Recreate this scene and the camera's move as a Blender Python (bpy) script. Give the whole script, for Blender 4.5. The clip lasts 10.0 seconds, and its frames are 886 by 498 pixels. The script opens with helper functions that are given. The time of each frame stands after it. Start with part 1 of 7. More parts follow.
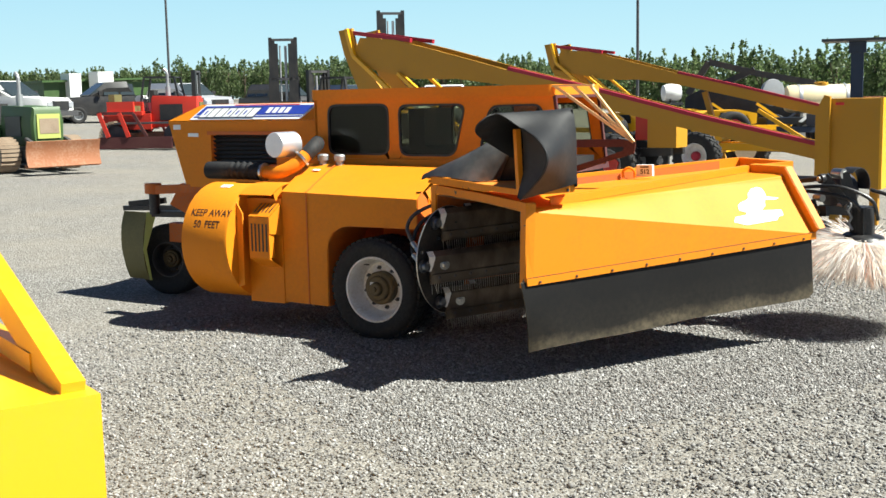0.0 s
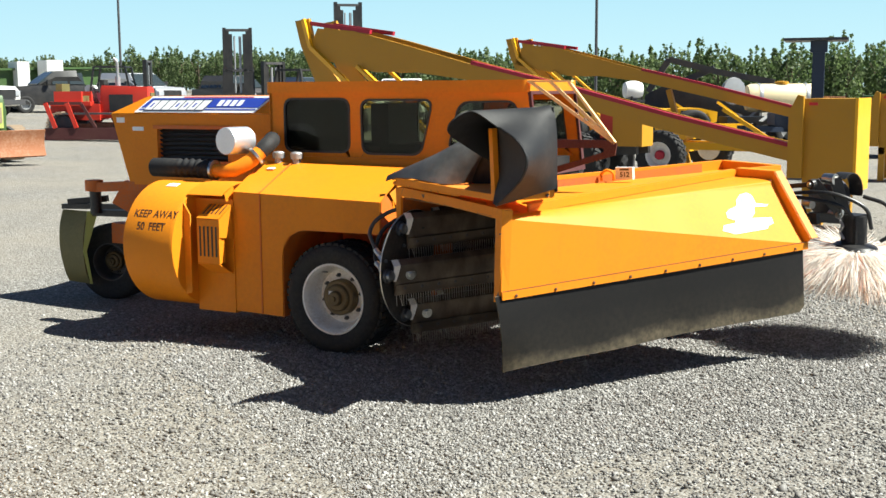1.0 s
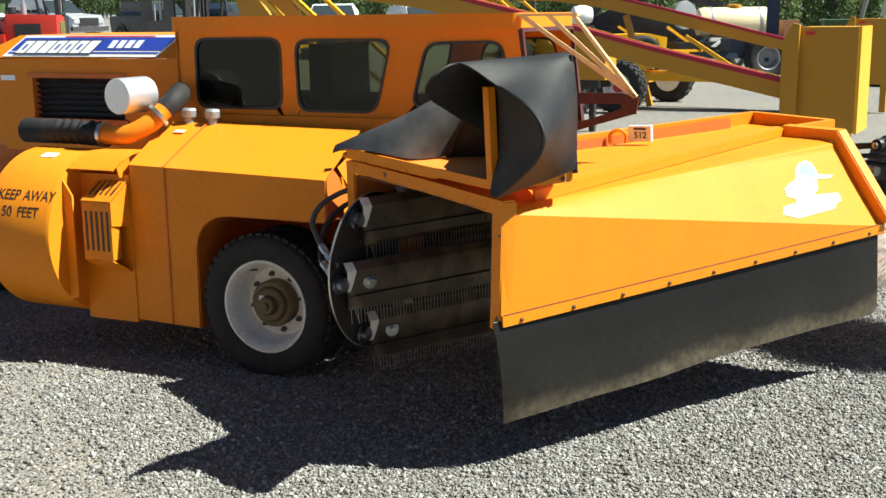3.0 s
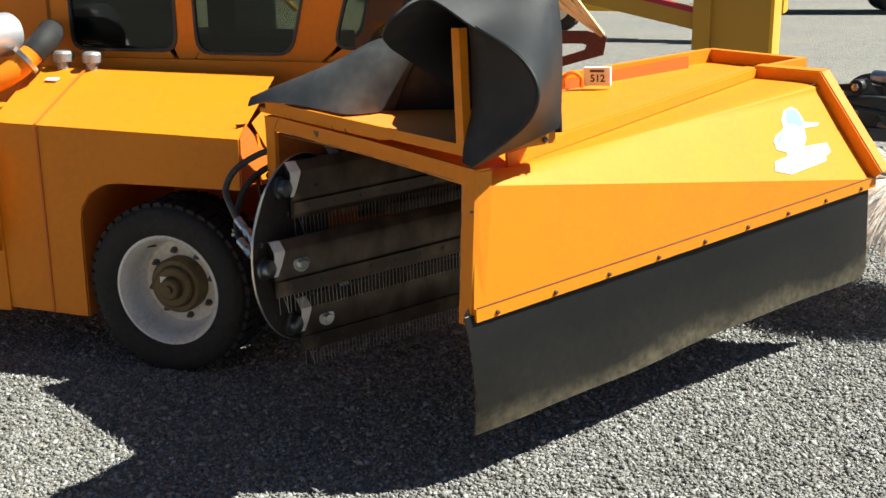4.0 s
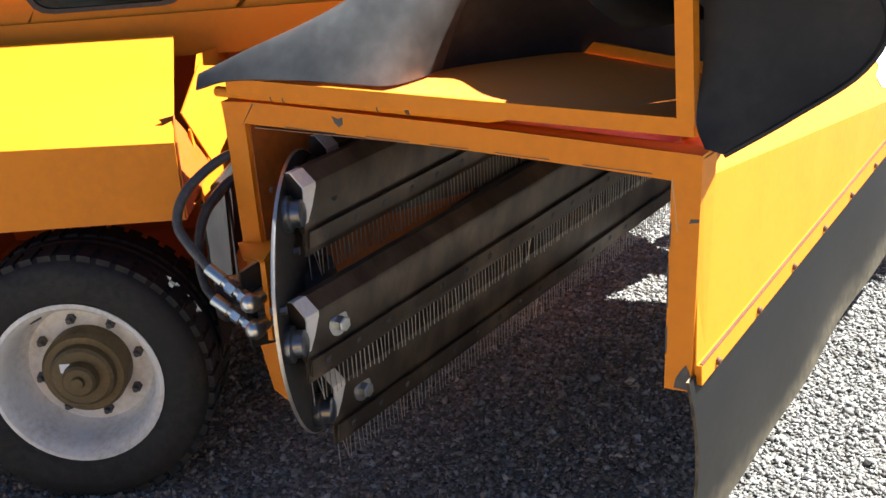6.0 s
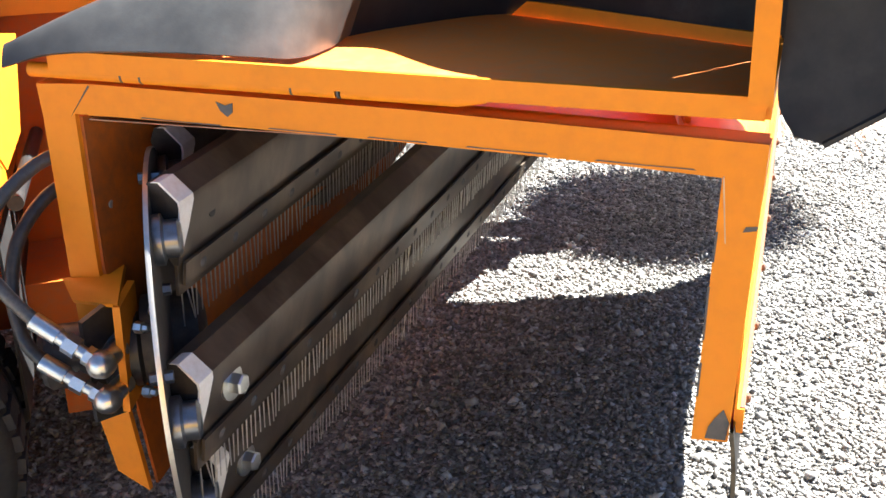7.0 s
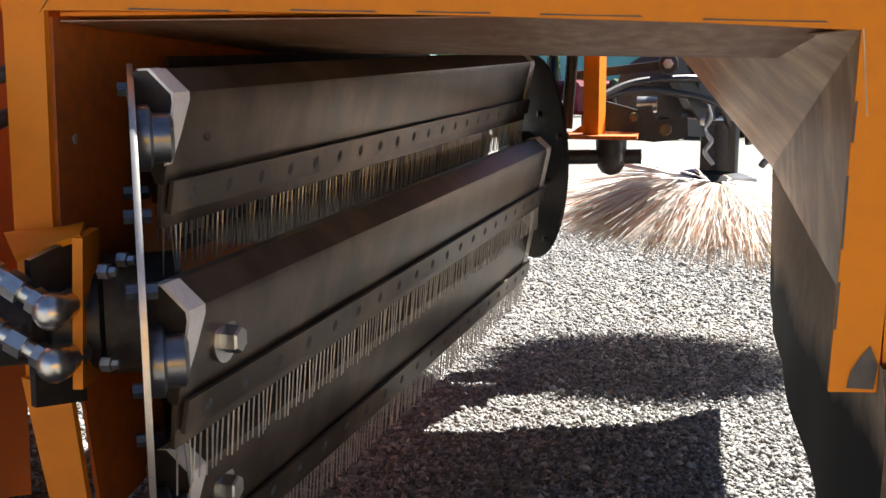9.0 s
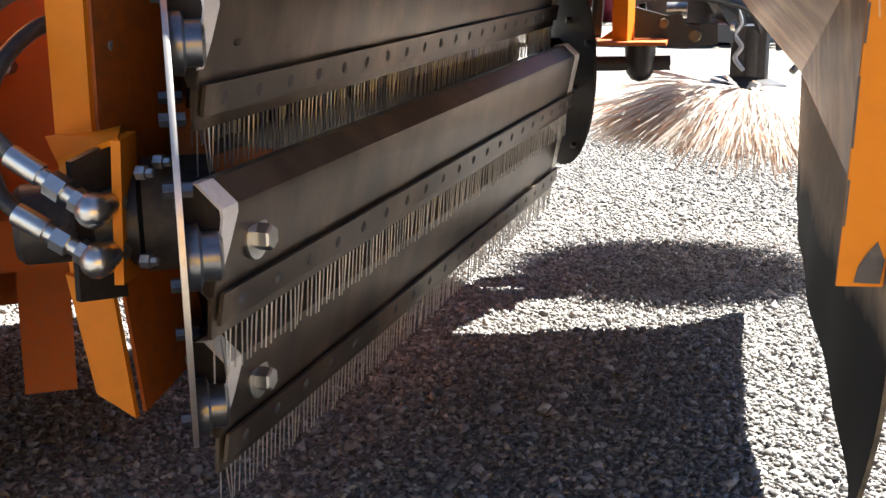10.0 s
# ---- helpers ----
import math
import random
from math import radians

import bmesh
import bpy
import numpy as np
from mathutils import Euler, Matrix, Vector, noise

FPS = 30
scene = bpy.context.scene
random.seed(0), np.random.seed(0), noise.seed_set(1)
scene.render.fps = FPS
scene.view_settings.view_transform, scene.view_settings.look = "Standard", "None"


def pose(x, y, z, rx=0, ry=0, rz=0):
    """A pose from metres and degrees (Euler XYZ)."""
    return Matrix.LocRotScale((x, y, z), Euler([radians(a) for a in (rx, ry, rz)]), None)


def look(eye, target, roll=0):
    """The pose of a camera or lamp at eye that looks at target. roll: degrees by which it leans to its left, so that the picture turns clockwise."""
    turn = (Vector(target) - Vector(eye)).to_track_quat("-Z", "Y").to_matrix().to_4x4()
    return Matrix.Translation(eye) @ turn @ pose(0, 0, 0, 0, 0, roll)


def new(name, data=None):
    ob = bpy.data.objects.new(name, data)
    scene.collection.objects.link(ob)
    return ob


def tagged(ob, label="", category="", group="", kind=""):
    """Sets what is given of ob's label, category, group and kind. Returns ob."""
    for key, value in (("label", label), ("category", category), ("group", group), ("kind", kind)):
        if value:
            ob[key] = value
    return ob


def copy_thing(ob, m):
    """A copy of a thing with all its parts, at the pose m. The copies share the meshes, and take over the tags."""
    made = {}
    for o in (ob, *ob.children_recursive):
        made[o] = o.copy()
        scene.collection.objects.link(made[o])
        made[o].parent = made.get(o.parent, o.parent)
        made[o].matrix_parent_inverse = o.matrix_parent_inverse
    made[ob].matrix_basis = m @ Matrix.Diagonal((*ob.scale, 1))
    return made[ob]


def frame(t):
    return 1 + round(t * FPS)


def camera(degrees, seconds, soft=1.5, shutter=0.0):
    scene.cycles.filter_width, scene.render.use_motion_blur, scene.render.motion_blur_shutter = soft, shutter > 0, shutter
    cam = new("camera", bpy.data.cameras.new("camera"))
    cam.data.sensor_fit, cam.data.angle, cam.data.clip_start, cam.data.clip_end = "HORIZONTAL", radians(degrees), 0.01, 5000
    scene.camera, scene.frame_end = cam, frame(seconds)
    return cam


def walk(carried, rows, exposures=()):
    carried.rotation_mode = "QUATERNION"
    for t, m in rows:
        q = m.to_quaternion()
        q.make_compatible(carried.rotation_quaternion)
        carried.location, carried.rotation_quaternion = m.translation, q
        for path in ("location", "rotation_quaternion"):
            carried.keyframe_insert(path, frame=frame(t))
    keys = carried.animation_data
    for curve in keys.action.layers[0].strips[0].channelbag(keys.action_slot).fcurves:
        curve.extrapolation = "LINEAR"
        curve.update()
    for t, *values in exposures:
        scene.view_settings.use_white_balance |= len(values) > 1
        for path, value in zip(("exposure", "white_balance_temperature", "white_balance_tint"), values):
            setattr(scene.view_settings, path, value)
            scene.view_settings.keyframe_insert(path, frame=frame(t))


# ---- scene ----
cam = camera(42.4, 10.0)
PATH = [
    (0, (6.838, -3.513, 1.659), (5.074, -2.609, 1.396), -1.1),
    (0.5, (6.505, -3.482, 1.688), (4.774, -2.511, 1.438), 0.8),
    (1, (6.285, -3.304, 1.664), (4.559, -2.33, 1.39), -0.3),
    (1.5, (5.911, -3.049, 1.682), (4.164, -2.118, 1.394), 0.1),
    (2, (5.499, -2.864, 1.66), (3.777, -1.911, 1.302), 0.7),
    (2.2, (5.326, -2.802, 1.679), (3.637, -1.798, 1.307), 0.5),
    (3.3, (4.45, -2.488, 1.732), (2.825, -1.404, 1.304), -0.9),
    (3.5, (4.299, -2.438, 1.705), (2.705, -1.32, 1.249), -0.9),
    (4, (3.837, -2.335, 1.719), (2.343, -1.113, 1.195), -0.6),
    (4.5, (3.506, -2.2, 1.706), (2.18, -0.814, 1.137), -2.1),
    (5, (3.014, -2.184, 1.718), (1.753, -0.758, 1.102), -2.2),
    (5.2, (2.785, -2.209, 1.69), (1.534, -0.781, 1.061), -1.7),
    (6.3, (1.826, -2.033, 1.658), (0.885, -0.422, 0.938), -5.8),
    (6.5, (1.673, -1.965, 1.666), (0.811, -0.321, 0.922), -5.9),
    (7, (1.328, -1.782, 1.546), (0.796, -0.009, 0.789), -1.3),
    (7.5, (1.144, -1.608, 1.265), (0.789, 0.264, 0.657), 0.4),
    (8, (1.102, -1.555, 0.994), (0.831, 0.395, 0.642), 0.7),
    (8.5, (1.077, -1.57, 0.919), (0.762, 0.389, 0.669), 0.5),
    (9, (1.06, -1.614, 0.916), (0.658, 0.329, 0.661), 0.3),
    (9.5, (1.063, -1.638, 0.908), (0.581, 0.273, 0.568), 0.4),
    (10, (1.088, -1.671, 0.91), (0.634, 0.234, 0.502), -0.1),
]
walk(cam, [(t, look(eye, target, roll)) for t, eye, target, roll in PATH], ((0, 1.22, 6300, 3), (2, 1.28, 6350, 2), (3.5, 1.15, 6250, 0), (5, 1.12, 6250, 2), (5.2, 1.14, 6250, 2), (6.3, 2.5, 6000, 8), (7, 2.9, 6150, 8), (7.5, 2.52, 6250, 10), (8, 2.25, 6300, 10), (9, 2.02, 6350, 10), (10, 2.46, 6350, 10)))

from mathutils.bvhtree import BVHTree

# ---- light ----
SUN = Vector((0.52, 0.60, 1.0)).normalized()
world = bpy.data.worlds.new("world")
scene.world = world
world.use_nodes = True
wn = world.node_tree.nodes
wl = world.node_tree.links
sky = wn.new("ShaderNodeTexSky")
sky.sky_type = "NISHITA"
sky.sun_disc = False
sky.sun_elevation = math.asin(SUN.z)
sky.sun_rotation = math.atan2(SUN.x, SUN.y)
sky.air_density, sky.dust_density, sky.ozone_density = 0.4, 0.2, 0.8
wn["Background"].inputs["Strength"].default_value = 0.05
wl.new(sky.outputs["Color"], wn["Background"].inputs["Color"])
sun_data = bpy.data.lights.new("sun", "SUN")
sun_data.energy, sun_data.angle, sun_data.color = 5.0, radians(0.53), (1.0, 0.955, 0.88)
sun = new("sun", sun_data)
sun.matrix_basis = look((0, 0, 20), Vector((0, 0, 20)) - SUN)


# ---- materials ----
def nodes_of(name):
    m = bpy.data.materials.new(name)
    m.use_nodes = True
    nt = m.node_tree
    return m, nt, nt.nodes["Principled BSDF"]


def ramp(nt, stops):
    r = nt.nodes.new("ShaderNodeValToRGB")
    el = r.color_ramp.elements
    while len(el) < len(stops):
        el.new(0.5)
    for e, (p, c) in zip(el, stops):
        e.position, e.color = p, (*c, 1)
    return r


def noise_tex(nt, scale, detail=4, rough=0.55, vec=None):
    n = nt.nodes.new("ShaderNodeTexNoise")
    n.inputs["Scale"].default_value, n.inputs["Detail"].default_value = scale, detail
    n.inputs["Roughness"].default_value = rough
    if vec:
        nt.links.new(vec, n.inputs["Vector"])
    return n


def coords(nt):
    return nt.nodes.new("ShaderNodeTexCoord").outputs["Object"]


def mixc(nt, fac, a, b):
    m = nt.nodes.new("ShaderNodeMix")
    m.data_type = "RGBA"
    if hasattr(fac, "default_value") or hasattr(fac, "is_output"):
        nt.links.new(fac, m.inputs[0])
    else:
        m.inputs[0].default_value = fac
    for k, v in ((6, a), (7, b)):
        if isinstance(v, tuple):
            m.inputs[k].default_value = (*v, 1)
        else:
            nt.links.new(v, m.inputs[k])
    return m.outputs[2]


def bump(nt, bs, height, strength, dist):
    b = nt.nodes.new("ShaderNodeBump")
    b.inputs["Strength"].default_value, b.inputs["Distance"].default_value = strength, dist
    nt.links.new(height, b.inputs["Height"])
    nt.links.new(b.outputs[0], bs.inputs["Normal"])


def surface(name, col, rough=0.5, metal=0.0, wear=None, amount=0.35, big=3.0, fine=60.0, relief=0.15, depth=0.002, coat=0.0):
    """A painted, rubber, metal or plastic surface with dust or wear at two scales."""
    m, nt, bs = nodes_of(name)
    co = coords(nt)
    n1, n2 = noise_tex(nt, big, 5, 0.6, co), noise_tex(nt, fine, 3, 0.6, co)
    mul = nt.nodes.new("ShaderNodeMath")
    mul.operation = "MULTIPLY"
    nt.links.new(n1.outputs[0], mul.inputs[0])
    nt.links.new(n2.outputs[0], mul.inputs[1])
    r = ramp(nt, [(0.2, (0, 0, 0)), (0.42, (amount, amount, amount))])
    nt.links.new(mul.outputs[0], r.inputs[0])
    wear = wear or tuple(min(1, c * 1.25 + 0.02) for c in col)
    nt.links.new(mixc(nt, r.outputs[0], col, wear), bs.inputs["Base Color"])
    rr = nt.nodes.new("ShaderNodeMapRange")
    rr.inputs["To Min"].default_value, rr.inputs["To Max"].default_value = max(0.04, rough - 0.1), min(1, rough + 0.14)
    nt.links.new(n1.outputs[0], rr.inputs[0])
    nt.links.new(rr.outputs[0], bs.inputs["Roughness"])
    bs.inputs["Metallic"].default_value = metal
    bs.inputs["Coat Weight"].default_value = coat
    bs.inputs["Coat Roughness"].default_value = 0.12
    if relief:
        bump(nt, bs, n2.outputs[0], relief, depth)
    return m


ORANGE = surface("orange_paint", (0.74, 0.240, 0.009), 0.5, 0, (0.59, 0.19, 0.017), 0.5, 2.2, 40, 0.08, 0.001, 0.0)
ORANGE.node_tree.nodes["Principled BSDF"].inputs["Specular IOR Level"].default_value = 0.25
# dusty orange, its base also darkened to stand for shade under the body
ORANGE_DUSTY_SHADED = surface("dusty_shaded_orange_paint", (0.60, 0.135, 0.007), 0.55, 0, (0.42, 0.16, 0.06), 0.6, 3, 50, 0.1, 0.001)
YELLOW = surface("yellow_paint", (0.86, 0.43, 0.006), 0.4, 0, (0.8, 0.44, 0.04), 0.3, 2, 40, 0.05, 0.001, 0.2)
OCHRE = surface("ochre_yellow_paint", (0.50, 0.24, 0.008), 0.5, 0, (0.42, 0.22, 0.03), 0.4, 1.5, 30, 0.05, 0.001)
CREAM_ORANGE = surface("pale_cream_paint", (0.86, 0.62, 0.28), 0.45, 0, None, 0.3)
RED = surface("red_paint", (0.55, 0.03, 0.015), 0.45, 0, (0.4, 0.06, 0.03), 0.4)
CRIMSON = surface("crimson_paint", (0.4, 0.01, 0.03), 0.45, 0, (0.3, 0.03, 0.04), 0.4)
MAROON = surface("maroon_paint", (0.16, 0.012, 0.02), 0.45, 0, (0.2, 0.05, 0.05), 0.4)
GREEN = surface("green_paint", (0.04, 0.09, 0.02), 0.5, 0, (0.1, 0.12, 0.05), 0.4)
# orange with brown grime, its base darkened for the shade inside the head
GRIMY_SHADED = surface("grimy_shaded_orange_paint", (0.46, 0.115, 0.008), 0.55, 0, (0.2, 0.08, 0.03), 0.7, 3, 40)
HATCHDUST = surface("dust_coated_orange", (0.84, 0.225, 0.02), 0.65, 0, (0.64, 0.27, 0.09), 0.55, 3, 40)
LIME = surface("light_green_paint", (0.42, 0.46, 0.12), 0.5, 0, None, 0.3)
OLIVE = surface("olive_plastic", (0.135, 0.12, 0.04), 0.6, 0, (0.25, 0.2, 0.08), 0.5)
# red darkened in its base colour to stand for sides in shadow
SHADED_RED = surface("shaded_dark_red", (0.065, 0.012, 0.012), 0.6, 0, (0.1, 0.04, 0.03), 0.6)
DARKBROWN = surface("grimy_dark_brown_steel", (0.10, 0.042, 0.02), 0.6, 0.1, (0.17, 0.075, 0.04), 0.6, 4, 40)
TRACKSTEEL = surface("worn_track_steel", (0.36, 0.28, 0.2), 0.6, 0.3, (0.2, 0.13, 0.08), 0.6)
RUST = surface("rusty_steel", (0.30, 0.12, 0.055), 0.75, 0.2, (0.42, 0.25, 0.16), 0.8, 2, 20, 0.3, 0.004)
WHITE = surface("white_paint", (0.78, 0.78, 0.76), 0.4, 0, (0.62, 0.6, 0.55), 0.4)
RIMWHITE = surface("rim_white_paint", (0.78, 0.77, 0.74), 0.5, 0, (0.45, 0.38, 0.28), 0.55, 6, 60)
CREAM = surface("cream_plastic_tank", (0.74, 0.62, 0.38), 0.5, 0, None, 0.3)
BLACK = surface("black_paint", (0.018, 0.018, 0.019), 0.4, 0, (0.07, 0.06, 0.05), 0.5)
DARKGREY = surface("dark_grey_steel", (0.07, 0.07, 0.075), 0.5, 0.3, (0.16, 0.14, 0.12), 0.5)
NAVY = surface("navy_paint", (0.03, 0.045, 0.08), 0.5, 0, None, 0.3)
BLUE = surface("blue_decal", (0.03, 0.06, 0.36), 0.35, 0, None, 0.2, relief=0)
SKYBLUE = surface("light_blue_decal", (0.25, 0.5, 0.85), 0.35, 0, None, 0.2, relief=0)
DECALWHITE = surface("white_decal", (0.82, 0.82, 0.82), 0.35, 0, None, 0.1, relief=0)
DECALRED = surface("red_decal", (0.6, 0.03, 0.03), 0.35, 0, None, 0.1, relief=0)
INK = surface("dark_ink", (0.05, 0.025, 0.015), 0.5, 0, None, 0.2, relief=0)
TYRE = surface("tyre_rubber", (0.010, 0.010, 0.011), 0.75, 0, (0.045, 0.04, 0.034), 0.5, 5, 45, 0.3, 0.003)
HUBBROWN = surface("greasy_hub", (0.12, 0.085, 0.04), 0.5, 0.4, (0.22, 0.16, 0.08), 0.6, 12, 80)
STEEL = surface("bright_zinc_steel", (0.62, 0.62, 0.60), 0.3, 1.0, (0.45, 0.42, 0.36), 0.5, 20, 90)
TINEWIRE = surface("worn_tine_wire", (0.6, 0.58, 0.54), 0.35, 0.8, (0.22, 0.19, 0.15), 0.5, 20, 90)
BEARINGSTEEL = surface("oily_bearing_steel", (0.22, 0.23, 0.25), 0.3, 0.9, (0.12, 0.11, 0.1), 0.5, 20, 90)
# near-white, so that bat ends look sunlit where no sun reaches them
CAPSTEEL = surface("sunlit_cap_steel", (0.93, 0.9, 0.84), 0.42, 0.25, (0.72, 0.64, 0.52), 0.5, 14, 90)
# orange deck seen from below: its shadow is put into this brown
UNDERSIDE = surface("shaded_brown_underside", (0.22, 0.10, 0.05), 0.42, 0.2, (0.52, 0.38, 0.26), 0.8, 3, 30, 0.2, 0.003)
# near-black steel with grime; the reel's shade is put into its base colour
SHADED_STEEL = surface("grimy_shaded_steel", (0.035, 0.03, 0.026), 0.6, 0.2, (0.09, 0.07, 0.05), 0.7, 4, 50)
PALESTEEL = surface("polished_steel", (0.66, 0.62, 0.56), 0.35, 0.85, (0.5, 0.44, 0.36), 0.5, 14, 90)
BRONZE = surface("dust_worn_panel_inside", (0.34, 0.205, 0.105), 0.42, 0.25, (0.84, 0.65, 0.43), 1.0, 3.2, 7, 0.06, 0.002)
HOSEGREY = surface("dusty_grey_hose", (0.06, 0.058, 0.056), 0.35, 0, (0.16, 0.15, 0.135), 0.6, 12, 90)
SILVER = surface("brushed_aluminium", (0.74, 0.74, 0.76), 0.38, 0.7, (0.6, 0.6, 0.6), 0.3, 6, 60)
GALVA = surface("weathered_galvanised", (0.40, 0.41, 0.42), 0.5, 0.6, (0.3, 0.28, 0.26), 0.5)
WALLGREEN = surface("pale_green_cladding", (0.46, 0.52, 0.45), 0.6, 0, (0.4, 0.45, 0.4), 0.4, 0.6, 8)
WALLWHITE = surface("white_cladding", (0.8, 0.8, 0.8), 0.6, 0, None, 0.3, 0.6, 8)
SEAT = surface("dark_seat_vinyl", (0.025, 0.022, 0.02), 0.6, 0)
BARK = surface("bark", (0.12, 0.09, 0.06), 0.85, 0)


def rubber_material(name, dust, rough, low=0.42, blotch=0.2, big=3, spec=0.3):
    m, nt, bs = nodes_of(name)
    co = coords(nt)
    n1, n2, n3 = noise_tex(nt, big, 5, 0.6, co), noise_tex(nt, 28, 4, 0.6, co), noise_tex(nt, 220, 2, 0.5, co)
    r1 = ramp(nt, [(low, (0, 0, 0)), (low + 0.33, (0.6, 0.6, 0.6))])
    nt.links.new(n1.outputs[0], r1.inputs[0])
    r2 = ramp(nt, [(0.35, (blotch, blotch, blotch)), (0.7, (1, 1, 1))])
    nt.links.new(n2.outputs[0], r2.inputs[0])
    mul = nt.nodes.new("ShaderNodeMath")
    mul.operation = "MULTIPLY"
    nt.links.new(r1.outputs[0], mul.inputs[0])
    nt.links.new(r2.outputs[0], mul.inputs[1])
    nt.links.new(mixc(nt, mul.outputs[0], (0.014, 0.0145, 0.016), dust), bs.inputs["Base Color"])
    bs.inputs["Roughness"].default_value = rough
    bs.inputs["Specular IOR Level"].default_value = spec
    bump(nt, bs, n3.outputs[0], 0.1, 0.001)
    return m


def bat_material():
    """Dark worn steel sheet: brown film, fine scratches across its length, bare patches."""
    m, nt, bs = nodes_of("worn_bat_steel")
    co = coords(nt)
    mp = nt.nodes.new("ShaderNodeMapping")
    mp.inputs["Scale"].default_value = (5, 10, 5)
    nt.links.new(co, mp.inputs["Vector"])
    streak, patch, fine = noise_tex(nt, 1.0, 4, 0.6, mp.outputs[0]), noise_tex(nt, 2.6, 4, 0.6, co), noise_tex(nt, 90, 3, 0.6, co)
    r1 = ramp(nt, [(0.38, (0, 0, 0)), (0.7, (0.8, 0.8, 0.8))])
    nt.links.new(streak.outputs[0], r1.inputs[0])
    r2 = ramp(nt, [(0.38, (0.12, 0.12, 0.12)), (0.7, (1, 1, 1))])
    nt.links.new(patch.outputs[0], r2.inputs[0])
    mul = nt.nodes.new("ShaderNodeMath")
    mul.operation = "MULTIPLY"
    nt.links.new(r1.outputs[0], mul.inputs[0])
    nt.links.new(r2.outputs[0], mul.inputs[1])
    base = mixc(nt, mul.outputs[0], (0.085, 0.068, 0.054), (0.36, 0.28, 0.20))
    r3 = ramp(nt, [(0.5, (0, 0, 0)), (0.75, (0.35, 0.35, 0.35))])
    nt.links.new(fine.outputs[0], r3.inputs[0])
    nt.links.new(mixc(nt, r3.outputs[0], base, (0.11, 0.09, 0.07)), bs.inputs["Base Color"])
    rr = nt.nodes.new("ShaderNodeMapRange")
    rr.inputs["To Min"].default_value, rr.inputs["To Max"].default_value = 0.24, 0.44
    nt.links.new(streak.outputs[0], rr.inputs[0])
    nt.links.new(rr.outputs[0], bs.inputs["Roughness"])
    bs.inputs["Metallic"].default_value = 0.55
    bs.inputs["Specular IOR Level"].default_value = 0.5
    bump(nt, bs, patch.outputs[0], 0.12, 0.006)
    return m


BATSTEEL = bat_material()


def flap_material():
    """Black rubber, its lower hem caked with pale dust in streaks."""
    m, nt, bs = nodes_of("dust_hemmed_rubber")
    co = coords(nt)
    sep = nt.nodes.new("ShaderNodeSeparateXYZ")
    nt.links.new(nt.nodes.new("ShaderNodeUVMap").outputs[0], sep.inputs[0])
    n1, n2 = noise_tex(nt, 2.5, 5, 0.65, co), noise_tex(nt, 30, 4, 0.6, co)
    add = nt.nodes.new("ShaderNodeMath")
    add.operation = "MULTIPLY_ADD"
    nt.links.new(n1.outputs[0], add.inputs[0])
    add.inputs[1].default_value = 0.45
    nt.links.new(sep.outputs["Y"], add.inputs[2])
    r = ramp(nt, [(0.26, (0.6, 0.6, 0.6)), (0.44, (0.08, 0.08, 0.08)), (0.9, (0.02, 0.02, 0.02))])
    nt.links.new(add.outputs[0], r.inputs[0])
    mul = nt.nodes.new("ShaderNodeMath")
    mul.operation = "MULTIPLY"
    nt.links.new(r.outputs[0], mul.inputs[0])
    r2 = ramp(nt, [(0.3, (0.35, 0.35, 0.35)), (0.65, (1, 1, 1))])
    nt.links.new(n2.outputs[0], r2.inputs[0])
    nt.links.new(r2.outputs[0], mul.inputs[1])
    nt.links.new(mixc(nt, mul.outputs[0], (0.006, 0.006, 0.0065), (0.19, 0.155, 0.1)), bs.inputs["Base Color"])
    bs.inputs["Roughness"].default_value = 0.6
    bs.inputs["Specular IOR Level"].default_value = 0.25
    bump(nt, bs, n2.outputs[0], 0.1, 0.001)
    return m


def flap_inner_material():
    """The reel side of the rubber curtain: brown dust caked over its upper half, bare black below."""
    m, nt, bs = nodes_of("dust_caked_rubber_inside")
    co = coords(nt)
    sep = nt.nodes.new("ShaderNodeSeparateXYZ")
    nt.links.new(nt.nodes.new("ShaderNodeUVMap").outputs[0], sep.inputs[0])
    n1, n2 = noise_tex(nt, 3.5, 5, 0.6, co), noise_tex(nt, 24, 4, 0.6, co)
    add = nt.nodes.new("ShaderNodeMath")
    add.operation = "MULTIPLY_ADD"
    nt.links.new(n1.outputs[0], add.inputs[0])
    add.inputs[1].default_value = 0.35
    nt.links.new(sep.outputs["Y"], add.inputs[2])
    along = nt.nodes.new("ShaderNodeMath")
    along.operation = "MULTIPLY_ADD"
    nt.links.new(sep.outputs["X"], along.inputs[0])
    along.inputs[1].default_value = 0.4
    nt.links.new(add.outputs[0], along.inputs[2])
    r = ramp(nt, [(0.82, (0, 0, 0)), (1.0, (0.75, 0.75, 0.75))])
    nt.links.new(along.outputs[0], r.inputs[0])
    dust = mixc(nt, n2.outputs[0], (0.40, 0.275, 0.165), (0.78, 0.61, 0.42))
    nt.links.new(mixc(nt, r.outputs[0], (0.009, 0.009, 0.0095), dust), bs.inputs["Base Color"])
    bs.inputs["Roughness"].default_value = 0.65
    bs.inputs["Specular IOR Level"].default_value = 0.15
    bump(nt, bs, n2.outputs[0], 0.1, 0.001)
    return m


FLAP_INNER = flap_inner_material()
RUBBER, FLAP = rubber_material("dusty_black_rubber", (0.075, 0.071, 0.065), 0.62), flap_material()
GREYRUBBER = rubber_material("dust_scuffed_rubber", (0.27, 0.265, 0.25), 0.34, 0.36, 0.72, 1.6, 0.5)


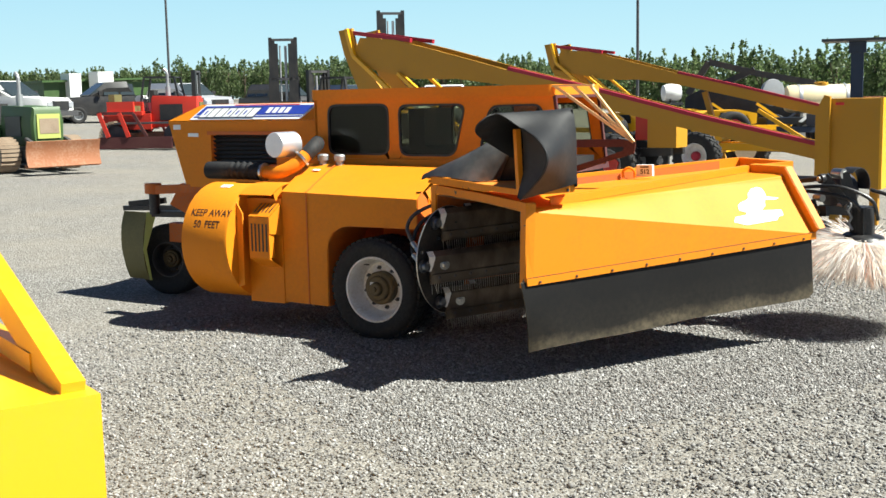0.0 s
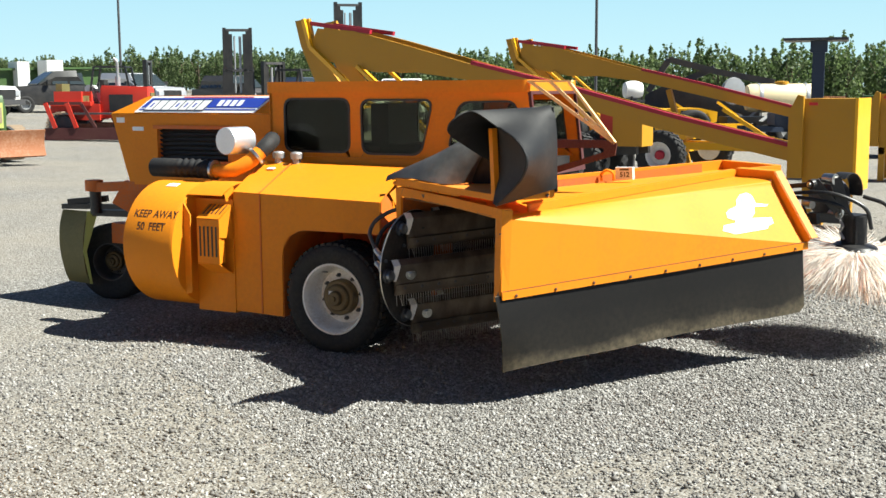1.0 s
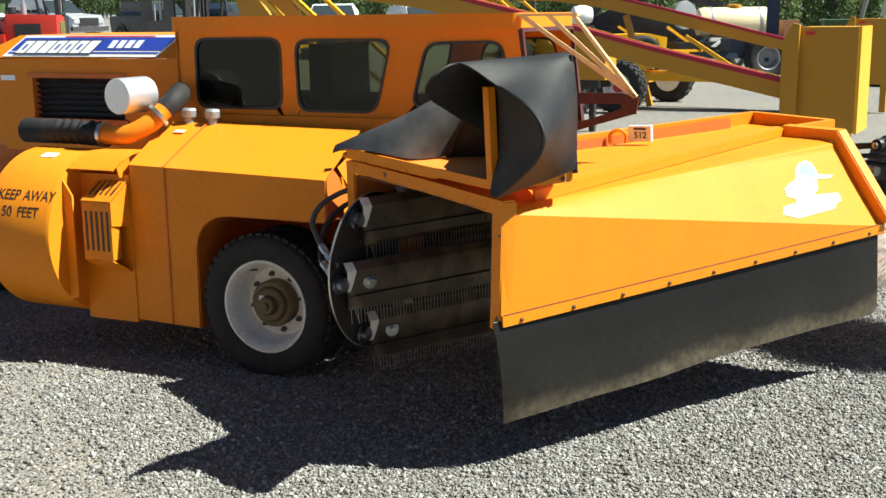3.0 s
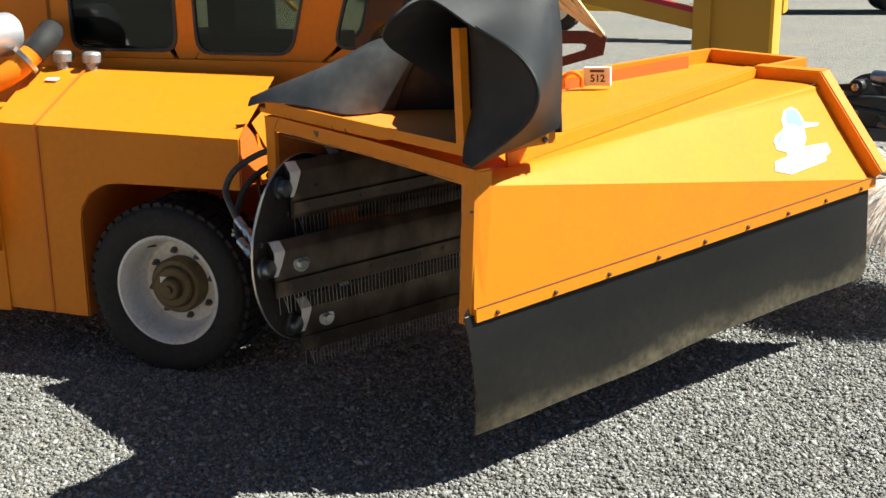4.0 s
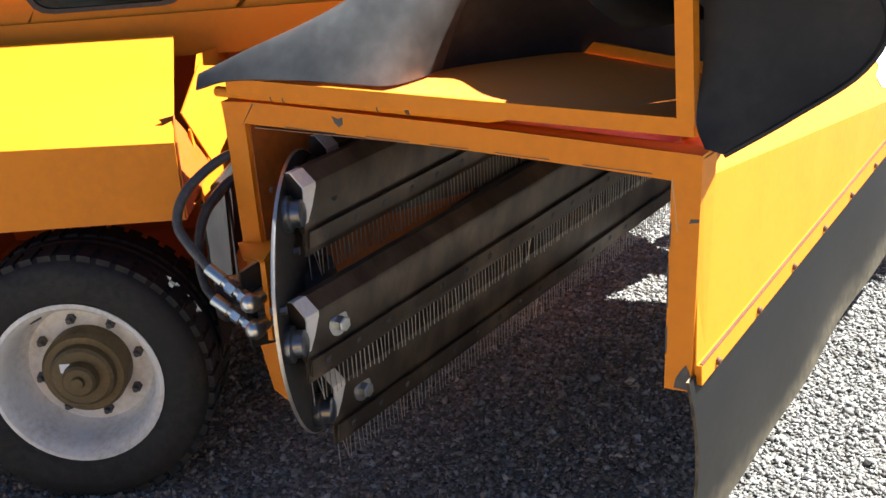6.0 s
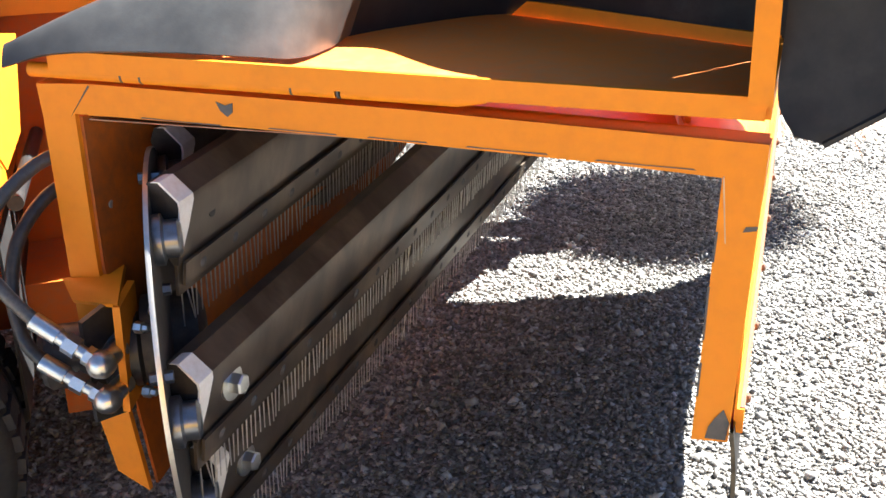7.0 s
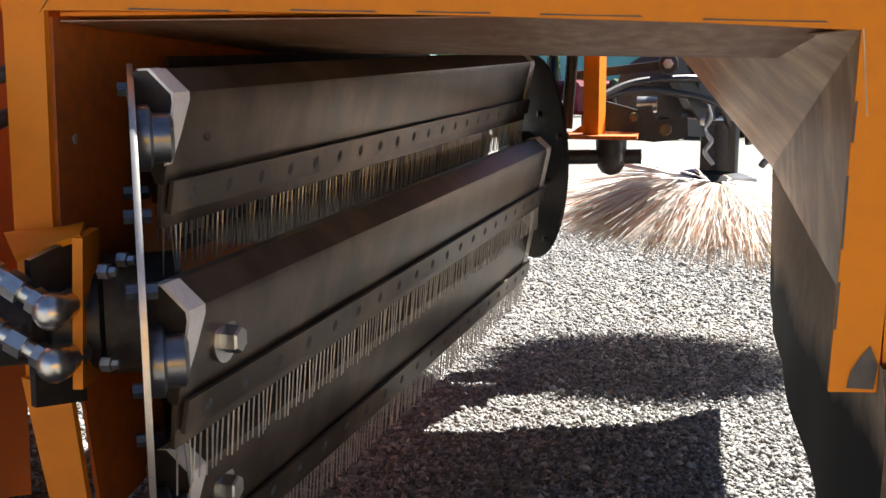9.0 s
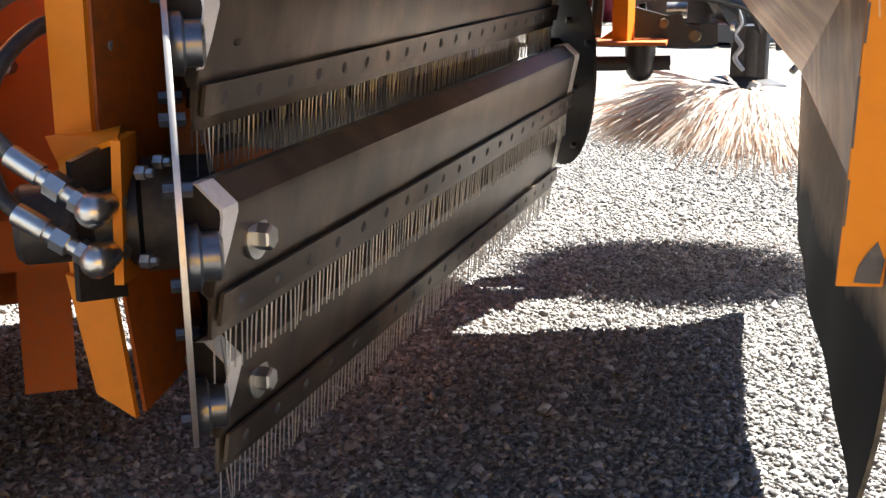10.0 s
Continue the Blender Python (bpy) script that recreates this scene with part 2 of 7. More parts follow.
def glass_material(name, tint):
    m, nt, bs = nodes_of(name)
    bs.inputs["Base Color"].default_value = (*tint, 1)
    bs.inputs["Transmission Weight"].default_value = 1.0
    bs.inputs["Roughness"].default_value = 0.02
    bs.inputs["IOR"].default_value = 1.3
    return m


GLASS = glass_material("tinted_cab_glass", (0.34, 0.37, 0.29))
CARGLASS = surface("vehicle_window", (0.03, 0.04, 0.045), 0.08, 0, (0.05, 0.06, 0.06), 0.2, relief=0)
TEALGLASS = surface("teal_tinted_window", (0.2, 0.5, 0.46), 0.15, 0, (0.35, 0.62, 0.58), 0.3, relief=0)


def island_material(name, stops, rough=0.8, soft=None, grime=0.45):
    m, nt, bs = nodes_of(name)
    g = nt.nodes.new("ShaderNodeNewGeometry")
    r = ramp(nt, stops)
    nt.links.new(g.outputs["Random Per Island"], r.inputs[0])
    n = noise_tex(nt, 120, 3, 0.6, coords(nt))
    nt.links.new(mixc(nt, n.outputs[0], r.outputs[0], mixc(nt, grime, r.outputs[0], (0.1, 0.09, 0.08))), bs.inputs["Base Color"])
    bs.inputs["Roughness"].default_value = rough
    if soft:
        tr, mx = nt.nodes.new("ShaderNodeBsdfTranslucent"), nt.nodes.new("ShaderNodeMixShader")
        nt.links.new(r.outputs[0], tr.inputs[0])
        mx.inputs[0].default_value = soft
        nt.links.new(bs.outputs[0], mx.inputs[1])
        nt.links.new(tr.outputs[0], mx.inputs[2])
        nt.links.new(mx.outputs[0], nt.nodes["Material Output"].inputs["Surface"])
    return m


STONES = island_material("grey_gravel_stones", [(0, (0.115, 0.108, 0.099)), (0.3, (0.20, 0.19, 0.177)), (0.65, (0.30, 0.29, 0.273)), (0.92, (0.42, 0.408, 0.389)), (1, (0.56, 0.548, 0.527))], 0.75)
BRISTLE = island_material("worn_straw_bristles", [(0, (0.92, 0.82, 0.74)), (0.25, (0.96, 0.93, 0.89)), (0.88, (0.98, 0.97, 0.95)), (0.95, (0.9, 0.68, 0.58)), (1, (0.75, 0.42, 0.34))], 0.6, 0.78, 0.02)
BRISTLETIP = island_material("soil_stained_bristle_tips", [(0, (0.58, 0.36, 0.24)), (0.2, (0.80, 0.64, 0.52)), (0.4, (0.95, 0.91, 0.86)), (1, (0.97, 0.95, 0.92))], 0.7, 0.78, 0.02)
LEAVES = island_material("orchard_leaves", [(0, (0.075, 0.125, 0.042)), (0.5, (0.135, 0.2, 0.068)), (1, (0.21, 0.275, 0.11))], 0.6, 0.5)


def gravel_ground():
    m, nt, bs = nodes_of("gravel_ground")
    co = coords(nt)
    v = nt.nodes.new("ShaderNodeTexVoronoi")
    v.inputs["Scale"].default_value = 70
    nt.links.new(co, v.inputs["Vector"])
    v2 = nt.nodes.new("ShaderNodeTexVoronoi")
    v2.inputs["Scale"].default_value = 34
    nt.links.new(co, v2.inputs["Vector"])
    sep = nt.nodes.new("ShaderNodeSeparateColor")
    nt.links.new(v.outputs["Color"], sep.inputs[0])
    r = ramp(nt, [(0, (0.09, 0.081, 0.07)), (0.4, (0.18, 0.168, 0.15)), (0.8, (0.265, 0.256, 0.238)), (1, (0.41, 0.398, 0.373))])
    nt.links.new(sep.outputs[0], r.inputs[0])
    n1, n2 = noise_tex(nt, 0.35, 5, 0.6, co), noise_tex(nt, 2.2, 5, 0.65, co)
    r1 = ramp(nt, [(0.38, (0, 0, 0)), (0.68, (0.55, 0.55, 0.55))])
    nt.links.new(n1.outputs[0], r1.inputs[0])
    c1 = mixc(nt, r1.outputs[0], r.outputs[0], (0.295, 0.259, 0.203))
    r2 = ramp(nt, [(0.45, (0, 0, 0)), (0.8, (0.4, 0.4, 0.4))])
    nt.links.new(n2.outputs[0], r2.inputs[0])
    nt.links.new(mixc(nt, r2.outputs[0], c1, (0.155, 0.143, 0.124)), bs.inputs["Base Color"])
    bs.inputs["Roughness"].default_value = 0.85
    add = nt.nodes.new("ShaderNodeMath")
    nt.links.new(v.outputs["Distance"], add.inputs[0])
    nt.links.new(v2.outputs["Distance"], add.inputs[1])
    inv = nt.nodes.new("ShaderNodeMath")
    inv.operation = "SUBTRACT"
    inv.inputs[0].default_value = 1.5
    nt.links.new(add.outputs[0], inv.inputs[1])
    bump(nt, bs, inv.outputs[0], 0.9, 0.012)
    return m


GROUND = gravel_ground()


# ---- building helpers ----
WHERE = {}


def thing(name, label, category, m=Matrix(), group="", kind=""):
    """An empty at the base of a thing, which parents its parts."""
    ob = tagged(new(name), label, category, group, kind)
    ob.matrix_basis = m
    WHERE[ob] = m.copy()
    return ob


def shared(name, mesh, parent, m=Matrix(), label=""):
    """A piece that shares its mesh with alike pieces; m is its place in the world."""
    ob = new(name, mesh)
    ob.matrix_basis = m
    WHERE[ob] = m.copy()
    if parent:
        ob.parent = parent
        ob.matrix_parent_inverse = WHERE[parent].inverted()
    if label:
        ob["label"] = label
    return ob


def mesh_of(name, bm, mat, smooth=35):
    me = bpy.data.meshes.new(name)
    bmesh.ops.recalc_face_normals(bm, faces=bm.faces)
    bm.to_mesh(me)
    bm.free()
    me.materials.append(mat)
    if smooth:
        me.polygons.foreach_set("use_smooth", [True] * len(me.polygons))
        me.set_sharp_from_angle(angle=radians(smooth))
    return me


def part(name, bm, mat, parent, label="", m=Matrix(), edge=0.0, smooth=35):
    """One mesh object under a thing or a part; m takes the bmesh's axes into the world."""
    if edge:
        sharp = [e for e in bm.edges if len(e.link_faces) == 2 and e.calc_face_angle(0) > 0.6]
        bmesh.ops.bevel(bm, geom=sharp, offset=edge, segments=1, affect="EDGES", clamp_overlap=True)
    return shared(name, mesh_of(name, bm, mat, smooth), parent, m, label)


def box(bm, a, b, m=Matrix()):
    """A box from corner a to corner b."""
    vs = [bm.verts.new(m @ Vector((x, y, z))) for x in (a[0], b[0]) for y in (a[1], b[1]) for z in (a[2], b[2])]
    for f in ((0, 1, 3, 2), (4, 6, 7, 5), (0, 4, 5, 1), (2, 3, 7, 6), (0, 2, 6, 4), (1, 5, 7, 3)):
        bm.faces.new([vs[i] for i in f])
    return bm


def plate(bm, pts, thick):
    """A flat sheet with thickness: a polygon of points, thickened along its normal."""
    pts = [Vector(p) for p in pts]
    n = Vector()
    for i, p in enumerate(pts):
        n += p.cross(pts[(i + 1) % len(pts)])
    n = n.normalized() * thick
    a = [bm.verts.new(p) for p in pts]
    b = [bm.verts.new(p + n) for p in pts]
    bm.faces.new(a[::-1])
    bm.faces.new(b)
    for i in range(len(a)):
        j = (i + 1) % len(a)
        bm.faces.new((a[i], a[j], b[j], b[i]))
    return bm


def ring_frame(bm, outer, inner, thick):
    """A sheet with a hole: outer and inner outlines with as many points."""
    outer, inner = [Vector(p) for p in outer], [Vector(p) for p in inner]
    n = (outer[1] - outer[0]).cross(outer[2] - outer[1]).normalized() * thick
    rows = [[bm.verts.new(p + k) for p in line] for line, k in ((outer, Vector()), (inner, Vector()), (inner, n), (outer, n))]
    for k in range(4):
        a, b = rows[k], rows[(k + 1) % 4]
        for i in range(len(a)):
            j = (i + 1) % len(a)
            bm.faces.new((a[i], a[j], b[j], b[i]))
    return bm


def lathe(bm, profile, n=32, m=Matrix(), close=True):
    """A turned shape about z: (radius, height) pairs."""
    rows = []
    for r, h in profile:
        rows.append([bm.verts.new(m @ Vector((r * math.cos(2 * math.pi * i / n), r * math.sin(2 * math.pi * i / n), h))) for i in range(n)])
    for a, b in zip(rows, rows[1:]):
        for i in range(n):
            j = (i + 1) % n
            bm.faces.new((a[i], a[j], b[j], b[i]))
    if close:
        for row in (rows[0][::-1], rows[-1]):
            bm.faces.new(row)
    return bm


def axis_to(p, d):
    """The matrix that takes the z axis to direction d at p."""
    return Matrix.Translation(p) @ Vector(d).to_track_quat("Z", "Y").to_matrix().to_4x4()


def rod(bm, p, q, r, n=10, r2=None):
    p, q = Vector(p), Vector(q)
    return lathe(bm, [(r, 0), (r if r2 is None else r2, (q - p).length)], n, axis_to(p, q - p))


def beam(bm, p, q, w, h, up=(0, 0, 1)):
    """A square bar from p to q."""
    p, q = Vector(p), Vector(q)
    d = (q - p).normalized()
    s = d.cross(Vector(up)).normalized()
    t = s.cross(d)
    m = Matrix((s, d, t)).transposed().to_4x4()
    m.translation = p
    return box(bm, (-w / 2, 0, -h / 2), (w / 2, (q - p).length, h / 2), m)


def smooth_path(pts, steps=8):
    pts = [Vector(p) for p in pts]
    ext = [2 * pts[0] - pts[1], *pts, 2 * pts[-1] - pts[-2]]
    out = []
    for a, b, c, d in zip(ext, ext[1:], ext[2:], ext[3:]):
        for k in range(steps):
            t = k / steps
            out.append(0.5 * ((2 * b) + (c - a) * t + (2 * a - 5 * b + 4 * c - d) * t * t + (3 * b - a - 3 * c + d) * t ** 3))
    return out + [pts[-1]]


def tube(bm, pts, r, n=10, steps=8, ribs=0.0):
    path = smooth_path(pts, steps)
    rows, side = [], None
    for i, p in enumerate(path):
        d = (path[min(i + 1, len(path) - 1)] - path[max(i - 1, 0)]).normalized()
        side = d.orthogonal() if side is None else side - d * side.dot(d)
        side.normalize()
        other = d.cross(side)
        rad = r * (1 + ribs * (i % 2))
        rows.append([bm.verts.new(p + rad * (math.cos(2 * math.pi * k / n) * side + math.sin(2 * math.pi * k / n) * other)) for k in range(n)])
    for a, b in zip(rows, rows[1:]):
        for k in range(n):
            bm.faces.new((a[k], a[(k + 1) % n], b[(k + 1) % n], b[k]))
    bm.faces.new(rows[0][::-1])
    bm.faces.new(rows[-1])
    return bm


def rounded(corners, r, n=5):
    """A polygon in a plane with its corners rounded; corners in order, as 2D points."""
    out = []
    k = len(corners)
    for i in range(k):
        p, a, b = Vector(corners[i]), Vector(corners[i - 1]), Vector(corners[(i + 1) % k])
        da, db = (a - p).normalized(), (b - p).normalized()
        for j in range(n + 1):
            t = j / n
            out.append((p + da * r) * (1 - t) ** 2 + p * 2 * t * (1 - t) + (p + db * r) * t * t)
    return out


def loft(bm, near, far, steps=5, width=6, thick=0.006, sag=0.0):
    """A bent sheet between two lines of points, with thickness."""
    a, b = smooth_path(near, steps), smooth_path(far, steps)
    rows = [[p.lerp(q, k / width) + Vector((0, 0, -sag * math.sin(math.pi * k / width))) for k in range(width + 1)] for p, q in zip(a, b)]
    front = [[bm.verts.new(p) for p in row] for row in rows]
    back = []
    for i, row in enumerate(rows):
        line = []
        for k, p in enumerate(row):
            du = rows[min(i + 1, len(rows) - 1)][k] - rows[max(i - 1, 0)][k]
            dv = row[min(k + 1, width)] - row[max(k - 1, 0)]
            line.append(bm.verts.new(p - du.cross(dv).normalized() * thick))
        back.append(line)
    for i in range(len(rows) - 1):
        for k in range(width):
            bm.faces.new((front[i][k], front[i + 1][k], front[i + 1][k + 1], front[i][k + 1]))
            bm.faces.new((back[i][k], back[i][k + 1], back[i + 1][k + 1], back[i + 1][k]))
        for k in (0, width):
            bm.faces.new((front[i][k], back[i][k], back[i + 1][k], front[i + 1][k]))
    for i in (0, len(rows) - 1):
        for k in range(width):
            bm.faces.new((front[i][k], front[i][k + 1], back[i][k + 1], back[i][k]))
    return bm


B = bmesh.new


def rise(x, y):
    """The yard climbs gently away behind the machines."""
    return 0.03 * max(0.0, -0.69 * x - 0.72 * y - 3.0) * min(1.0, max(0.0, (260 - math.hypot(x, y)) / 100))


# ---- ground ----
def build_ground():
    bm = B()
    xs = [-2500, -900, -400, -250, -160, -100, -70, -50, -35, -25, -18, -12, -8, -5, -3, -1.5, 0, 1.5, 3, 5, 8, 12, 20, 40, 90, 250, 900, 2500]
    grid = [[bm.verts.new((x, y, rise(x, y))) for y in xs] for x in xs]
    for i in range(len(xs) - 1):
        for k in range(len(xs) - 1):
            bm.faces.new((grid[i][k], grid[i + 1][k], grid[i + 1][k + 1], grid[i][k + 1]))
    me = mesh_of("ground", bm, GROUND)
    ob = new("ground", me)
    tagged(ob, "pale grey crushed gravel yard", "ground", kind="structure")


build_ground()


def build_backdrop():
    """Bright hazy sky low over the far horizon."""
    m = bpy.data.materials.new("sky_haze")
    m.use_nodes = True
    nt = m.node_tree
    nt.nodes.remove(nt.nodes["Principled BSDF"])
    sep = nt.nodes.new("ShaderNodeSeparateXYZ")
    nt.links.new(coords(nt), sep.inputs[0])
    mr = nt.nodes.new("ShaderNodeMapRange")
    mr.inputs["From Max"].default_value = 70
    nt.links.new(sep.outputs["Z"], mr.inputs[0])
    r = ramp(nt, [(0, (0.335, 0.415, 0.42)), (0.35, (0.265, 0.38, 0.42)), (1, (0.2, 0.33, 0.41))])
    nt.links.new(mr.outputs[0], r.inputs[0])
    em = nt.nodes.new("ShaderNodeEmission")
    nt.links.new(r.outputs[0], em.inputs[0])
    nt.links.new(em.outputs[0], nt.nodes["Material Output"].inputs["Surface"])
    bm = B()
    ring = [[bm.verts.new((600 * math.cos(radians(a)), 600 * math.sin(radians(a)), z)) for z in (-3, 20, 45, 75)] for a in range(60, 261, 5)]
    for p, q in zip(ring, ring[1:]):
        for k in range(3):
            bm.faces.new((p[k], q[k], q[k + 1], p[k + 1]))
    me = mesh_of("backdrop", bm, m, 60)
    tagged(new("backdrop", me), "pale cyan hazy sky low over the horizon", "sky", kind="structure")


build_backdrop()


def scatter_stones(name, count, xr, yr, size, label):
    """Loose gravel lying on the yard: small broken stones."""
    rng = np.random.default_rng(7 + count)
    base = np.array([(1, 0, 0), (-1, 0, 0), (0, 1, 0), (0, -1, 0), (0, 0, 1), (0, 0, -1)], float)
    tri = np.array([(0, 2, 4), (2, 1, 4), (1, 3, 4), (3, 0, 4), (2, 0, 5), (1, 2, 5), (3, 1, 5), (0, 3, 5)])
    p = np.stack([rng.uniform(*xr, count), rng.uniform(*yr, count)], 1)
    s = size * rng.lognormal(0, 0.26, count)
    v = base[None] * (1 + rng.uniform(-0.3, 0.25, (count, 6, 1))) + rng.uniform(-0.42, 0.42, (count, 6, 3))
    v = v * np.stack([np.ones(count), rng.uniform(0.55, 0.95, count), rng.uniform(0.4, 0.75, count)], 1)[:, None] * s[:, None, None]
    tilt, turn = rng.normal(0, 0.5, count), rng.uniform(0, 6.3, count)
    c, d = np.cos(tilt)[:, None], np.sin(tilt)[:, None]
    v = np.stack([v[..., 0] * c - v[..., 2] * d, v[..., 1], v[..., 0] * d + v[..., 2] * c], 2)
    c, d = np.cos(turn)[:, None], np.sin(turn)[:, None]
    v = np.stack([v[..., 0] * c - v[..., 1] * d, v[..., 0] * d + v[..., 1] * c, v[..., 2]], 2)
    v += np.stack([p[:, 0], p[:, 1], s * rng.uniform(0.0, 0.45, count)], 1)[:, None]
    f = (tri[None] + 6 * np.arange(count)[:, None, None]).reshape(-1, 3)
    me = bpy.data.meshes.new(name)
    me.vertices.add(count * 6)
    me.vertices.foreach_set("co", v.astype(np.float32).ravel())
    me.loops.add(f.size)
    me.loops.foreach_set("vertex_index", f.astype(np.int32).ravel())
    me.polygons.add(len(f))
    me.polygons.foreach_set("loop_start", np.arange(0, f.size, 3, dtype=np.int32))
    me.update(calc_edges=True)
    me.materials.append(STONES)
    tagged(new(name, me), label, "gravel", kind="stuff")


scatter_stones("gravel", 95000, (-0.8, 2.3), (-1.4, 3.2), 0.0082, "loose pale grey crushed gravel stones on the yard")
scatter_stones("gravel", 75000, (-1.8, 5.4), (-3.4, 2.4), 0.0098, "loose pale grey crushed gravel stones on the yard")
scatter_stones("gravel", 48000, (-0.9, 3.6), (3.0, 8.0), 0.0105, "loose pale grey crushed gravel stones on the yard")
scatter_stones("gravel", 16000, (-6.0, 4.0), (-5.0, 9.0), 0.0125, "thin scatter of loose grey gravel stones on the yard")

# ---- the orchard sweeper ----
HM = pose(1.30, -0.155, 0, 3.06)      # axes of the angled sweeping head: x ahead of its panel, y along the reel
TM = pose(0, 0, 0, 0, 0, 33)          # axes of the tractor unit: x ahead, y to its far side
BASE = pose(-0.6, 0.4, 0)
sweeper = thing("orchard_sweeper", "orange self-propelled orchard nut sweeper with an angled reel head", "sweeper", BASE)


def wheel_meshes(r, rim_r, width):
    bm = B()
    w = width / 2
    prof = [(rim_r * 0.97, -w * 0.8), (rim_r * 1.05, -w * 0.92), (r * 0.83, -w), (r * 0.93, -w * 0.96), (r * 0.97, -w * 0.86)]
    k = 6
    for i in range(k):
        a, b = -w * 0.8 + 1.6 * w * i / k, -w * 0.8 + 1.6 * w * (i + 1) / k
        prof += [(r * 0.985, a + 0.1 * (b - a)), (r, a + 0.2 * (b - a)), (r, a + 0.8 * (b - a)), (r * 0.985, a + 0.9 * (b - a))]
    prof += [(r * 0.97, w * 0.86), (r * 0.93, w * 0.96), (r * 0.83, w), (rim_r * 1.05, w * 0.92), (rim_r * 0.97, w * 0.8)]
    lathe(bm, prof, 64, close=False)
    tyre = mesh_of("tyre", bm, TYRE, 50)
    bm = B()
    lathe(bm, [(rim_r * 0.92, -w * 0.8), (rim_r * 1.02, -w * 0.86), (rim_r * 1.02, -w * 0.8)] + [(rim_r * 0.9, -w * 0.5), (rim_r * 0.9, w * 0.5)] + [(rim_r * 1.02, w * 0.86), (rim_r * 1.03, w * 0.92), (rim_r * 0.98, w * 0.93), (rim_r * 0.93, w * 0.84), (rim_r * 0.88, w * 0.62),
               (rim_r * 0.86, w * 0.3), (rim_r * 0.8, w * 0.08), (rim_r * 0.77, w * 0.02), (rim_r * 0.72, w * 0.04), (rim_r * 0.5, w * 0.06), (rim_r * 0.1, w * 0.06)], 48)
    rim = mesh_of("rim", bm, RIMWHITE, 30)
    bm = B()
    lathe(bm, [(rim_r * 0.52, w * 0.04), (rim_r * 0.52, w * 0.42), (rim_r * 0.48, w * 0.5), (rim_r * 0.40, w * 0.5), (rim_r * 0.38, w * 0.62), (rim_r * 0.34, w * 0.66), (rim_r * 0.22, w * 0.66), (rim_r * 0.2, w * 0.82), (rim_r * 0.17, w * 0.86), (rim_r * 0.08, w * 0.86), (rim_r * 0.07, w * 0.93), (0.004, w * 0.94)], 36)
    hub = mesh_of("hub", bm, HUBBROWN, 30)
    bm = B()
    lathe(bm, [(0.014, 0), (0.014, 0.014), (0.008, 0.016), (0.008, 0.03)], 6)
    nut = mesh_of("lug_nut", bm, DARKGREY, 30)
    return tyre, rim, hub, nut


def put_wheel(meshes, parent, m, rim_r, width, label=""):
    tyre, rim, hub, nut = meshes
    wheel = shared("wheel", tyre, parent, m, label)
    shared("rim", rim, wheel, m, "white painted steel rim")
    shared("hub", hub, wheel, m, "greasy brown hub")
    for i in range(8):
        a = math.pi * i / 4 + 0.2
        shared("lug_nut", nut, wheel, m @ pose(rim_r * 0.63 * math.cos(a), rim_r * 0.63 * math.sin(a), width * 0.025))
    return wheel


FRONT = wheel_meshes(0.355, 0.224, 0.30)
DRIVE = TM @ pose(-0.4715, -0.028, 0.352, 90, 0, 0)
wheel = put_wheel(FRONT, sweeper, DRIVE, 0.224, 0.30, "black drive tyre on a white rim")
put_wheel(FRONT, sweeper, TM @ pose(-0.4715, 1.80, 0.352, -90, 0, 0), 0.224, 0.30, "black drive tyre on a white rim")
bm = B()
rod(bm, (-0.105, 0.155, 0.03), (-0.11, 0.165, 0.085), 0.006, 8)
part("tyre_valve", bm, BLACK, wheel, "black valve stem", DRIVE)
bm = B()
box(bm, (-0.05, 0.02, 0.102), (-0.022, 0.046, 0.105))
part("hub_tag", bm, DECALWHITE, wheel, "small white paper tag", DRIVE)
bm = B()
for i in range(44):
    a = math.tau * i / 44
    for y0, y1, k in ((-0.125, -0.035, 0), (0.035, 0.125, 0.5)):
        box(bm, (-0.017, y0, -0.012), (0.017, y1, 0.0065), Matrix.Rotation(a + k * math.tau / 44, 4, "Z") @ Matrix.Translation((0.355, 0, 0)) @ Matrix(((0, 0, 1, 0), (1, 0, 0, 0), (0, 1, 0, 0), (0, 0, 0, 1))))
part("tread_pattern", bm, TYRE, wheel, "worn block tread", DRIVE)["kind"] = "stuff"
REAR = wheel_meshes(0.31, 0.15, 0.24)
REAR[1].materials.clear()
REAR[1].materials.append(DARKGREY)
put_wheel(REAR, sweeper, TM @ pose(-3.17, 0.77, 0.308, 90, 0, 12), 0.15, 0.24, "small black rear castor tyre")
put_wheel(REAR, sweeper, TM @ pose(-3.17, 1.6, 0.308, -90, 0, 12), 0.15, 0.24, "small black rear castor tyre")

# axle and frame under the body
bm = B()
beam(bm, (-0.4715, 0.08, 0.352), (-0.4715, 1.7, 0.352), 0.14, 0.14)
beam(bm, (-3.1, 0.7, 0.55), (-0.1, 0.7, 0.5), 0.1, 0.16)
beam(bm, (-3.1, 1.3, 0.55), (-0.1, 1.3, 0.5), 0.1, 0.16)
beam(bm, (-3.16, 0.86, 0.3), (-3.16, 1.6, 0.3), 0.08, 0.08)
beam(bm, (-3.16, 1.23, 0.3), (-3.0, 1.23, 0.62), 0.1, 0.1)
part("chassis", bm, ORANGE_DUSTY_SHADED, sweeper, "dusty orange chassis and axle, darkened as in shade", TM, 0.006)

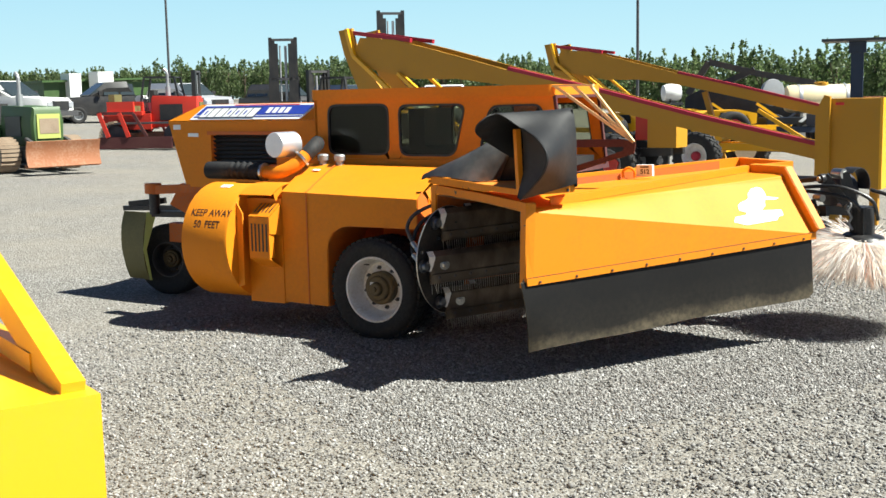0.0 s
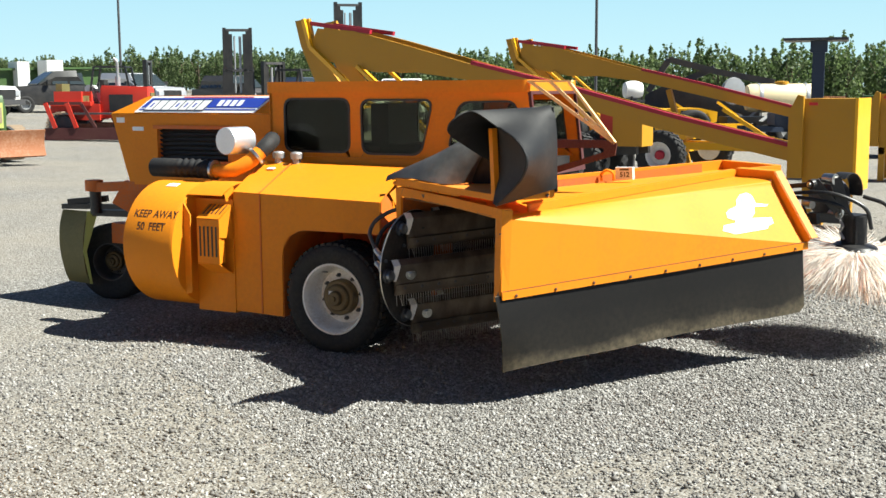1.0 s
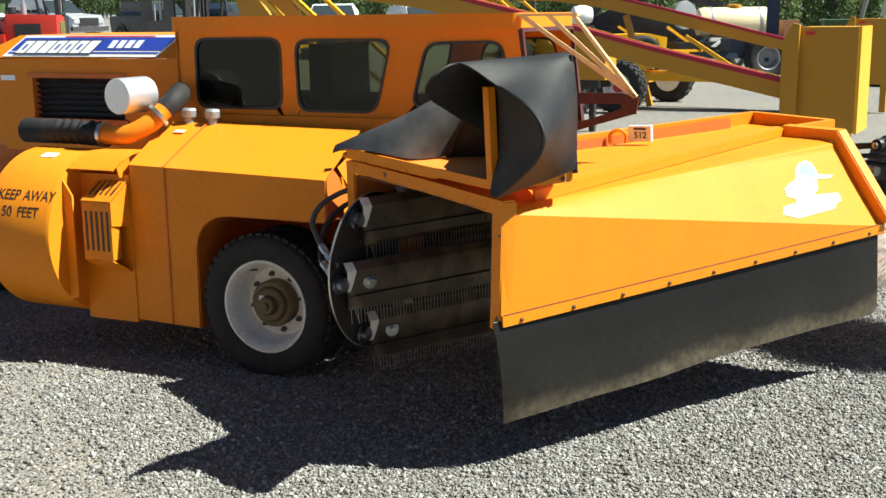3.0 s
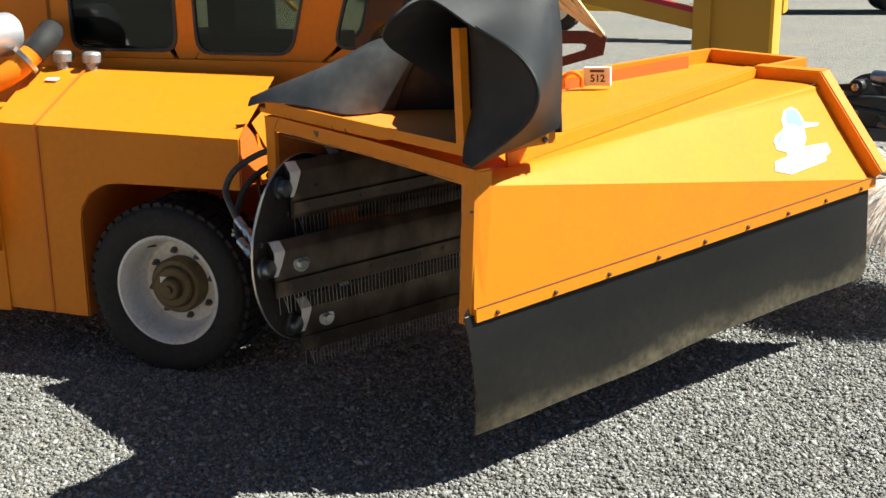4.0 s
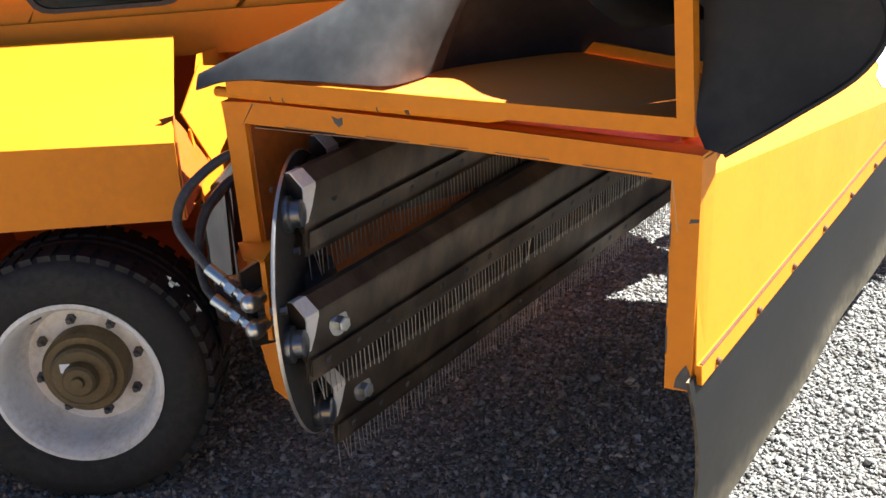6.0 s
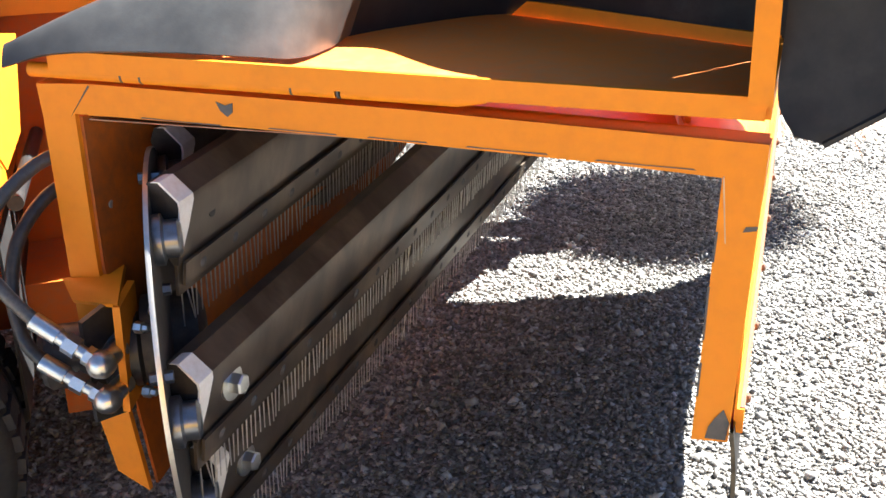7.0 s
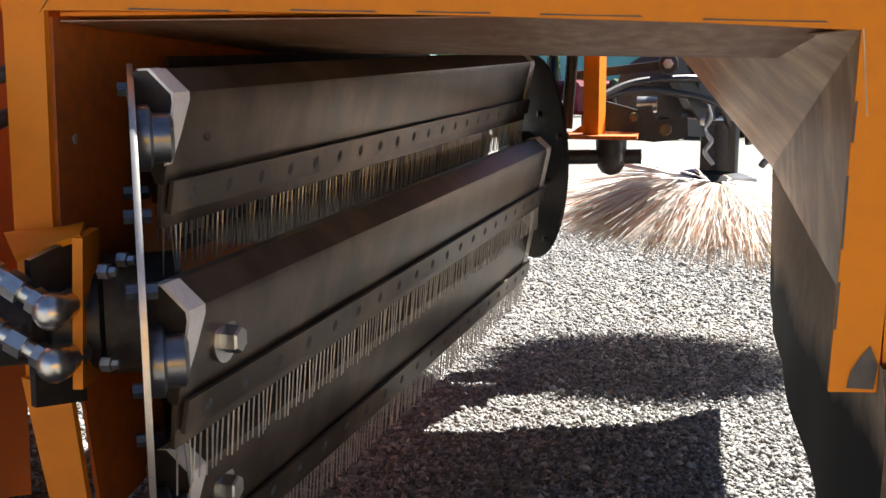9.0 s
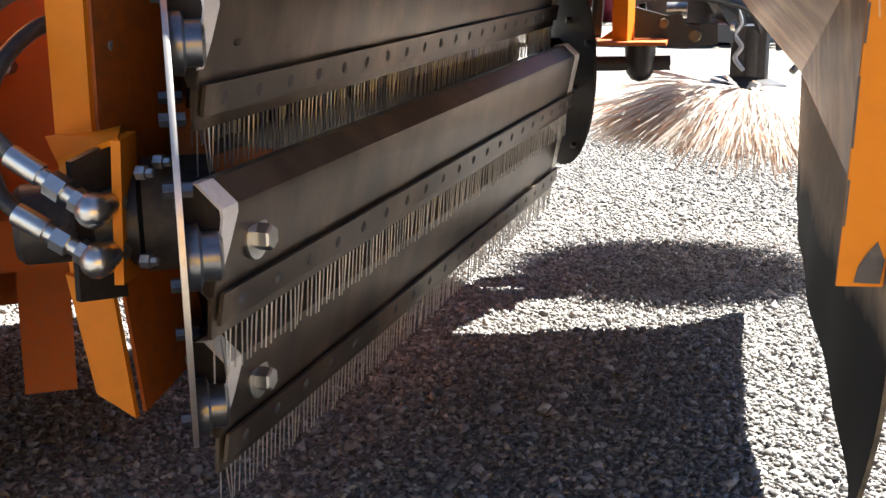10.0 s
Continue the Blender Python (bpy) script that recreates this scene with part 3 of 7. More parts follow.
# fender over the drive wheel
fender_pts = [(-1.24, 0.215), (-0.862, 0.205), (-0.858, 0.60), (-0.845, 0.672), (-0.805, 0.735), (-0.74, 0.773), (-0.66, 0.787), (-0.118, 0.787), (-0.115, 0.984), (-1.03, 1.007), (-1.24, 1.012)]
bm = B()
plate(bm, [(u, -0.16, z) for u, z in fender_pts], -0.008)
fender = part("fender", bm, ORANGE, sweeper, "orange sheet-steel wheel fender", TM, 0.0025)
bm = B()
plate(bm, [(-1.24, -0.163, 1.008), (-0.115, -0.163, 0.981), (-0.2, 0.36, 1.165), (-1.38, 0.36, 1.178)], 0.006)
part("fender_top", bm, ORANGE, fender, "", TM, 0.003)
bm = B()
box(bm, (-1.03, -0.166, 0.21), (-1.02, -0.159, 1.0))
plate(bm, [(-1.03, -0.166, 1.012), (-1.018, -0.166, 1.012), (-1.1, 0.34, 1.184), (-1.112, 0.34, 1.184)], 0.003)
part("seam", bm, ORANGE_DUSTY_SHADED, fender, "", TM)
bm = B()
plate(bm, [(-0.112, -0.155, 0.79), (-0.108, -0.155, 0.985), (-0.128, -0.06, 1.032), (-0.16, -0.085, 1.03), (-0.125, -0.045, 1.01), (-0.078, 0.05, 0.87)], 0.005)
part("front_lip", bm, ORANGE_DUSTY_SHADED, fender, "", TM)
bm = B()
plate(bm, [(-0.12, -0.035, 1.03), (-0.075, 0.055, 0.865), (-0.045, 0.12, 0.92), (-0.03, 0.2, 1.1), (-0.1, 0.15, 1.115)], 0.005)
part("corner_gusset", bm, ORANGE, fender, "", TM, 0.002)
bm = B()
arch = [(-0.862, 0.205), (-0.858, 0.60), (-0.845, 0.672), (-0.805, 0.735), (-0.74, 0.773), (-0.66, 0.787), (-0.118, 0.787)]
loft(bm, [(u, -0.15, z) for u, z in arch], [(u, 0.3, z) for u, z in arch], 2, 1, 0.005)
part("wheel_arch", bm, ORANGE_DUSTY_SHADED, fender, "", TM)
bm = B()
box(bm, (-1.236, -0.15, 0.22), (-1.228, 0.4, 1.0))
part("rear_wall", bm, ORANGE_DUSTY_SHADED, fender, "", TM)
bm = B()
box(bm, (-0.005, -0.001, 0), (0.055, 0.03, 0.003), TM @ pose(-1.225, 0.2, 1.139, 17))
part("sticker", bm, DECALWHITE, fender, "small white sticker")

bm = B()
plate(bm, [(-0.10, -0.02, 0.78), (-0.10, 0.58, 0.74), (-0.10, 0.58, 1.1), (-0.13, 0.3, 1.12), (-0.11, -0.02, 0.98)], 0.006)
part("bay_wall", bm, ORANGE, fender, "", TM, 0.002)
# invented black plate: makes the bay dark below its sunlit upper wall
bm = B()
plate(bm, [(-0.106, -0.03, 0.36), (-0.106, 0.58, 0.36), (-0.106, 0.58, 0.745), (-0.106, -0.03, 0.785)], 0.006)
part("bay_dark_plate", bm, RUBBER, fender, "black plate added where the wheel bay falls dark", TM)
bm = B()
rod(bm, (-0.06, -0.02, 0.82), (-0.04, 0.55, 0.80), 0.016, 12)
part("feed_pipe", bm, BLACK, sweeper, "black hydraulic pipe with pale collars", TM)

# hull below cab and hood
bm = B()
box(bm, (-2.78, 0.58, 0.5), (0.35, 1.4, 1.13))
part("hull", bm, ORANGE_DUSTY_SHADED, sweeper, "orange steel hull", TM, 0.015)
bm = B()
box(bm, (-1.2, 0.66, 0.27), (0.3, 1.58, 0.505))
box(bm, (-0.055, 0.34, 0.16), (0.045, 0.66, 0.47))
box(bm, (-0.86, 0.30, 0.42), (0.2, 0.66, 0.52))
part("belly_frame", bm, ORANGE_DUSTY_SHADED, sweeper, "dusty orange frame under the hull, darkened as in shade", TM, 0.01)
bm = B()
box(bm, (-1.24, 0.3, 0.3), (-0.86, 0.6, 1.1))
part("tank_box", bm, ORANGE_DUSTY_SHADED, sweeper, "", TM, 0.01)


def band(bm, outer, inner, radius, v, thick):
    """A piece of cab wall with one rounded window opening, in the plane y = v."""
    n = 4
    inn = rounded(inner, radius, n)
    c = sum((Vector(p) for p in inner), Vector((0, 0))) / 4
    out = []
    for i, p in enumerate(inn):
        if i % (n + 1) == n // 2:
            out.append(Vector(outer[i // (n + 1)]))
            continue
        d, best = p - c, None
        for a, b in zip(outer, outer[1:] + outer[:1]):
            a, e = Vector(a), Vector(b) - Vector(a)
            den = d.x * e.y - d.y * e.x
            if abs(den) > 1e-9:
                t, s = ((a - c).x * e.y - (a - c).y * e.x) / den, ((a - c).x * d.y - (a - c).y * d.x) / den
                if t > 0 and -1e-6 <= s <= 1 + 1e-6:
                    best = t if best is None else min(best, t)
        out.append(c + d * best)
    ring_frame(bm, [(p.x, v, p.y) for p in out], [(p.x, v, p.y) for p in inn], thick)
    return inn


OPENINGS = [
    ([(-1.41, 1.12), (-0.695, 1.12), (-0.695, 1.665), (-1.41, 1.665)], [(-1.285, 1.242), (-0.735, 1.242), (-0.735, 1.622), (-1.285, 1.622)]),
    ([(-0.695, 1.12), (-0.09, 1.12), (0.0, 1.665), (-0.695, 1.665)], [(-0.645, 1.236), (-0.178, 1.236), (-0.085, 1.614), (-0.655, 1.614)]),
    ([(-0.09, 1.12), (0.66, 1.12), (0.585, 1.665), (0.0, 1.665)], [(0.01, 1.268), (0.56, 1.268), (0.51, 1.605), (0.1, 1.598)]),
]
cab = None
for v, thick in ((0.5, -0.02), (1.3, 0.02)):
    bm = B()
    outlines = [band(bm, o, i, 0.075, v, thick) for o, i in OPENINGS]
    bmesh.ops.remove_doubles(bm, verts=bm.verts, dist=0.0005)
    wall = part("cab_side", bm, ORANGE, cab or sweeper, "orange cab with tinted rounded windows", TM, 0)
    if cab is None:
        cab = wall
    for pts in outlines:
        c = sum(pts, Vector((0, 0))) / len(pts)
        s = -1 if v < 1 else 1
        bm = B()
        ring_frame(bm, [(p.x, v + s * 0.006, p.y) for p in pts], [(c.x + (p.x - c.x) * 0.95, v + s * 0.006, c.y + (p.y - c.y) * 0.93) for p in pts], thick)
        part("window_seal", bm, BLACK, cab, "", TM)
        bm = B()
        plate(bm, [(p.x, v + 0.004 * -s, p.y) for p in pts], -0.004 * -s)
        pane = part("window_pane", bm, GLASS, cab, "dark tinted cab window", TM, 0, 0)
        pane.visible_shadow = False
bm = B()
plate(bm, [(p.x, p.y, 1.655) for p in rounded([(-1.425, 0.468), (0.6, 0.468), (0.6, 1.332), (-1.425, 1.332)], 0.05, 4)], 0.078)
part("cab_roof", bm, ORANGE, cab, "", TM, 0.01)
bm = B()
ring_frame(bm, [(-1.405, 0.5, 1.12), (-1.405, 1.3, 1.12), (-1.405, 1.3, 1.66), (-1.405, 0.5, 1.66)], [(-1.405, 0.65, 1.28), (-1.405, 1.2, 1.28), (-1.405, 1.2, 1.6), (-1.405, 0.65, 1.6)], 0.02)
part("cab_end", bm, ORANGE, cab, "", TM)
bm = B()
ring_frame(bm, [(0.66, 0.5, 1.12), (0.66, 1.3, 1.12), (0.585, 1.3, 1.66), (0.585, 0.5, 1.66)], [(0.645, 0.52, 1.15), (0.645, 1.28, 1.15), (0.592, 1.28, 1.64), (0.592, 0.52, 1.64)], 0.02)
part("cab_end", bm, SHADED_RED, cab, "dark windscreen frame", TM)
bm = B()
box(bm, (-1.39, 0.52, 1.1), (0.64, 1.28, 1.125))
box(bm, (-1.38, 0.6, 1.12), (-0.75, 1.2, 1.3))
# added panel close behind the first window, to make the pane read dark
box(bm, (-1.31, 0.53, 1.12), (-0.72, 0.62, 1.64))
part("cab_floor", bm, SEAT, cab, "dark cab interior with an added panel behind the window", TM)
bm = B()
box(bm, (-0.62, 0.7, 1.12), (-0.15, 1.15, 1.3))
box(bm, (-0.7, 0.72, 1.28), (-0.56, 1.13, 1.58))
part("seat", bm, SEAT, cab, "dark vinyl driver seat", TM, 0.03)
bm = B()
beam(bm, (0.35, 0.92, 1.12), (0.18, 0.92, 1.34), 0.05, 0.05)
lathe(bm, [(0.16, -0.012), (0.175, 0), (0.16, 0.012), (0.145, 0), (0.16, -0.012)], 24, pose(0.17, 0.92, 1.36, 0, -35, 0), False)
box(bm, (0.36, 0.6, 1.12), (0.6, 1.2, 1.22))
part("steering_column", bm, BLACK, cab, "", TM)

bm = B()
box(bm, (-1.408, 0.472, 1.09), (0.655, 0.498, 1.215))
part("cab_sill", bm, ORANGE, cab, "", TM, 0.004)

bm = B()
beam(bm, (-1.24, 1.68, 1.56), (-0.84, 1.68, 1.235), 0.025, 0.03, (0, 1, 0))
for u, z in ((-1.22, 1.545), (-0.86, 1.25)):
    beam(bm, (u, 1.3, z), (u, 1.69, z), 0.02, 0.02)
part("grab_rail", bm, YELLOW, cab, "bright yellow grab rail", TM, 0.002)

# pale bracket ahead of the cab roof
bm = B()
top, apex = [(0.6, 1.722), (0.735, 1.722), (0.86, 1.722)], (1.176, 1.335)
for u, z in top:
    beam(bm, (u, 0.5, z), (apex[0] - 0.01, 0.5, apex[1] + 0.01), 0.016, 0.028, (0, 1, 0))
beam(bm, (0.575, 0.5, 1.722), (0.885, 0.5, 1.722), 0.012, 0.036, (0, 1, 0))
part("roof_bracket", bm, CREAM_ORANGE, sweeper, "pale orange triangular roof bracket", TM, 0.002)
bm = B()
ring_frame(bm, [(u, 0.498, z) for u, z in ((0.66, 1.36), (1.10, 1.362), (1.18, 1.34), (1.168, 1.268), (0.977, 1.212), (0.66, 1.11))],
           [(u, 0.498, z) for u, z in ((0.69, 1.305), (1.085, 1.312), (1.10, 1.306), (1.094, 1.288), (0.95, 1.241), (0.69, 1.165))], 0.012)
# gusset stands in shade, which its dark colour imitates
part("boom_plate", bm, SHADED_RED, sweeper, "open triangular gusset, coloured dark as in shade", TM, 0.002)

# engine hood
bm = B()
V = 0.55
gr = [(-2.50, 1.155), (-1.83, 1.155), (-1.83, 1.392), (-2.50, 1.392)]
ring_frame(bm, [(-2.78, V, 0.96), (-1.40, V, 0.96), (-1.36, V, 1.505), (-2.95, V, 1.50)], [(u, V, z) for u, z in gr], -0.012)
hood = part("engine_hood", bm, ORANGE, sweeper, "orange engine hood with a blue decal", TM, 0.003)
bm = B()
plate(bm, [(-2.95, V, 1.503), (-1.36, V, 1.507), (-1.36, V + 0.1, 1.632), (-2.66, V + 0.1, 1.632)], 0.006)
plate(bm, [(-2.66, V + 0.1, 1.632), (-1.36, V + 0.1, 1.632), (-1.36, 1.5, 1.632), (-2.66, 1.5, 1.632)], 0.006)
plate(bm, [(-2.95, V, 1.5), (-2.66, V + 0.1, 1.632), (-2.66, 1.5, 1.632), (-2.95, 1.6, 1.5), (-2.78, 1.6, 0.96), (-2.78, V, 0.96)], 0.006)
part("hood_top", bm, ORANGE, hood, "", TM, 0.003)
bm = B()
box(bm, (-2.5, V + 0.06, 1.15), (-1.83, V + 0.08, 1.395))
part("grille_backing", bm, BLACK, hood, "dark engine grille", TM)
bm = B()
box(bm, (-0.335, 0, -0.005), (0.335, 0.03, 0.005))
slat = mesh_of("grille_slat", bm, BLACK)
for i in range(7):
    shared("grille_slat", slat, hood, TM @ pose(-2.165, V + 0.03, 1.175 + i * 0.034, -35))
for nm, mat, (a, b), (c, d) in (("grille_frame", ORANGE_DUSTY_SHADED, (-2.53, -1.8), (1.125, 1.155)), ("grille_frame", ORANGE_DUSTY_SHADED, (-2.53, -1.8), (1.392, 1.42))):
    bm = B()
    box(bm, (a, V - 0.012, c), (b, V - 0.002, d))
    part(nm, bm, mat, hood, "", TM, 0.002)
bm = B()
box(bm, (-2.90, V - 0.004, 1.435), (-2.82, V - 0.001, 1.475))
part("badge", bm, DECALWHITE, hood, "small white data plate", TM)
bm = B()
box(bm, (-2.74, V - 0.005, 1.375), (-2.63, V - 0.001, 1.405))
part("badge", bm, SILVER, hood, "small grey badge", TM)


def on_decal(a, b, h0, h1, lift, skew=0.0):
    """A flat patch on the sloping edge of the hood; h runs from 0 at its foot to 1."""
    f = lambda u, h: (u + skew * h, V + 0.1 * h - lift * 0.78, 1.507 + 0.125 * h + lift * 0.62)
    return [f(a, h0), f(b, h0), f(b, h1), f(a, h1)]


for a, b, h0, h1, mat, lift in ((-2.72, -1.58, 0.02, 0.98, DECALWHITE, 0.009), (-2.70, -1.60, 0.3, 0.86, BLUE, 0.012), (-2.70, -1.60, 0.16, 0.22, BLUE, 0.012), (-2.4, -1.75, 0.88, 0.93, DECALRED, 0.013)):
    bm = B()
    plate(bm, on_decal(a, b, h0, h1, lift, 0.12), 0.001)
    part("decal", bm, mat, hood, "white and blue decal stripe" if mat is not BLUE else "", TM)
for i in range(7):
    u = -2.635 + i * 0.082
    bm = B()
    plate(bm, on_decal(u - 0.006, u + 0.078, 0.10, 0.76, 0.0135, 0.09), 0.001)
    part("decal_bar", bm, NAVY, hood, "", TM)
    bm = B()
    plate(bm, on_decal(u, u + 0.07, 0.16, 0.70, 0.015, 0.09), 0.001)
    part("decal_bar", bm, DECALWHITE, hood, "", TM)
    if i in (0, 3, 4, 5):
        bm = B()
        plate(bm, on_decal(u + 0.028, u + 0.044, 0.3, 0.55, 0.017, 0.09), 0.001)
        part("decal_bar", bm, BLUE, hood, "", TM)
for i in range(4):
    bm = B()
    u = -1.97 + i * 0.06
    plate(bm, on_decal(u, u + 0.042, 0.38, 0.72, 0.015, 0.06), 0.001)
    part("decal_bar", bm, DECALWHITE, hood, "", TM)

# air cleaner, hose and elbow
bm = B()
lathe(bm, [(0.09, 0), (0.094, 0.008), (0.094, 0.2), (0.08, 0.21)], 36, pose(-1.435, 0.02, 1.335, -90, 0, -7))
part("air_cleaner", bm, SILVER, sweeper, "brushed aluminium air cleaner can", TM)
bm = B()
tube(bm, [(-2.1, 0.06, 1.14), (-2.06, 0.06, 1.14), (-1.9, 0.06, 1.14), (-1.75, 0.06, 1.142), (-1.56, 0.06, 1.135)], 0.066, 20, 14)
for v in bm.verts:
    if -1.86 < v.co.x < -1.57:
        dy, dz = v.co.y - 0.06, v.co.z - 1.138
        k = 1 + 0.10 * math.sin(v.co.x * 110 + 2.5 * math.sin(math.atan2(dz, dy) * 2)) - 0.05
        v.co.y, v.co.z = 0.06 + dy * k, 1.138 + dz * k
part("intake_hose", bm, TYRE, sweeper, "black rubber hose with a creased end", TM, 0, 40)
bm = B()
tube(bm, [(-1.56, 0.06, 1.13), (-1.42, 0.06, 1.135), (-1.32, 0.12, 1.19), (-1.26, 0.2, 1.27)], 0.05, 18)
part("intake_elbow", bm, ORANGE, sweeper, "orange intake elbow", TM)
bm = B()
tube(bm, [(-1.27, 0.19, 1.255), (-1.25, 0.24, 1.30), (-1.28, 0.34, 1.33), (-1.36, 0.45, 1.33)], 0.054, 18, 6, 0.05)
part("rubber_elbow", bm, TYRE, sweeper, "black rubber elbow with clamps", TM)
for p, d in (((-1.565, 0.06, 1.133), (1, 0, 0)), ((-1.29, 0.16, 1.23), (0.5, 0.6, 0.6))):
    bm = B()
    lathe(bm, [(0.05, -0.012), (0.069, -0.01), (0.069, 0.01), (0.05, 0.012)], 20, axis_to(p, d))
    part("hose_clamp", bm, STEEL, sweeper, "", TM)
for p in ((-1.235, 0.355, 1.168), (-1.085, 0.355, 1.166)):
    bm = B()
    lathe(bm, [(0.028, 0), (0.028, 0.035), (0.042, 0.04), (0.044, 0.075), (0.036, 0.085), (0.01, 0.088)], 18, Matrix.Translation(p))
    part("filler_cap", bm, GALVA, sweeper, "grey metal filler cap", TM)

# fan housing beside the hood
bm = B()
FU0, FU1, FV, FZ, FR = -1.97, -1.55, -0.01, 0.635, 0.425
lathe(bm, [(0.06, 0), (FR - 0.012, 0), (FR, 0.008), (FR, FU1 - FU0 - 0.02), (FR - 0.01, FU1 - FU0), (0.08, FU1 - FU0)], 144, pose(FU0, FV, FZ, 0, 90, 0))
fan = part("fan_housing", bm, ORANGE, sweeper, "orange round fan housing with a lettered warning", TM)
bm = B()
plate(bm, [(-1.552, -0.3, 0.325), (-1.497, -0.3, 0.34), (-1.495, -0.3, 0.86), (-1.548, -0.3, 0.94)], -0.012)
part("side_plate", bm, ORANGE, fan, "", TM, 0.003)
bm = B()
box(bm, (-1.55, -0.168, 0.2), (-1.24, 0.3, 0.96))
part("fan_duct", bm, ORANGE, fan, "", TM, 0.01)
bm = B()
arc_pts = [(FV - FR * math.cos(radians(a)), FZ + FR * math.sin(radians(a))) for a in range(56, 105, 6)]
loft(bm, [(FU1 - 0.005, v, z) for v, z in arc_pts], [(-1.27, v, z) for v, z in arc_pts], 1, 1, 0.006)
plate(bm, [(-1.27, -0.2, 0.95), (-1.27, -0.215, 1.0), (-1.27, -0.12, 1.044), (-1.27, -0.1, 0.95)], 0.006)
part("duct_lid", bm, ORANGE, fan, "", TM, 0.002)
bm = B()
box(bm, (-1.445, -0.292, 0.545), (-1.265, -0.23, 0.835))
box(bm, (-1.39, -0.232, 0.6), (-1.31, -0.165, 0.66))
plate(bm, [(-1.445, -0.292, 0.545), (-1.265, -0.292, 0.545), (-1.25, -0.17, 0.47), (-1.43, -0.17, 0.47)], -0.006)
guard = part("guard_box", bm, ORANGE, fan, "orange slotted guard box", TM, 0.006)
bm = B()
plate(bm, [(-1.445, -0.292, 0.838), (-1.265, -0.292, 0.838), (-1.245, -0.182, 0.925), (-1.425, -0.182, 0.925)], 0.006)
plate(bm, [(-1.445, -0.292, 0.835), (-1.425, -0.182, 0.922), (-1.445, -0.207, 0.835)], 0.004)
plate(bm, [(-1.265, -0.292, 0.835), (-1.265, -0.292, 0.72), (-1.245, -0.17, 0.70), (-1.245, -0.182, 0.922)], 0.004)
part("guard_top", bm, ORANGE, fan, "", TM, 0.002)
bm = B()
box(bm, (-0.006, -0.003, 0), (0.006, 0.002, 0.2))
slot = mesh_of("guard_slot", bm, BLACK)
for i in range(5):
    shared("guard_slot", slot, guard, TM @ pose(-1.42 + i * 0.033, -0.292, 0.59))
bm = B()
box(bm, (-0.006, 0, -0.003), (0.006, 0.095, 0.002))
slot = mesh_of("guard_slot", bm, BLACK)
for i in range(5):
    shared("guard_slot", slot, guard, TM @ pose(-1.415 + i * 0.033, -0.262, 0.868, 37.5, 0, -10))


def lettering(text, size):
    """Built-in letters as a flat bmesh, centred on x, baseline at 0."""
    cu = bpy.data.curves.new("lettering", "FONT")
    cu.body, cu.size, cu.align_x, cu.extrude, cu.offset = text, size, "CENTER", 0.0, 0.0012
    ob = bpy.data.objects.new("lettering", cu)
    scene.collection.objects.link(ob)
    me = bpy.data.meshes.new_from_object(ob.evaluated_get(bpy.context.evaluated_depsgraph_get()))
    bpy.data.objects.remove(ob)
    bm = B()
    bm.from_mesh(me)
    bpy.data.meshes.remove(me)
    return bm


for text, arc, shift in (("KEEP", 0.215, -0.117), ("AWAY", 0.215, 0.112), ("50", 0.125, -0.105), ("FEET", 0.125, 0.055)):
    bm = lettering(text, 0.078)
    for k in range(-3, 16):
        bmesh.ops.bisect_plane(bm, geom=bm.verts[:] + bm.edges[:] + bm.faces[:], plane_co=(0, k * 0.008, 0), plane_no=(0, 1, 0))
    for p in bm.verts:
        a = (arc + p.co.y) / FR
        p.co = Vector((-1.735 + (p.co.x + shift) * 0.86, FV - (FR + 0.0012) * math.cos(a), FZ + (FR + 0.0012) * math.sin(a)))
    part("lettering", bm, INK, fan, "dark warning lettering", TM, 0, 0)
bm = B()
box(bm, (-0.045, -0.025, 0), (0.045, 0.025, 0.003))
part("sticker", bm, DECALWHITE, fan, "white sticker", TM @ pose(-1.76, FV - FR * math.cos(1.25), FZ + FR * math.sin(1.25), 18))

# rear bumper, guard and castor bracket
bm = B()
beam(bm, (-3.1, 0.5, 0.93), (-2.66, 0.62, 0.95), 0.09, 0.07)
rod(bm, (-3.12, 0.5, 0.9), (-3.12, 0.5, 0.985), 0.07, 16)
beam(bm, (-2.9, 0.55, 0.9), (-2.6, 0.7, 0.7), 0.1, 0.2)
part("rear_bumper", bm, ORANGE_DUSTY_SHADED, sweeper, "dusty orange rear bumper arm", TM, 0.01)
bm = B()
beam(bm, (-3.46, 0.5, 0.765), (-2.7, 0.6, 0.78), 0.05, 0.04)
beam(bm, (-3.4, 0.5, 0.8), (-3.1, 0.62, 0.83), 0.05, 0.05)
rod(bm, (-3.13, 0.52, 0.72), (-3.13, 0.52, 0.92), 0.045, 14)
beam(bm, (-3.2, 0.56, 0.72), (-2.85, 0.62, 0.72), 0.08, 0.05)
beam(bm, (-3.05, 0.66, 0.74), (-3.05, 0.66, 0.28), 0.05, 0.08)
part("castor_bracket", bm, BLACK, sweeper, "black castor bracket", TM, 0.006)
bm = B()
near = [(-3.50, 0.53, 0.735), (-3.485, 0.47, 0.6), (-3.47, 0.45, 0.42), (-3.45, 0.47, 0.25), (-3.44, 0.5, 0.16)]
far = [(-3.20, 0.5, 0.735), (-3.2, 0.45, 0.6), (-3.2, 0.43, 0.42), (-3.2, 0.45, 0.25), (-3.2, 0.5, 0.15)]
loft(bm, near, far, 3, 4, 0.01)
part("wheel_guard", bm, OLIVE, sweeper, "olive curved wheel guard", TM)
# pale strip: the guard's lit edge, put in as a lighter colour
bm = B()
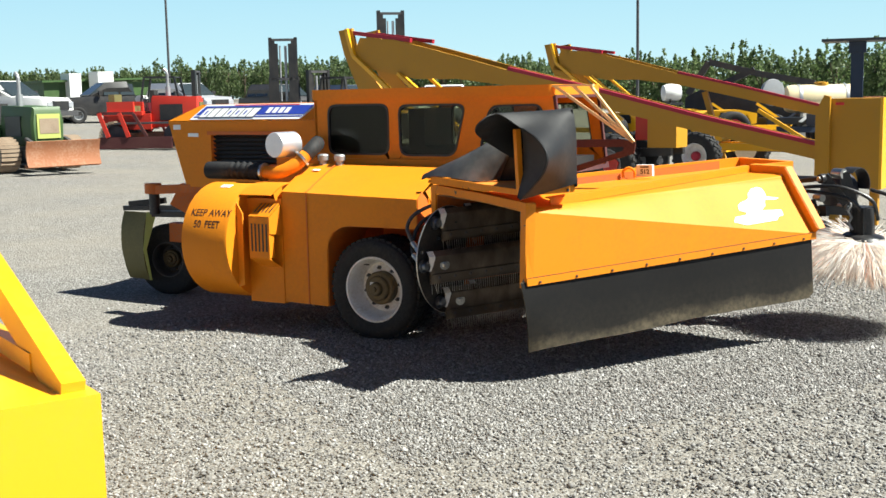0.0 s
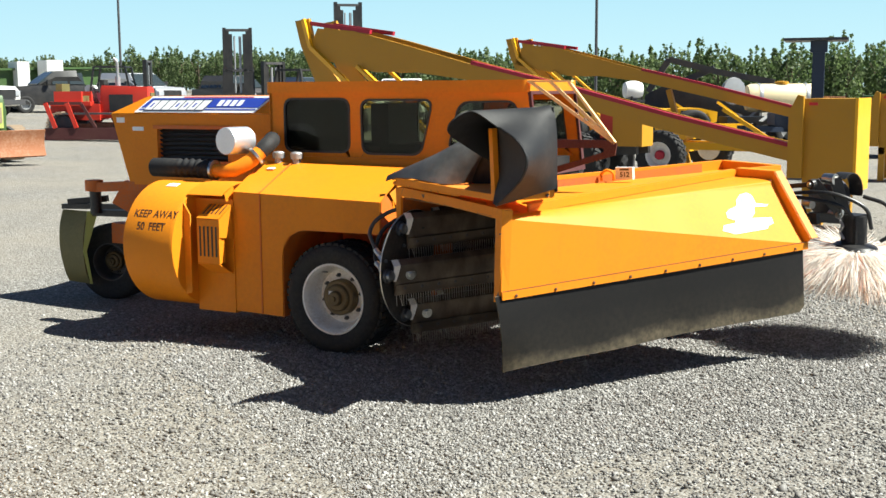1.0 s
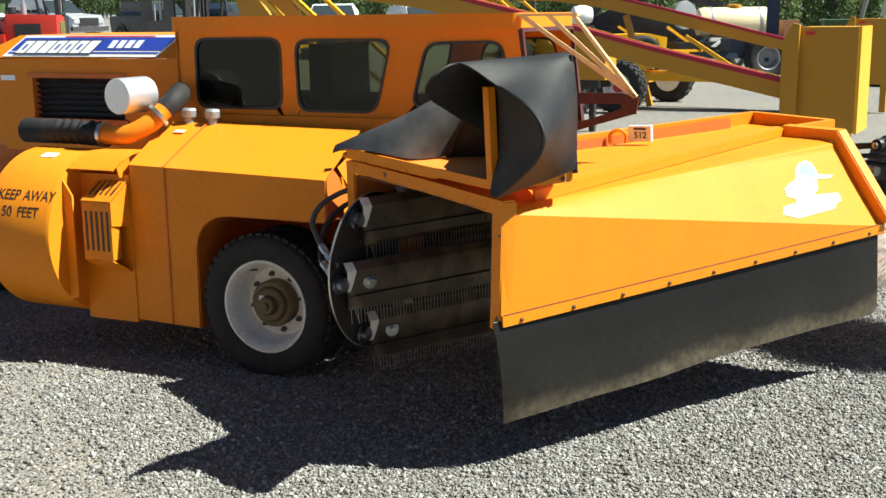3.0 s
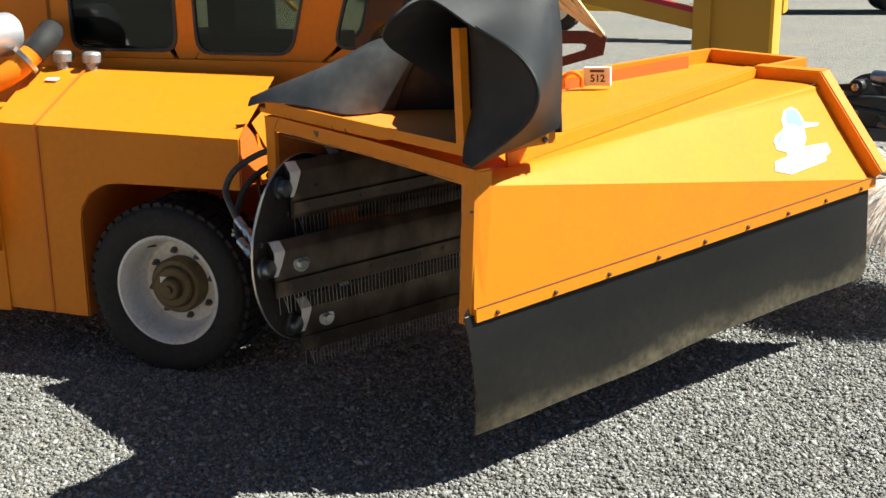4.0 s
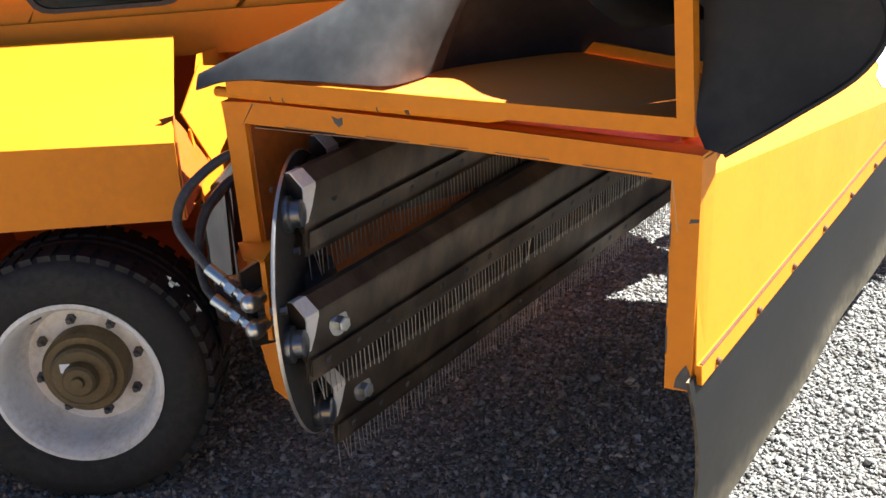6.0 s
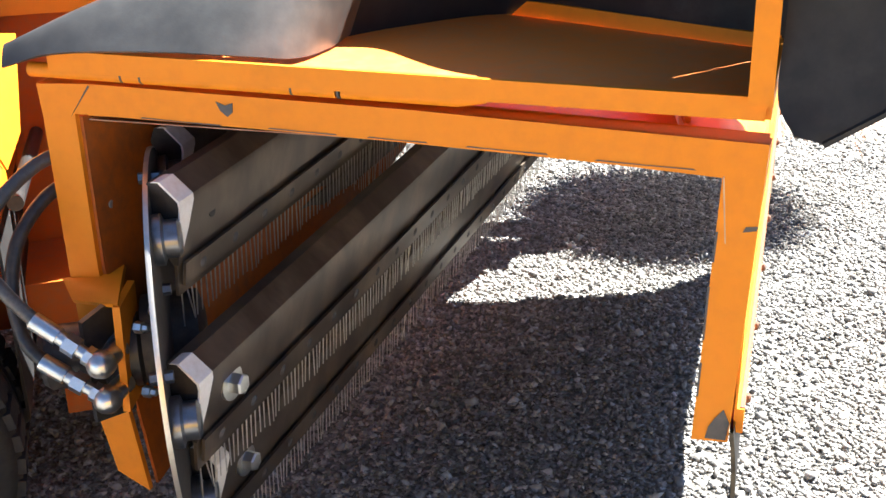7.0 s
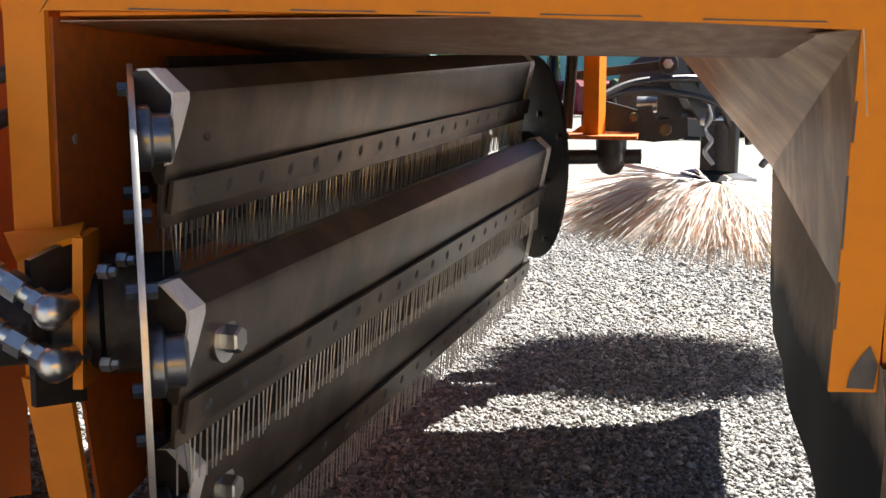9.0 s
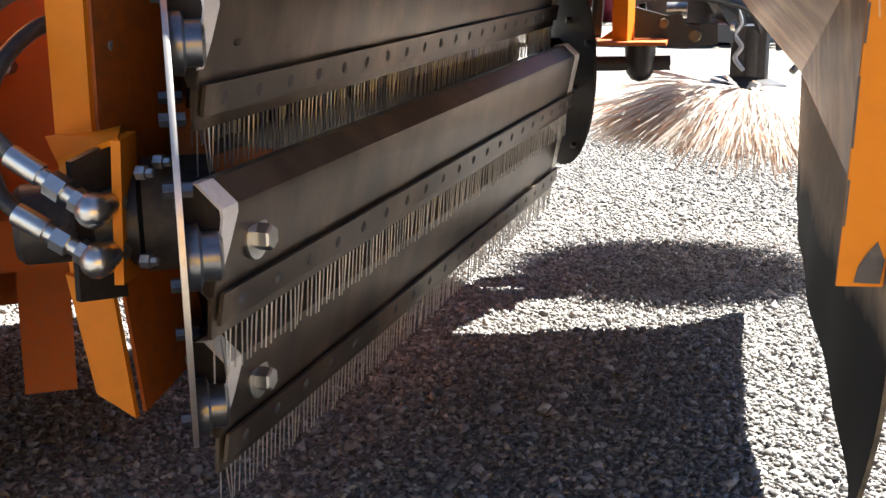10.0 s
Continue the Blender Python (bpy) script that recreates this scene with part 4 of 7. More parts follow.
plate(bm, [(-3.206, 0.495, 0.735), (-3.206, 0.432, 0.42), (-3.206, 0.495, 0.15), (-3.19, 0.505, 0.15), (-3.19, 0.455, 0.42), (-3.165, 0.575, 0.735)], 0.01)
part("guard_lit_edge", bm, LIME, sweeper, "", TM)

# ---- the sweeping head ----
# the end frame stands upright, across the head
EM = pose(1.30, -0.157, 0)
TOP_EDGE = [(-1.172, 1.088), (-1.069, 1.092), (-0.509, 1.079), (0.029, 1.058)]
LOW_EDGE = [(-1.105, 1.039), (-0.824, 1.034), (-0.514, 1.026), (-0.208, 1.014), (-0.033, 1.004)]
bm = B()
plate(bm, [(x, 0, z) for x, z in LOW_EDGE] + [(0.027, 0, 1.004)] + [(x, 0, z) for x, z in TOP_EDGE[::-1]] + [(-1.168, 0, 1.03)], -0.012)
plate(bm, [(-1.172, 0, 1.088), (-1.172, 0.06, 1.09), (-0.509, 0.06, 1.079), (0.029, 0.06, 1.058), (0.029, 0, 1.058), (-0.509, 0, 1.079)], 0.006)
end_frame = part("end_frame", bm, ORANGE, sweeper, "orange welded end frame of the sweeping head", EM, 0.002)
bm = B()
plate(bm, [(-0.051, 0, 0.561), (-0.033, 0, 1.004), (0.027, 0, 1.004), (0.006, 0, 0.563)], 0.012)
post = part("front_post", bm, ORANGE, end_frame, "", EM, 0.002)
bm = B()
plate(bm, [(0.007, 0.002, 0.575), (0.029, 0.002, 1.05), (0.033, 0.064, 1.05), (0.014, 0.05, 0.575)], 0.006)
part("post_flange", bm, ORANGE, post, "", EM, 0.002)
bm = B()
plate(bm, [(-0.03, -0.0008, 0.567), (0.002, -0.0008, 0.567), (0.006, -0.0008, 0.598), (-0.004, -0.0008, 0.622), (-0.016, -0.0008, 0.606), (-0.026, -0.0008, 0.588)], 0.0007)
part("scuff", bm, DARKGREY, post, "greasy dark scuff", EM)
bm = B()
box(bm, (0.008, 0.01, 0.583), (0.017, 0.03, 0.618))
part("reflector", bm, CRIMSON, post, "small red reflector", EM, 0.002)
bm = B()
plate(bm, [(-1.155, 0, 0.52), (-1.164, 0, 0.735), (-1.168, 0, 1.03), (-1.105, 0, 1.039), (-1.104, 0, 0.75), (-1.079, 0, 0.50)], 0.012)
plate(bm, [(-1.155, -0.001, 0.522), (-1.079, -0.001, 0.502), (-1.052, -0.001, 0.302), (-1.116, -0.001, 0.336)], -0.012)
part("rear_post", bm, ORANGE, end_frame, "", EM, 0.002)
bm = B()
plate(bm, [(-1.079, 0.012, 0.50), (-1.053, 0.012, 0.304), (-1.04, 0.20, 0.35), (-1.06, 2.36, 0.60), (-1.09, 2.36, 1.15), (-1.105, 0.012, 1.03), (-1.104, 0.012, 0.75)], 0.006)
# wall colour carries the shade inside the head
part("rear_wall", bm, GRIMY_SHADED, end_frame, "grimy orange rear wall of the head, darkened as in shade", EM)
# dark sheet over the orange wall, standing for the shade behind the reel
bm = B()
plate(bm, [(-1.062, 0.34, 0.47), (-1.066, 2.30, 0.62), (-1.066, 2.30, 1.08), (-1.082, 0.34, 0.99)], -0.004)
part("rear_shade_sheet", bm, SHADED_STEEL, end_frame, "dark sheet standing for shade behind the reel", EM)
bm = B()
plate(bm, [(-1.175, -0.004, 0.722), (-1.085, 0.06, 0.735), (-1.0, -0.105, 0.735), (-1.15, -0.02, 0.69)], -0.008)
plate(bm, [(-0.998, -0.108, 0.738), (-1.03, -0.004, 0.74), (-1.035, -0.004, 0.53), (-1.005, -0.108, 0.536)], 0.013)
bracket = part("motor_bracket", bm, ORANGE, end_frame, "orange reel motor bracket", EM, 0.002)
bm = B()
lathe(bm, [(0.011, -0.004), (0.011, 0.010), (0.007, 0.011), (0.007, 0.02), (0.005, 0.022)], 6)
NUT = mesh_of("bracket_nut", bm, STEEL)
for y, z in ((-0.085, 0.692), (-0.03, 0.70), (-0.085, 0.567), (-0.03, 0.572)):
    shared("bracket_nut", NUT, bracket, EM @ axis_to((-0.985 - y * 0.02, y, z), (1, 0, 0)), "zinc nut")
bm = B()
lathe(bm, [(0.012, 0), (0.012, 0.004), (0.007, 0.008)], 12, axis_to((-1.098, 0.05, 0.86), (1, 0, 0)))
part("wall_bolt", bm, GALVA, end_frame, "", EM)
# dark line where the rear post is bent, chips and marks along the edges
bm = B()
plate(bm, [(-0.838, -0.0006, 1.075), (-0.822, -0.0006, 1.069), (-0.808, -0.0006, 1.074), (-0.809, -0.0006, 1.058), (-0.819, -0.0006, 1.05), (-0.831, -0.0006, 1.06)], -0.001)
part("paint_chip", bm, DARKGREY, end_frame, "", EM)
for x, w, z in ((-0.98, 0.15, 1.0385), (-0.75, 0.12, 1.0345), (-0.58, 0.10, 1.0305), (-0.42, 0.13, 1.0255), (-0.22, 0.15, 1.0175)):
    bm = B()
    plate(bm, [(x, -0.0006, z), (x + w, -0.0006, z - w * 0.03), (x + w * 0.97, -0.0006, z - w * 0.03 + 0.0022), (x + w * 0.5, -0.0006, z - w * 0.015 + 0.0013), (x + 0.004, -0.0006, z + 0.002)], 0.0005)
    part("paint_chip", bm, DARKGREY, end_frame, "", EM)
for x, z, h in ((-0.048, 0.64, 0.06), (-0.0445, 0.74, 0.09), (-0.0385, 0.87, 0.05)):
    bm = B()
    plate(bm, [(x, -0.0006, z), (x + 0.003, -0.0006, z), (x + 0.0055, -0.0006, z + h), (x + 0.002, -0.0006, z + h)], 0.0005)
    part("paint_chip", bm, DARKGREY, post, "", EM)
bm = B()
plate(bm, [(0.002, -0.0006, 0.922), (0.022, -0.0006, 0.926), (0.024, -0.0006, 0.933), (0.006, -0.0006, 0.931)], 0.0005)
part("paint_chip", bm, DARKGREY, post, "", EM)
bm = B()
plate(bm, [(-1.112, -0.0006, 1.034), (-1.108, -0.0006, 1.04), (-1.069, -0.0006, 1.088), (-1.072, -0.0006, 1.09)], 0.0005)
part("weld_line", bm, DARKGREY, end_frame, "", EM)

# front panel in two planes with its raised edges
bm = B()
NEAR_TOP, NEAR_LOW, FAR_LOW = (0.014, 0.06, 1.005), (0.012, 0.035, 0.61), (0.045, 2.225, 0.61)
FAR_TOP, RIDGE_FAR, RIDGE_NEAR = (-0.27, 2.262, 0.98), (-0.565, 2.24, 0.985), (-0.11, 0.30, 0.995)
plate(bm, [NEAR_LOW, FAR_LOW, NEAR_TOP], 0.004)
panel = part("front_panel", bm, ORANGE, sweeper, "glossy yellow-orange front panel of the sweeping head", HM)
BEND_NEAR = [NEAR_TOP, (0.0, 0.10, 1.012), (-0.03, 0.15, 1.015), (-0.06, 0.20, 1.01), RIDGE_NEAR]
BEND_FAR = [FAR_LOW, (-0.12, 2.245, 0.80), (-0.235, 2.258, 0.94), (-0.285, 2.26, 0.979), RIDGE_FAR]
bm = B()
loft(bm, BEND_NEAR, BEND_FAR, 6, 10, -0.004)
plate(bm, [NEAR_TOP, RIDGE_NEAR, (-0.11, 0.06, 1.04), (0.02, 0.06, 1.04)], 0.004)
part("upper_sheet", bm, ORANGE, panel, "", HM, 0, 60)
bm = B()
inset = Vector((-0.006, 0, -0.006))
corner = (-0.03, 0.05, 1.004)
loft(bm, [corner, (-0.06, 0.10, 1.0), (-0.08, 0.16, 0.998), (-0.10, 0.21, 0.994), Vector(RIDGE_NEAR) + inset], [Vector(p) + inset for p in BEND_FAR], 6, 10, 0.002)
plate(bm, [Vector(NEAR_LOW) + inset, Vector(FAR_LOW) + inset, corner], -0.002)
part("lining", bm, BRONZE, panel, "dust-worn bare inner lining", HM, 0, 9)
bm = B()
d = Vector(RIDGE_FAR) - Vector(RIDGE_NEAR)
plate(bm, [Vector(RIDGE_NEAR) + Vector((0, 0, 0.004)), Vector(RIDGE_FAR) + Vector((0, 0, 0.004)), Vector(RIDGE_FAR) + Vector((0, 0, 0.04)), Vector(RIDGE_NEAR) + Vector((0, 0, 0.05))], 0.01)
plate(bm, [Vector(RIDGE_NEAR) + Vector((0, 0, 0.05)), Vector(RIDGE_FAR) + Vector((0, 0, 0.04)), Vector(RIDGE_FAR) + Vector((-0.05, 0, 0.04)), Vector(RIDGE_NEAR) + Vector((-0.05, 0, 0.05))], 0.006)
part("ridge_rail", bm, ORANGE, panel, "", HM, 0.002)
bm = B()
foot = [Vector(p) for p in (RIDGE_FAR, FAR_TOP, FAR_LOW)]
crest = [p + Vector(n) for p, n in zip(foot, ((0.0, 0, 0.048), (0.025, 0, 0.05), (0.042, 0, 0.034)))]
over = [p + Vector((0, 0.055, 0.002)) for p in crest]
for i in (0, 1):
    plate(bm, [foot[i], foot[i + 1], crest[i + 1], crest[i]], 0.006)
    plate(bm, [crest[i], crest[i + 1], over[i + 1], over[i]], 0.005)
part("end_flange", bm, ORANGE, panel, "", HM, 0.002)
bm = B()
plate(bm, [(0.012, 0.036, 0.578), (0.043, 2.23, 0.578), (0.043, 2.23, 0.622), (0.012, 0.036, 0.622)], 0.015)
strip = part("clamp_strip", bm, ORANGE, panel, "orange clamp strip above the rubber curtain", HM, 0.002)
bm = B()
plate(bm, [(0.0205, 0.04, 0.6212), (0.0515, 2.228, 0.6212), (0.0515, 2.228, 0.6238), (0.0205, 0.04, 0.6238)], 0.0072)
part("strip_gap", bm, DARKBROWN, strip, "", HM)
bm = B()
lathe(bm, [(0.0085, 0), (0.0085, 0.004), (0.006, 0.007), (0.001, 0.008)], 10)
bolt = mesh_of("bolt", bm, DARKBROWN)
for i in range(9):
    shared("bolt", bolt, strip, HM @ pose(0.027 + 0.0141 * (0.12 + i * 0.25), 0.12 + i * 0.25, 0.592, 0, 90))

# rubber curtain under the panel
bm = B()
cols, rows = 56, 10
uvl = bm.loops.layers.uv.new("UVMap")
lay = []
for s in (0, 1):
    g = []
    for i in range(cols + 1):
        y = 2.2 * i / cols
        low = 0.195 + 0.004 * math.sin(y * 5 + 1) + (0.03 if i == cols else 0) - 0.02 * math.exp(-y * 6)
        line = []
        for k in range(rows + 1):
            h = k / rows
            wave = (1 - h) * (0.008 * math.sin(y * 3.1 + 0.8) + 0.004 * math.sin(y * 9.7) - 0.035 * math.exp(-y * 5)) + 0.09 * h * (1 - h) * math.exp(-y * 5)
            line.append((bm.verts.new((0.014 + 0.0132 * y + wave - 0.007 * s, y + 0.045 * (1 - h) * math.exp(-y * 6), low + (0.6 - low) * h)), (i / cols, h)))
        g.append(line)
    lay.append(g)
for s in (0, 1):
    g = lay[s]
    for i in range(cols):
        for k in range(rows):
            q = [g[i][k], g[i + 1][k], g[i + 1][k + 1], g[i][k + 1]]
            f = bm.faces.new([a for a, b in (q if s == 0 else q[::-1])])
            f.material_index = s
            uv = dict((a, b) for a, b in q)
            for l in f.loops:
                l[uvl].uv = uv[l.vert]
for i in range(cols):
    bm.faces.new([lay[0][i][0][0], lay[1][i][0][0], lay[1][i + 1][0][0], lay[0][i + 1][0][0]])
for k in range(rows):
    for i in (0, cols):
        bm.faces.new([lay[0][i][k][0], lay[0][i][k + 1][0], lay[1][i][k + 1][0], lay[1][i][k][0]])
curtain = part("curtain", bm, FLAP, sweeper, "black rubber dust curtain with a dusty hem", HM)
curtain.data.materials.append(FLAP_INNER)

# deck behind the ridge
bm = B()
deck_pts = [(-0.09, 0.07, 1.03), (-0.11, 0.30, 0.995), (-0.565, 2.24, 0.985), (-0.59, 2.65, 0.97), (-1.15, 2.67, 0.975), (-1.12, 0.9, 1.0), (-1.09, 0.07, 1.03)]
plate(bm, [deck_pts[i] for i in (0, 1, 5, 6)], 0.005)
plate(bm, [deck_pts[i] for i in (1, 2, 3, 4, 5)], 0.005)
for v in bm.verts:
    v.co.z -= 0.02 if v.co.y > 0.2 else 0
deck = part("deck", bm, ORANGE, sweeper, "orange deck over the reel", HM)
bm = B()
for p in ([(-0.04, 0.06, 1.03)] + [deck_pts[i] for i in (1, 5, 6)], [deck_pts[i] for i in (1, 2, 3, 4, 5)]):
    plate(bm, [Vector(q) + Vector((0, 0, -0.027 if q[1] > 0.2 else -0.006)) for q in p], -0.002)
# brown of the lining carries the shade under the deck
part("deck_lining", bm, UNDERSIDE, deck, "brown underside, coloured as in shade", HM)
bm = B()
for a, b in (((-1.12, 0.95, 1.005), (-1.15, 2.67, 0.975)), ((-1.15, 2.67, 0.975), (-0.59, 2.65, 0.97)), ((-0.59, 2.65, 0.97), (-0.565, 2.25, 0.98))):
    a, b = Vector(a), Vector(b)
    beam(bm, a + Vector((0, 0, 0.015)), b + Vector((0, 0, 0.015)), 0.035, 0.07)
part("deck_rail", bm, ORANGE, deck, "", HM, 0.004)
bm = B()
tube(bm, [(-1.07, 1.53, 0.99), (-1.07, 1.53, 1.035), (-1.045, 1.56, 1.06), (-1.02, 1.59, 1.035), (-1.02, 1.59, 0.99)], 0.009, 8)
part("lifting_loop", bm, ORANGE, deck, "", HM)

# hatch with bent rubber hood
bm = B()
plate(bm, [(-1.13, 0.05, 1.122), (0.022, 0.045, 1.115), (0.03, 0.375, 1.10), (-0.62, 0.65, 1.09), (-1.13, 0.42, 1.105)], 0.006)
hatch = part("hatch", bm, HATCHDUST, sweeper, "orange hinged hatch with a bent rubber hood", HM, 0.002)
bm = B()
plate(bm, [(-1.13, 0.048, 1.115), (0.02, 0.042, 1.098), (0.02, 0.042, 1.132), (-1.13, 0.048, 1.15)], 0.008)
plate(bm, [(0.02, 0.042, 1.098), (0.03, 0.38, 1.085), (0.03, 0.38, 1.125), (0.02, 0.042, 1.132)], 0.008)
plate(bm, [(0.03, 0.378, 1.085), (-0.47, 0.592, 1.085), (-0.47, 0.592, 1.128), (0.03, 0.378, 1.13)], 0.006)
part("hatch_rim", bm, ORANGE, hatch, "", HM, 0.0015)
bm = B()
beam(bm, (0.012, 0.03, 1.125), (0.013, 0.03, 1.475), 0.034, 0.03, (0, 1, 0))
part("hatch_post", bm, ORANGE, hatch, "", HM, 0.003)
bm = B()
for a, b in ((-1.175, -1.0), (-0.998, -0.965), (-0.962, -0.70), (-0.697, -0.625), (-0.615, -0.43)):
    rod(bm, (a, -0.004, 1.114 - (a + 1.175) * 0.016), (b, -0.004, 1.114 - (b + 1.175) * 0.016), 0.0125, 14)
rod(bm, (-0.43, -0.004, 1.102), (-0.385, -0.004, 1.101), 0.0125, 14, 0.004)
part("hinge", bm, ORANGE, hatch, "", EM)
for a in (-0.999, -0.9635, -0.6985, -0.62):
    bm = B()
    rod(bm, (a - 0.002, -0.004, 1.114 - (a + 1.175) * 0.016), (a + 0.002, -0.004, 1.114 - (a + 1.175) * 0.016), 0.0128, 14)
    part("hinge_gap", bm, DARKGREY, hatch, "", EM)
for y in (0.16, 0.33):
    bm = B()
    lathe(bm, [(0.009, 0), (0.009, 0.008), (0.005, 0.011)], 8, pose(0.04, y, 1.112 - y * 0.03, 0, 90))
    part("rim_bolt", bm, DARKGREY, hatch, "", HM)
bm = B()
near = [(-0.171, 0.175, 1.262), (-0.178, 0.05, 1.335), (-0.148, -0.07, 1.405), (-0.085, -0.16, 1.45), (-0.01, -0.225, 1.49), (0.045, -0.22, 1.54), (0.06, -0.12, 1.575), (0.11, 0.0, 1.487), (0.29, 0.0, 1.42), (0.362, 0.0, 1.335), (0.33, -0.01, 1.247), (0.215, -0.018, 1.16), (0.10, -0.025, 1.085)]
far = [(-0.06, 0.36, 1.24), (-0.12, 0.36, 1.29), (-0.17, 0.365, 1.36), (-0.21, 0.38, 1.44), (-0.21, 0.39, 1.51), (-0.17, 0.40, 1.545), (-0.08, 0.40, 1.56), (0.03, 0.395, 1.56), (0.062, 0.39, 1.46), (0.066, 0.39, 1.36), (0.066, 0.385, 1.26), (0.066, 0.38, 1.18), (0.066, 0.37, 1.135)]
loft(bm, near, far, 6, 8, 0.007)
part("rubber_hood", bm, RUBBER, hatch, "bent sheet of black rubber", HM, 0, 60)
bm = B()
near = [(-1.19, 0.0, 1.13), (-1.10, 0.02, 1.152), (-0.92, 0.035, 1.158), (-0.78, 0.065, 1.148), (-0.72, 0.12, 1.132), (-0.70, 0.21, 1.124), (-0.697, 0.31, 1.122)]
far = [(-1.20, 0.05, 1.135), (-1.04, 0.15, 1.215), (-0.88, 0.22, 1.30), (-0.77, 0.28, 1.36), (-0.70, 0.32, 1.375), (-0.64, 0.37, 1.36), (-0.60, 0.40, 1.34)]
loft(bm, near, far, 7, 10, 0.006, -0.03)
part("rubber_sheet", bm, GREYRUBBER, hatch, "sheet of black rubber with dusty scuffs", HM, 0, 60)
bm = B()
near = [(-1.20, 0.05, 1.135), (-1.04, 0.15, 1.215), (-0.88, 0.22, 1.30), (-0.74, 0.29, 1.36)]
far = [(-1.2, 0.36, 1.12), (-1.05, 0.37, 1.16), (-0.88, 0.38, 1.28), (-0.72, 0.38, 1.38)]
loft(bm, near, far, 5, 5, 0.006)
part("rubber_sheet", bm, GREYRUBBER, hatch, "", HM, 0, 60)
bm = B()
foot = [(-0.735, 0.30, 1.10), (-0.65, 0.44, 1.085), (-0.48, 0.60, 1.08), (-0.25, 0.513, 1.085), (-0.1, 0.44, 1.09), (0.062, 0.379, 1.12)]
head = [(-0.64, 0.39, 1.352), (-0.54, 0.43, 1.38), (-0.45, 0.45, 1.42), (-0.27, 0.41, 1.52), (-0.14, 0.392, 1.556), (0.05, 0.382, 1.558)]
loft(bm, foot, head, 5, 6, 0.006)
part("rubber_back", bm, RUBBER, hatch, "", HM, 0, 60)
bm = B()
loft(bm, [(0.036, 0.045, 1.48), (0.036, 0.05, 1.42), (0.036, 0.05, 1.32), (0.036, 0.045, 1.24), (0.034, 0.01, 1.14), (0.06, -0.02, 1.098)], [(0.11, 0.004, 1.485), (0.288, 0.004, 1.419), (0.36, 0.004, 1.335), (0.328, -0.006, 1.247), (0.213, -0.014, 1.16), (0.10, -0.02, 1.088)], 6, 6, 0.005)
part("rubber_fold", bm, RUBBER, hatch, "", HM, 0, 60)
# lot tag on the deck
tag_m = HM @ pose(-0.98, 1.655, 0.995, 0, 0, 30)
lot_tag = thing("lot_tag", "white plastic auction lot tag standing on the orange deck", "tag", tag_m)
bm = B()
box(bm, (-0.06, -0.016, 0.0), (0.06, 0.016, 0.08))
part("tag_body", bm, DECALWHITE, lot_tag, "", tag_m, 0.015)
bm = B()
box(bm, (-0.03, -0.0185, 0.06), (0.034, -0.0165, 0.07))
part("tag_print", bm, INK, lot_tag, "dark unreadable print", tag_m)
bm = lettering("512", 0.045)
part("lettering", bm, INK, lot_tag, "handwritten number", tag_m @ pose(0.004, -0.0185, 0.018, 90), 0, 0)

# panel emblem: plain shapes on the glossy sheet
nrm = Vector((0.80, 0.16, 0.58)).normalized()
ey = (Vector((0, 1, 0)) - nrm * nrm.y).normalized()
ez = ey.cross(nrm)
ez = ez if ez.z > 0 else -ez
spot = Vector((-0.09, 1.93, 0))
spot.z = 0.79


bvh_bm = B()
loft(bvh_bm, BEND_NEAR, BEND_FAR, 6, 10, -0.004)
SHEET = BVHTree.FromBMesh(bvh_bm)
bvh_bm.free()


def emblem(pts, mat, lift, label=""):
    """A thin decal laid on the curved sheet."""
    bm = B()
    f = bm.faces.new([bm.verts.new(spot + ey * a + ez * b) for a, b in pts])
    bmesh.ops.triangulate(bm, faces=[f])
    bmesh.ops.subdivide_edges(bm, edges=bm.edges, cuts=3, use_grid_fill=True)
    for v in bm.verts:
        hit_at = SHEET.ray_cast(v.co + nrm * 0.5, -nrm)[0]
        if hit_at is not None:
            v.co = hit_at + nrm * (0.003 + lift)
    part("emblem", bm, mat, panel, label, HM, 0, 60)


emblem([(-0.036, 0.162), (0.029, 0.172), (0.06, 0.156), (0.064, 0.125), (0.058, 0.093), (0.163, 0.076), (0.137, 0.065), (0.028, 0.068), (0.013, 0.046), (0.002, 0.023), (-0.056, -0.011), (0.124, -0.018), (0.113, -0.06), (0.057, -0.073), (0.033, -0.095), (-0.261, -0.112), (-0.352, -0.081), (-0.317, -0.045), (-0.216, -0.036), (-0.195, -0.019), (-0.251, 0.004), (-0.238, 0.04), (-0.198, 0.063), (-0.14, 0.076), (-0.113, 0.089), (-0.092, 0.124)], DECALWHITE, 0.0, "white and blue emblem")
emblem([(-0.024, 0.158), (0.02, 0.161), (0.048, 0.143), (0.049, 0.111), (0.035, 0.084), (0.007, 0.075), (-0.018, 0.094), (-0.068, 0.104), (-0.056, 0.131)], SKYBLUE, 0.002)
emblem([(-0.202, 0.047), (-0.156, 0.065), (-0.111, 0.071), (-0.159, 0.054), (-0.196, 0.03), (-0.224, 0.026)], SKYBLUE, 0.002)
emblem([(-0.082, 0.065), (-0.068, 0.049), (-0.005, 0.032), (-0.047, 0.011), (-0.086, 0.019), (-0.098, 0.043)], GALVA, 0.002)

# ---- reel, motor and side brush ----
UH = Vector((math.cos(radians(27)), math.sin(radians(27)), 0))
VH = Vector((-math.sin(radians(27)), math.cos(radians(27)), 0))
C1, C2 = Vector((-0.985, 0.06, 0.615)), Vector((-0.79, 2.34, 0.635))
RP = 0.295
BAR = (C2 - C1).normalized()


def rim_point(c, a, r=RP):
    return c + VH * (-r * math.cos(a)) + Vector((0, 0, r * math.sin(a)))


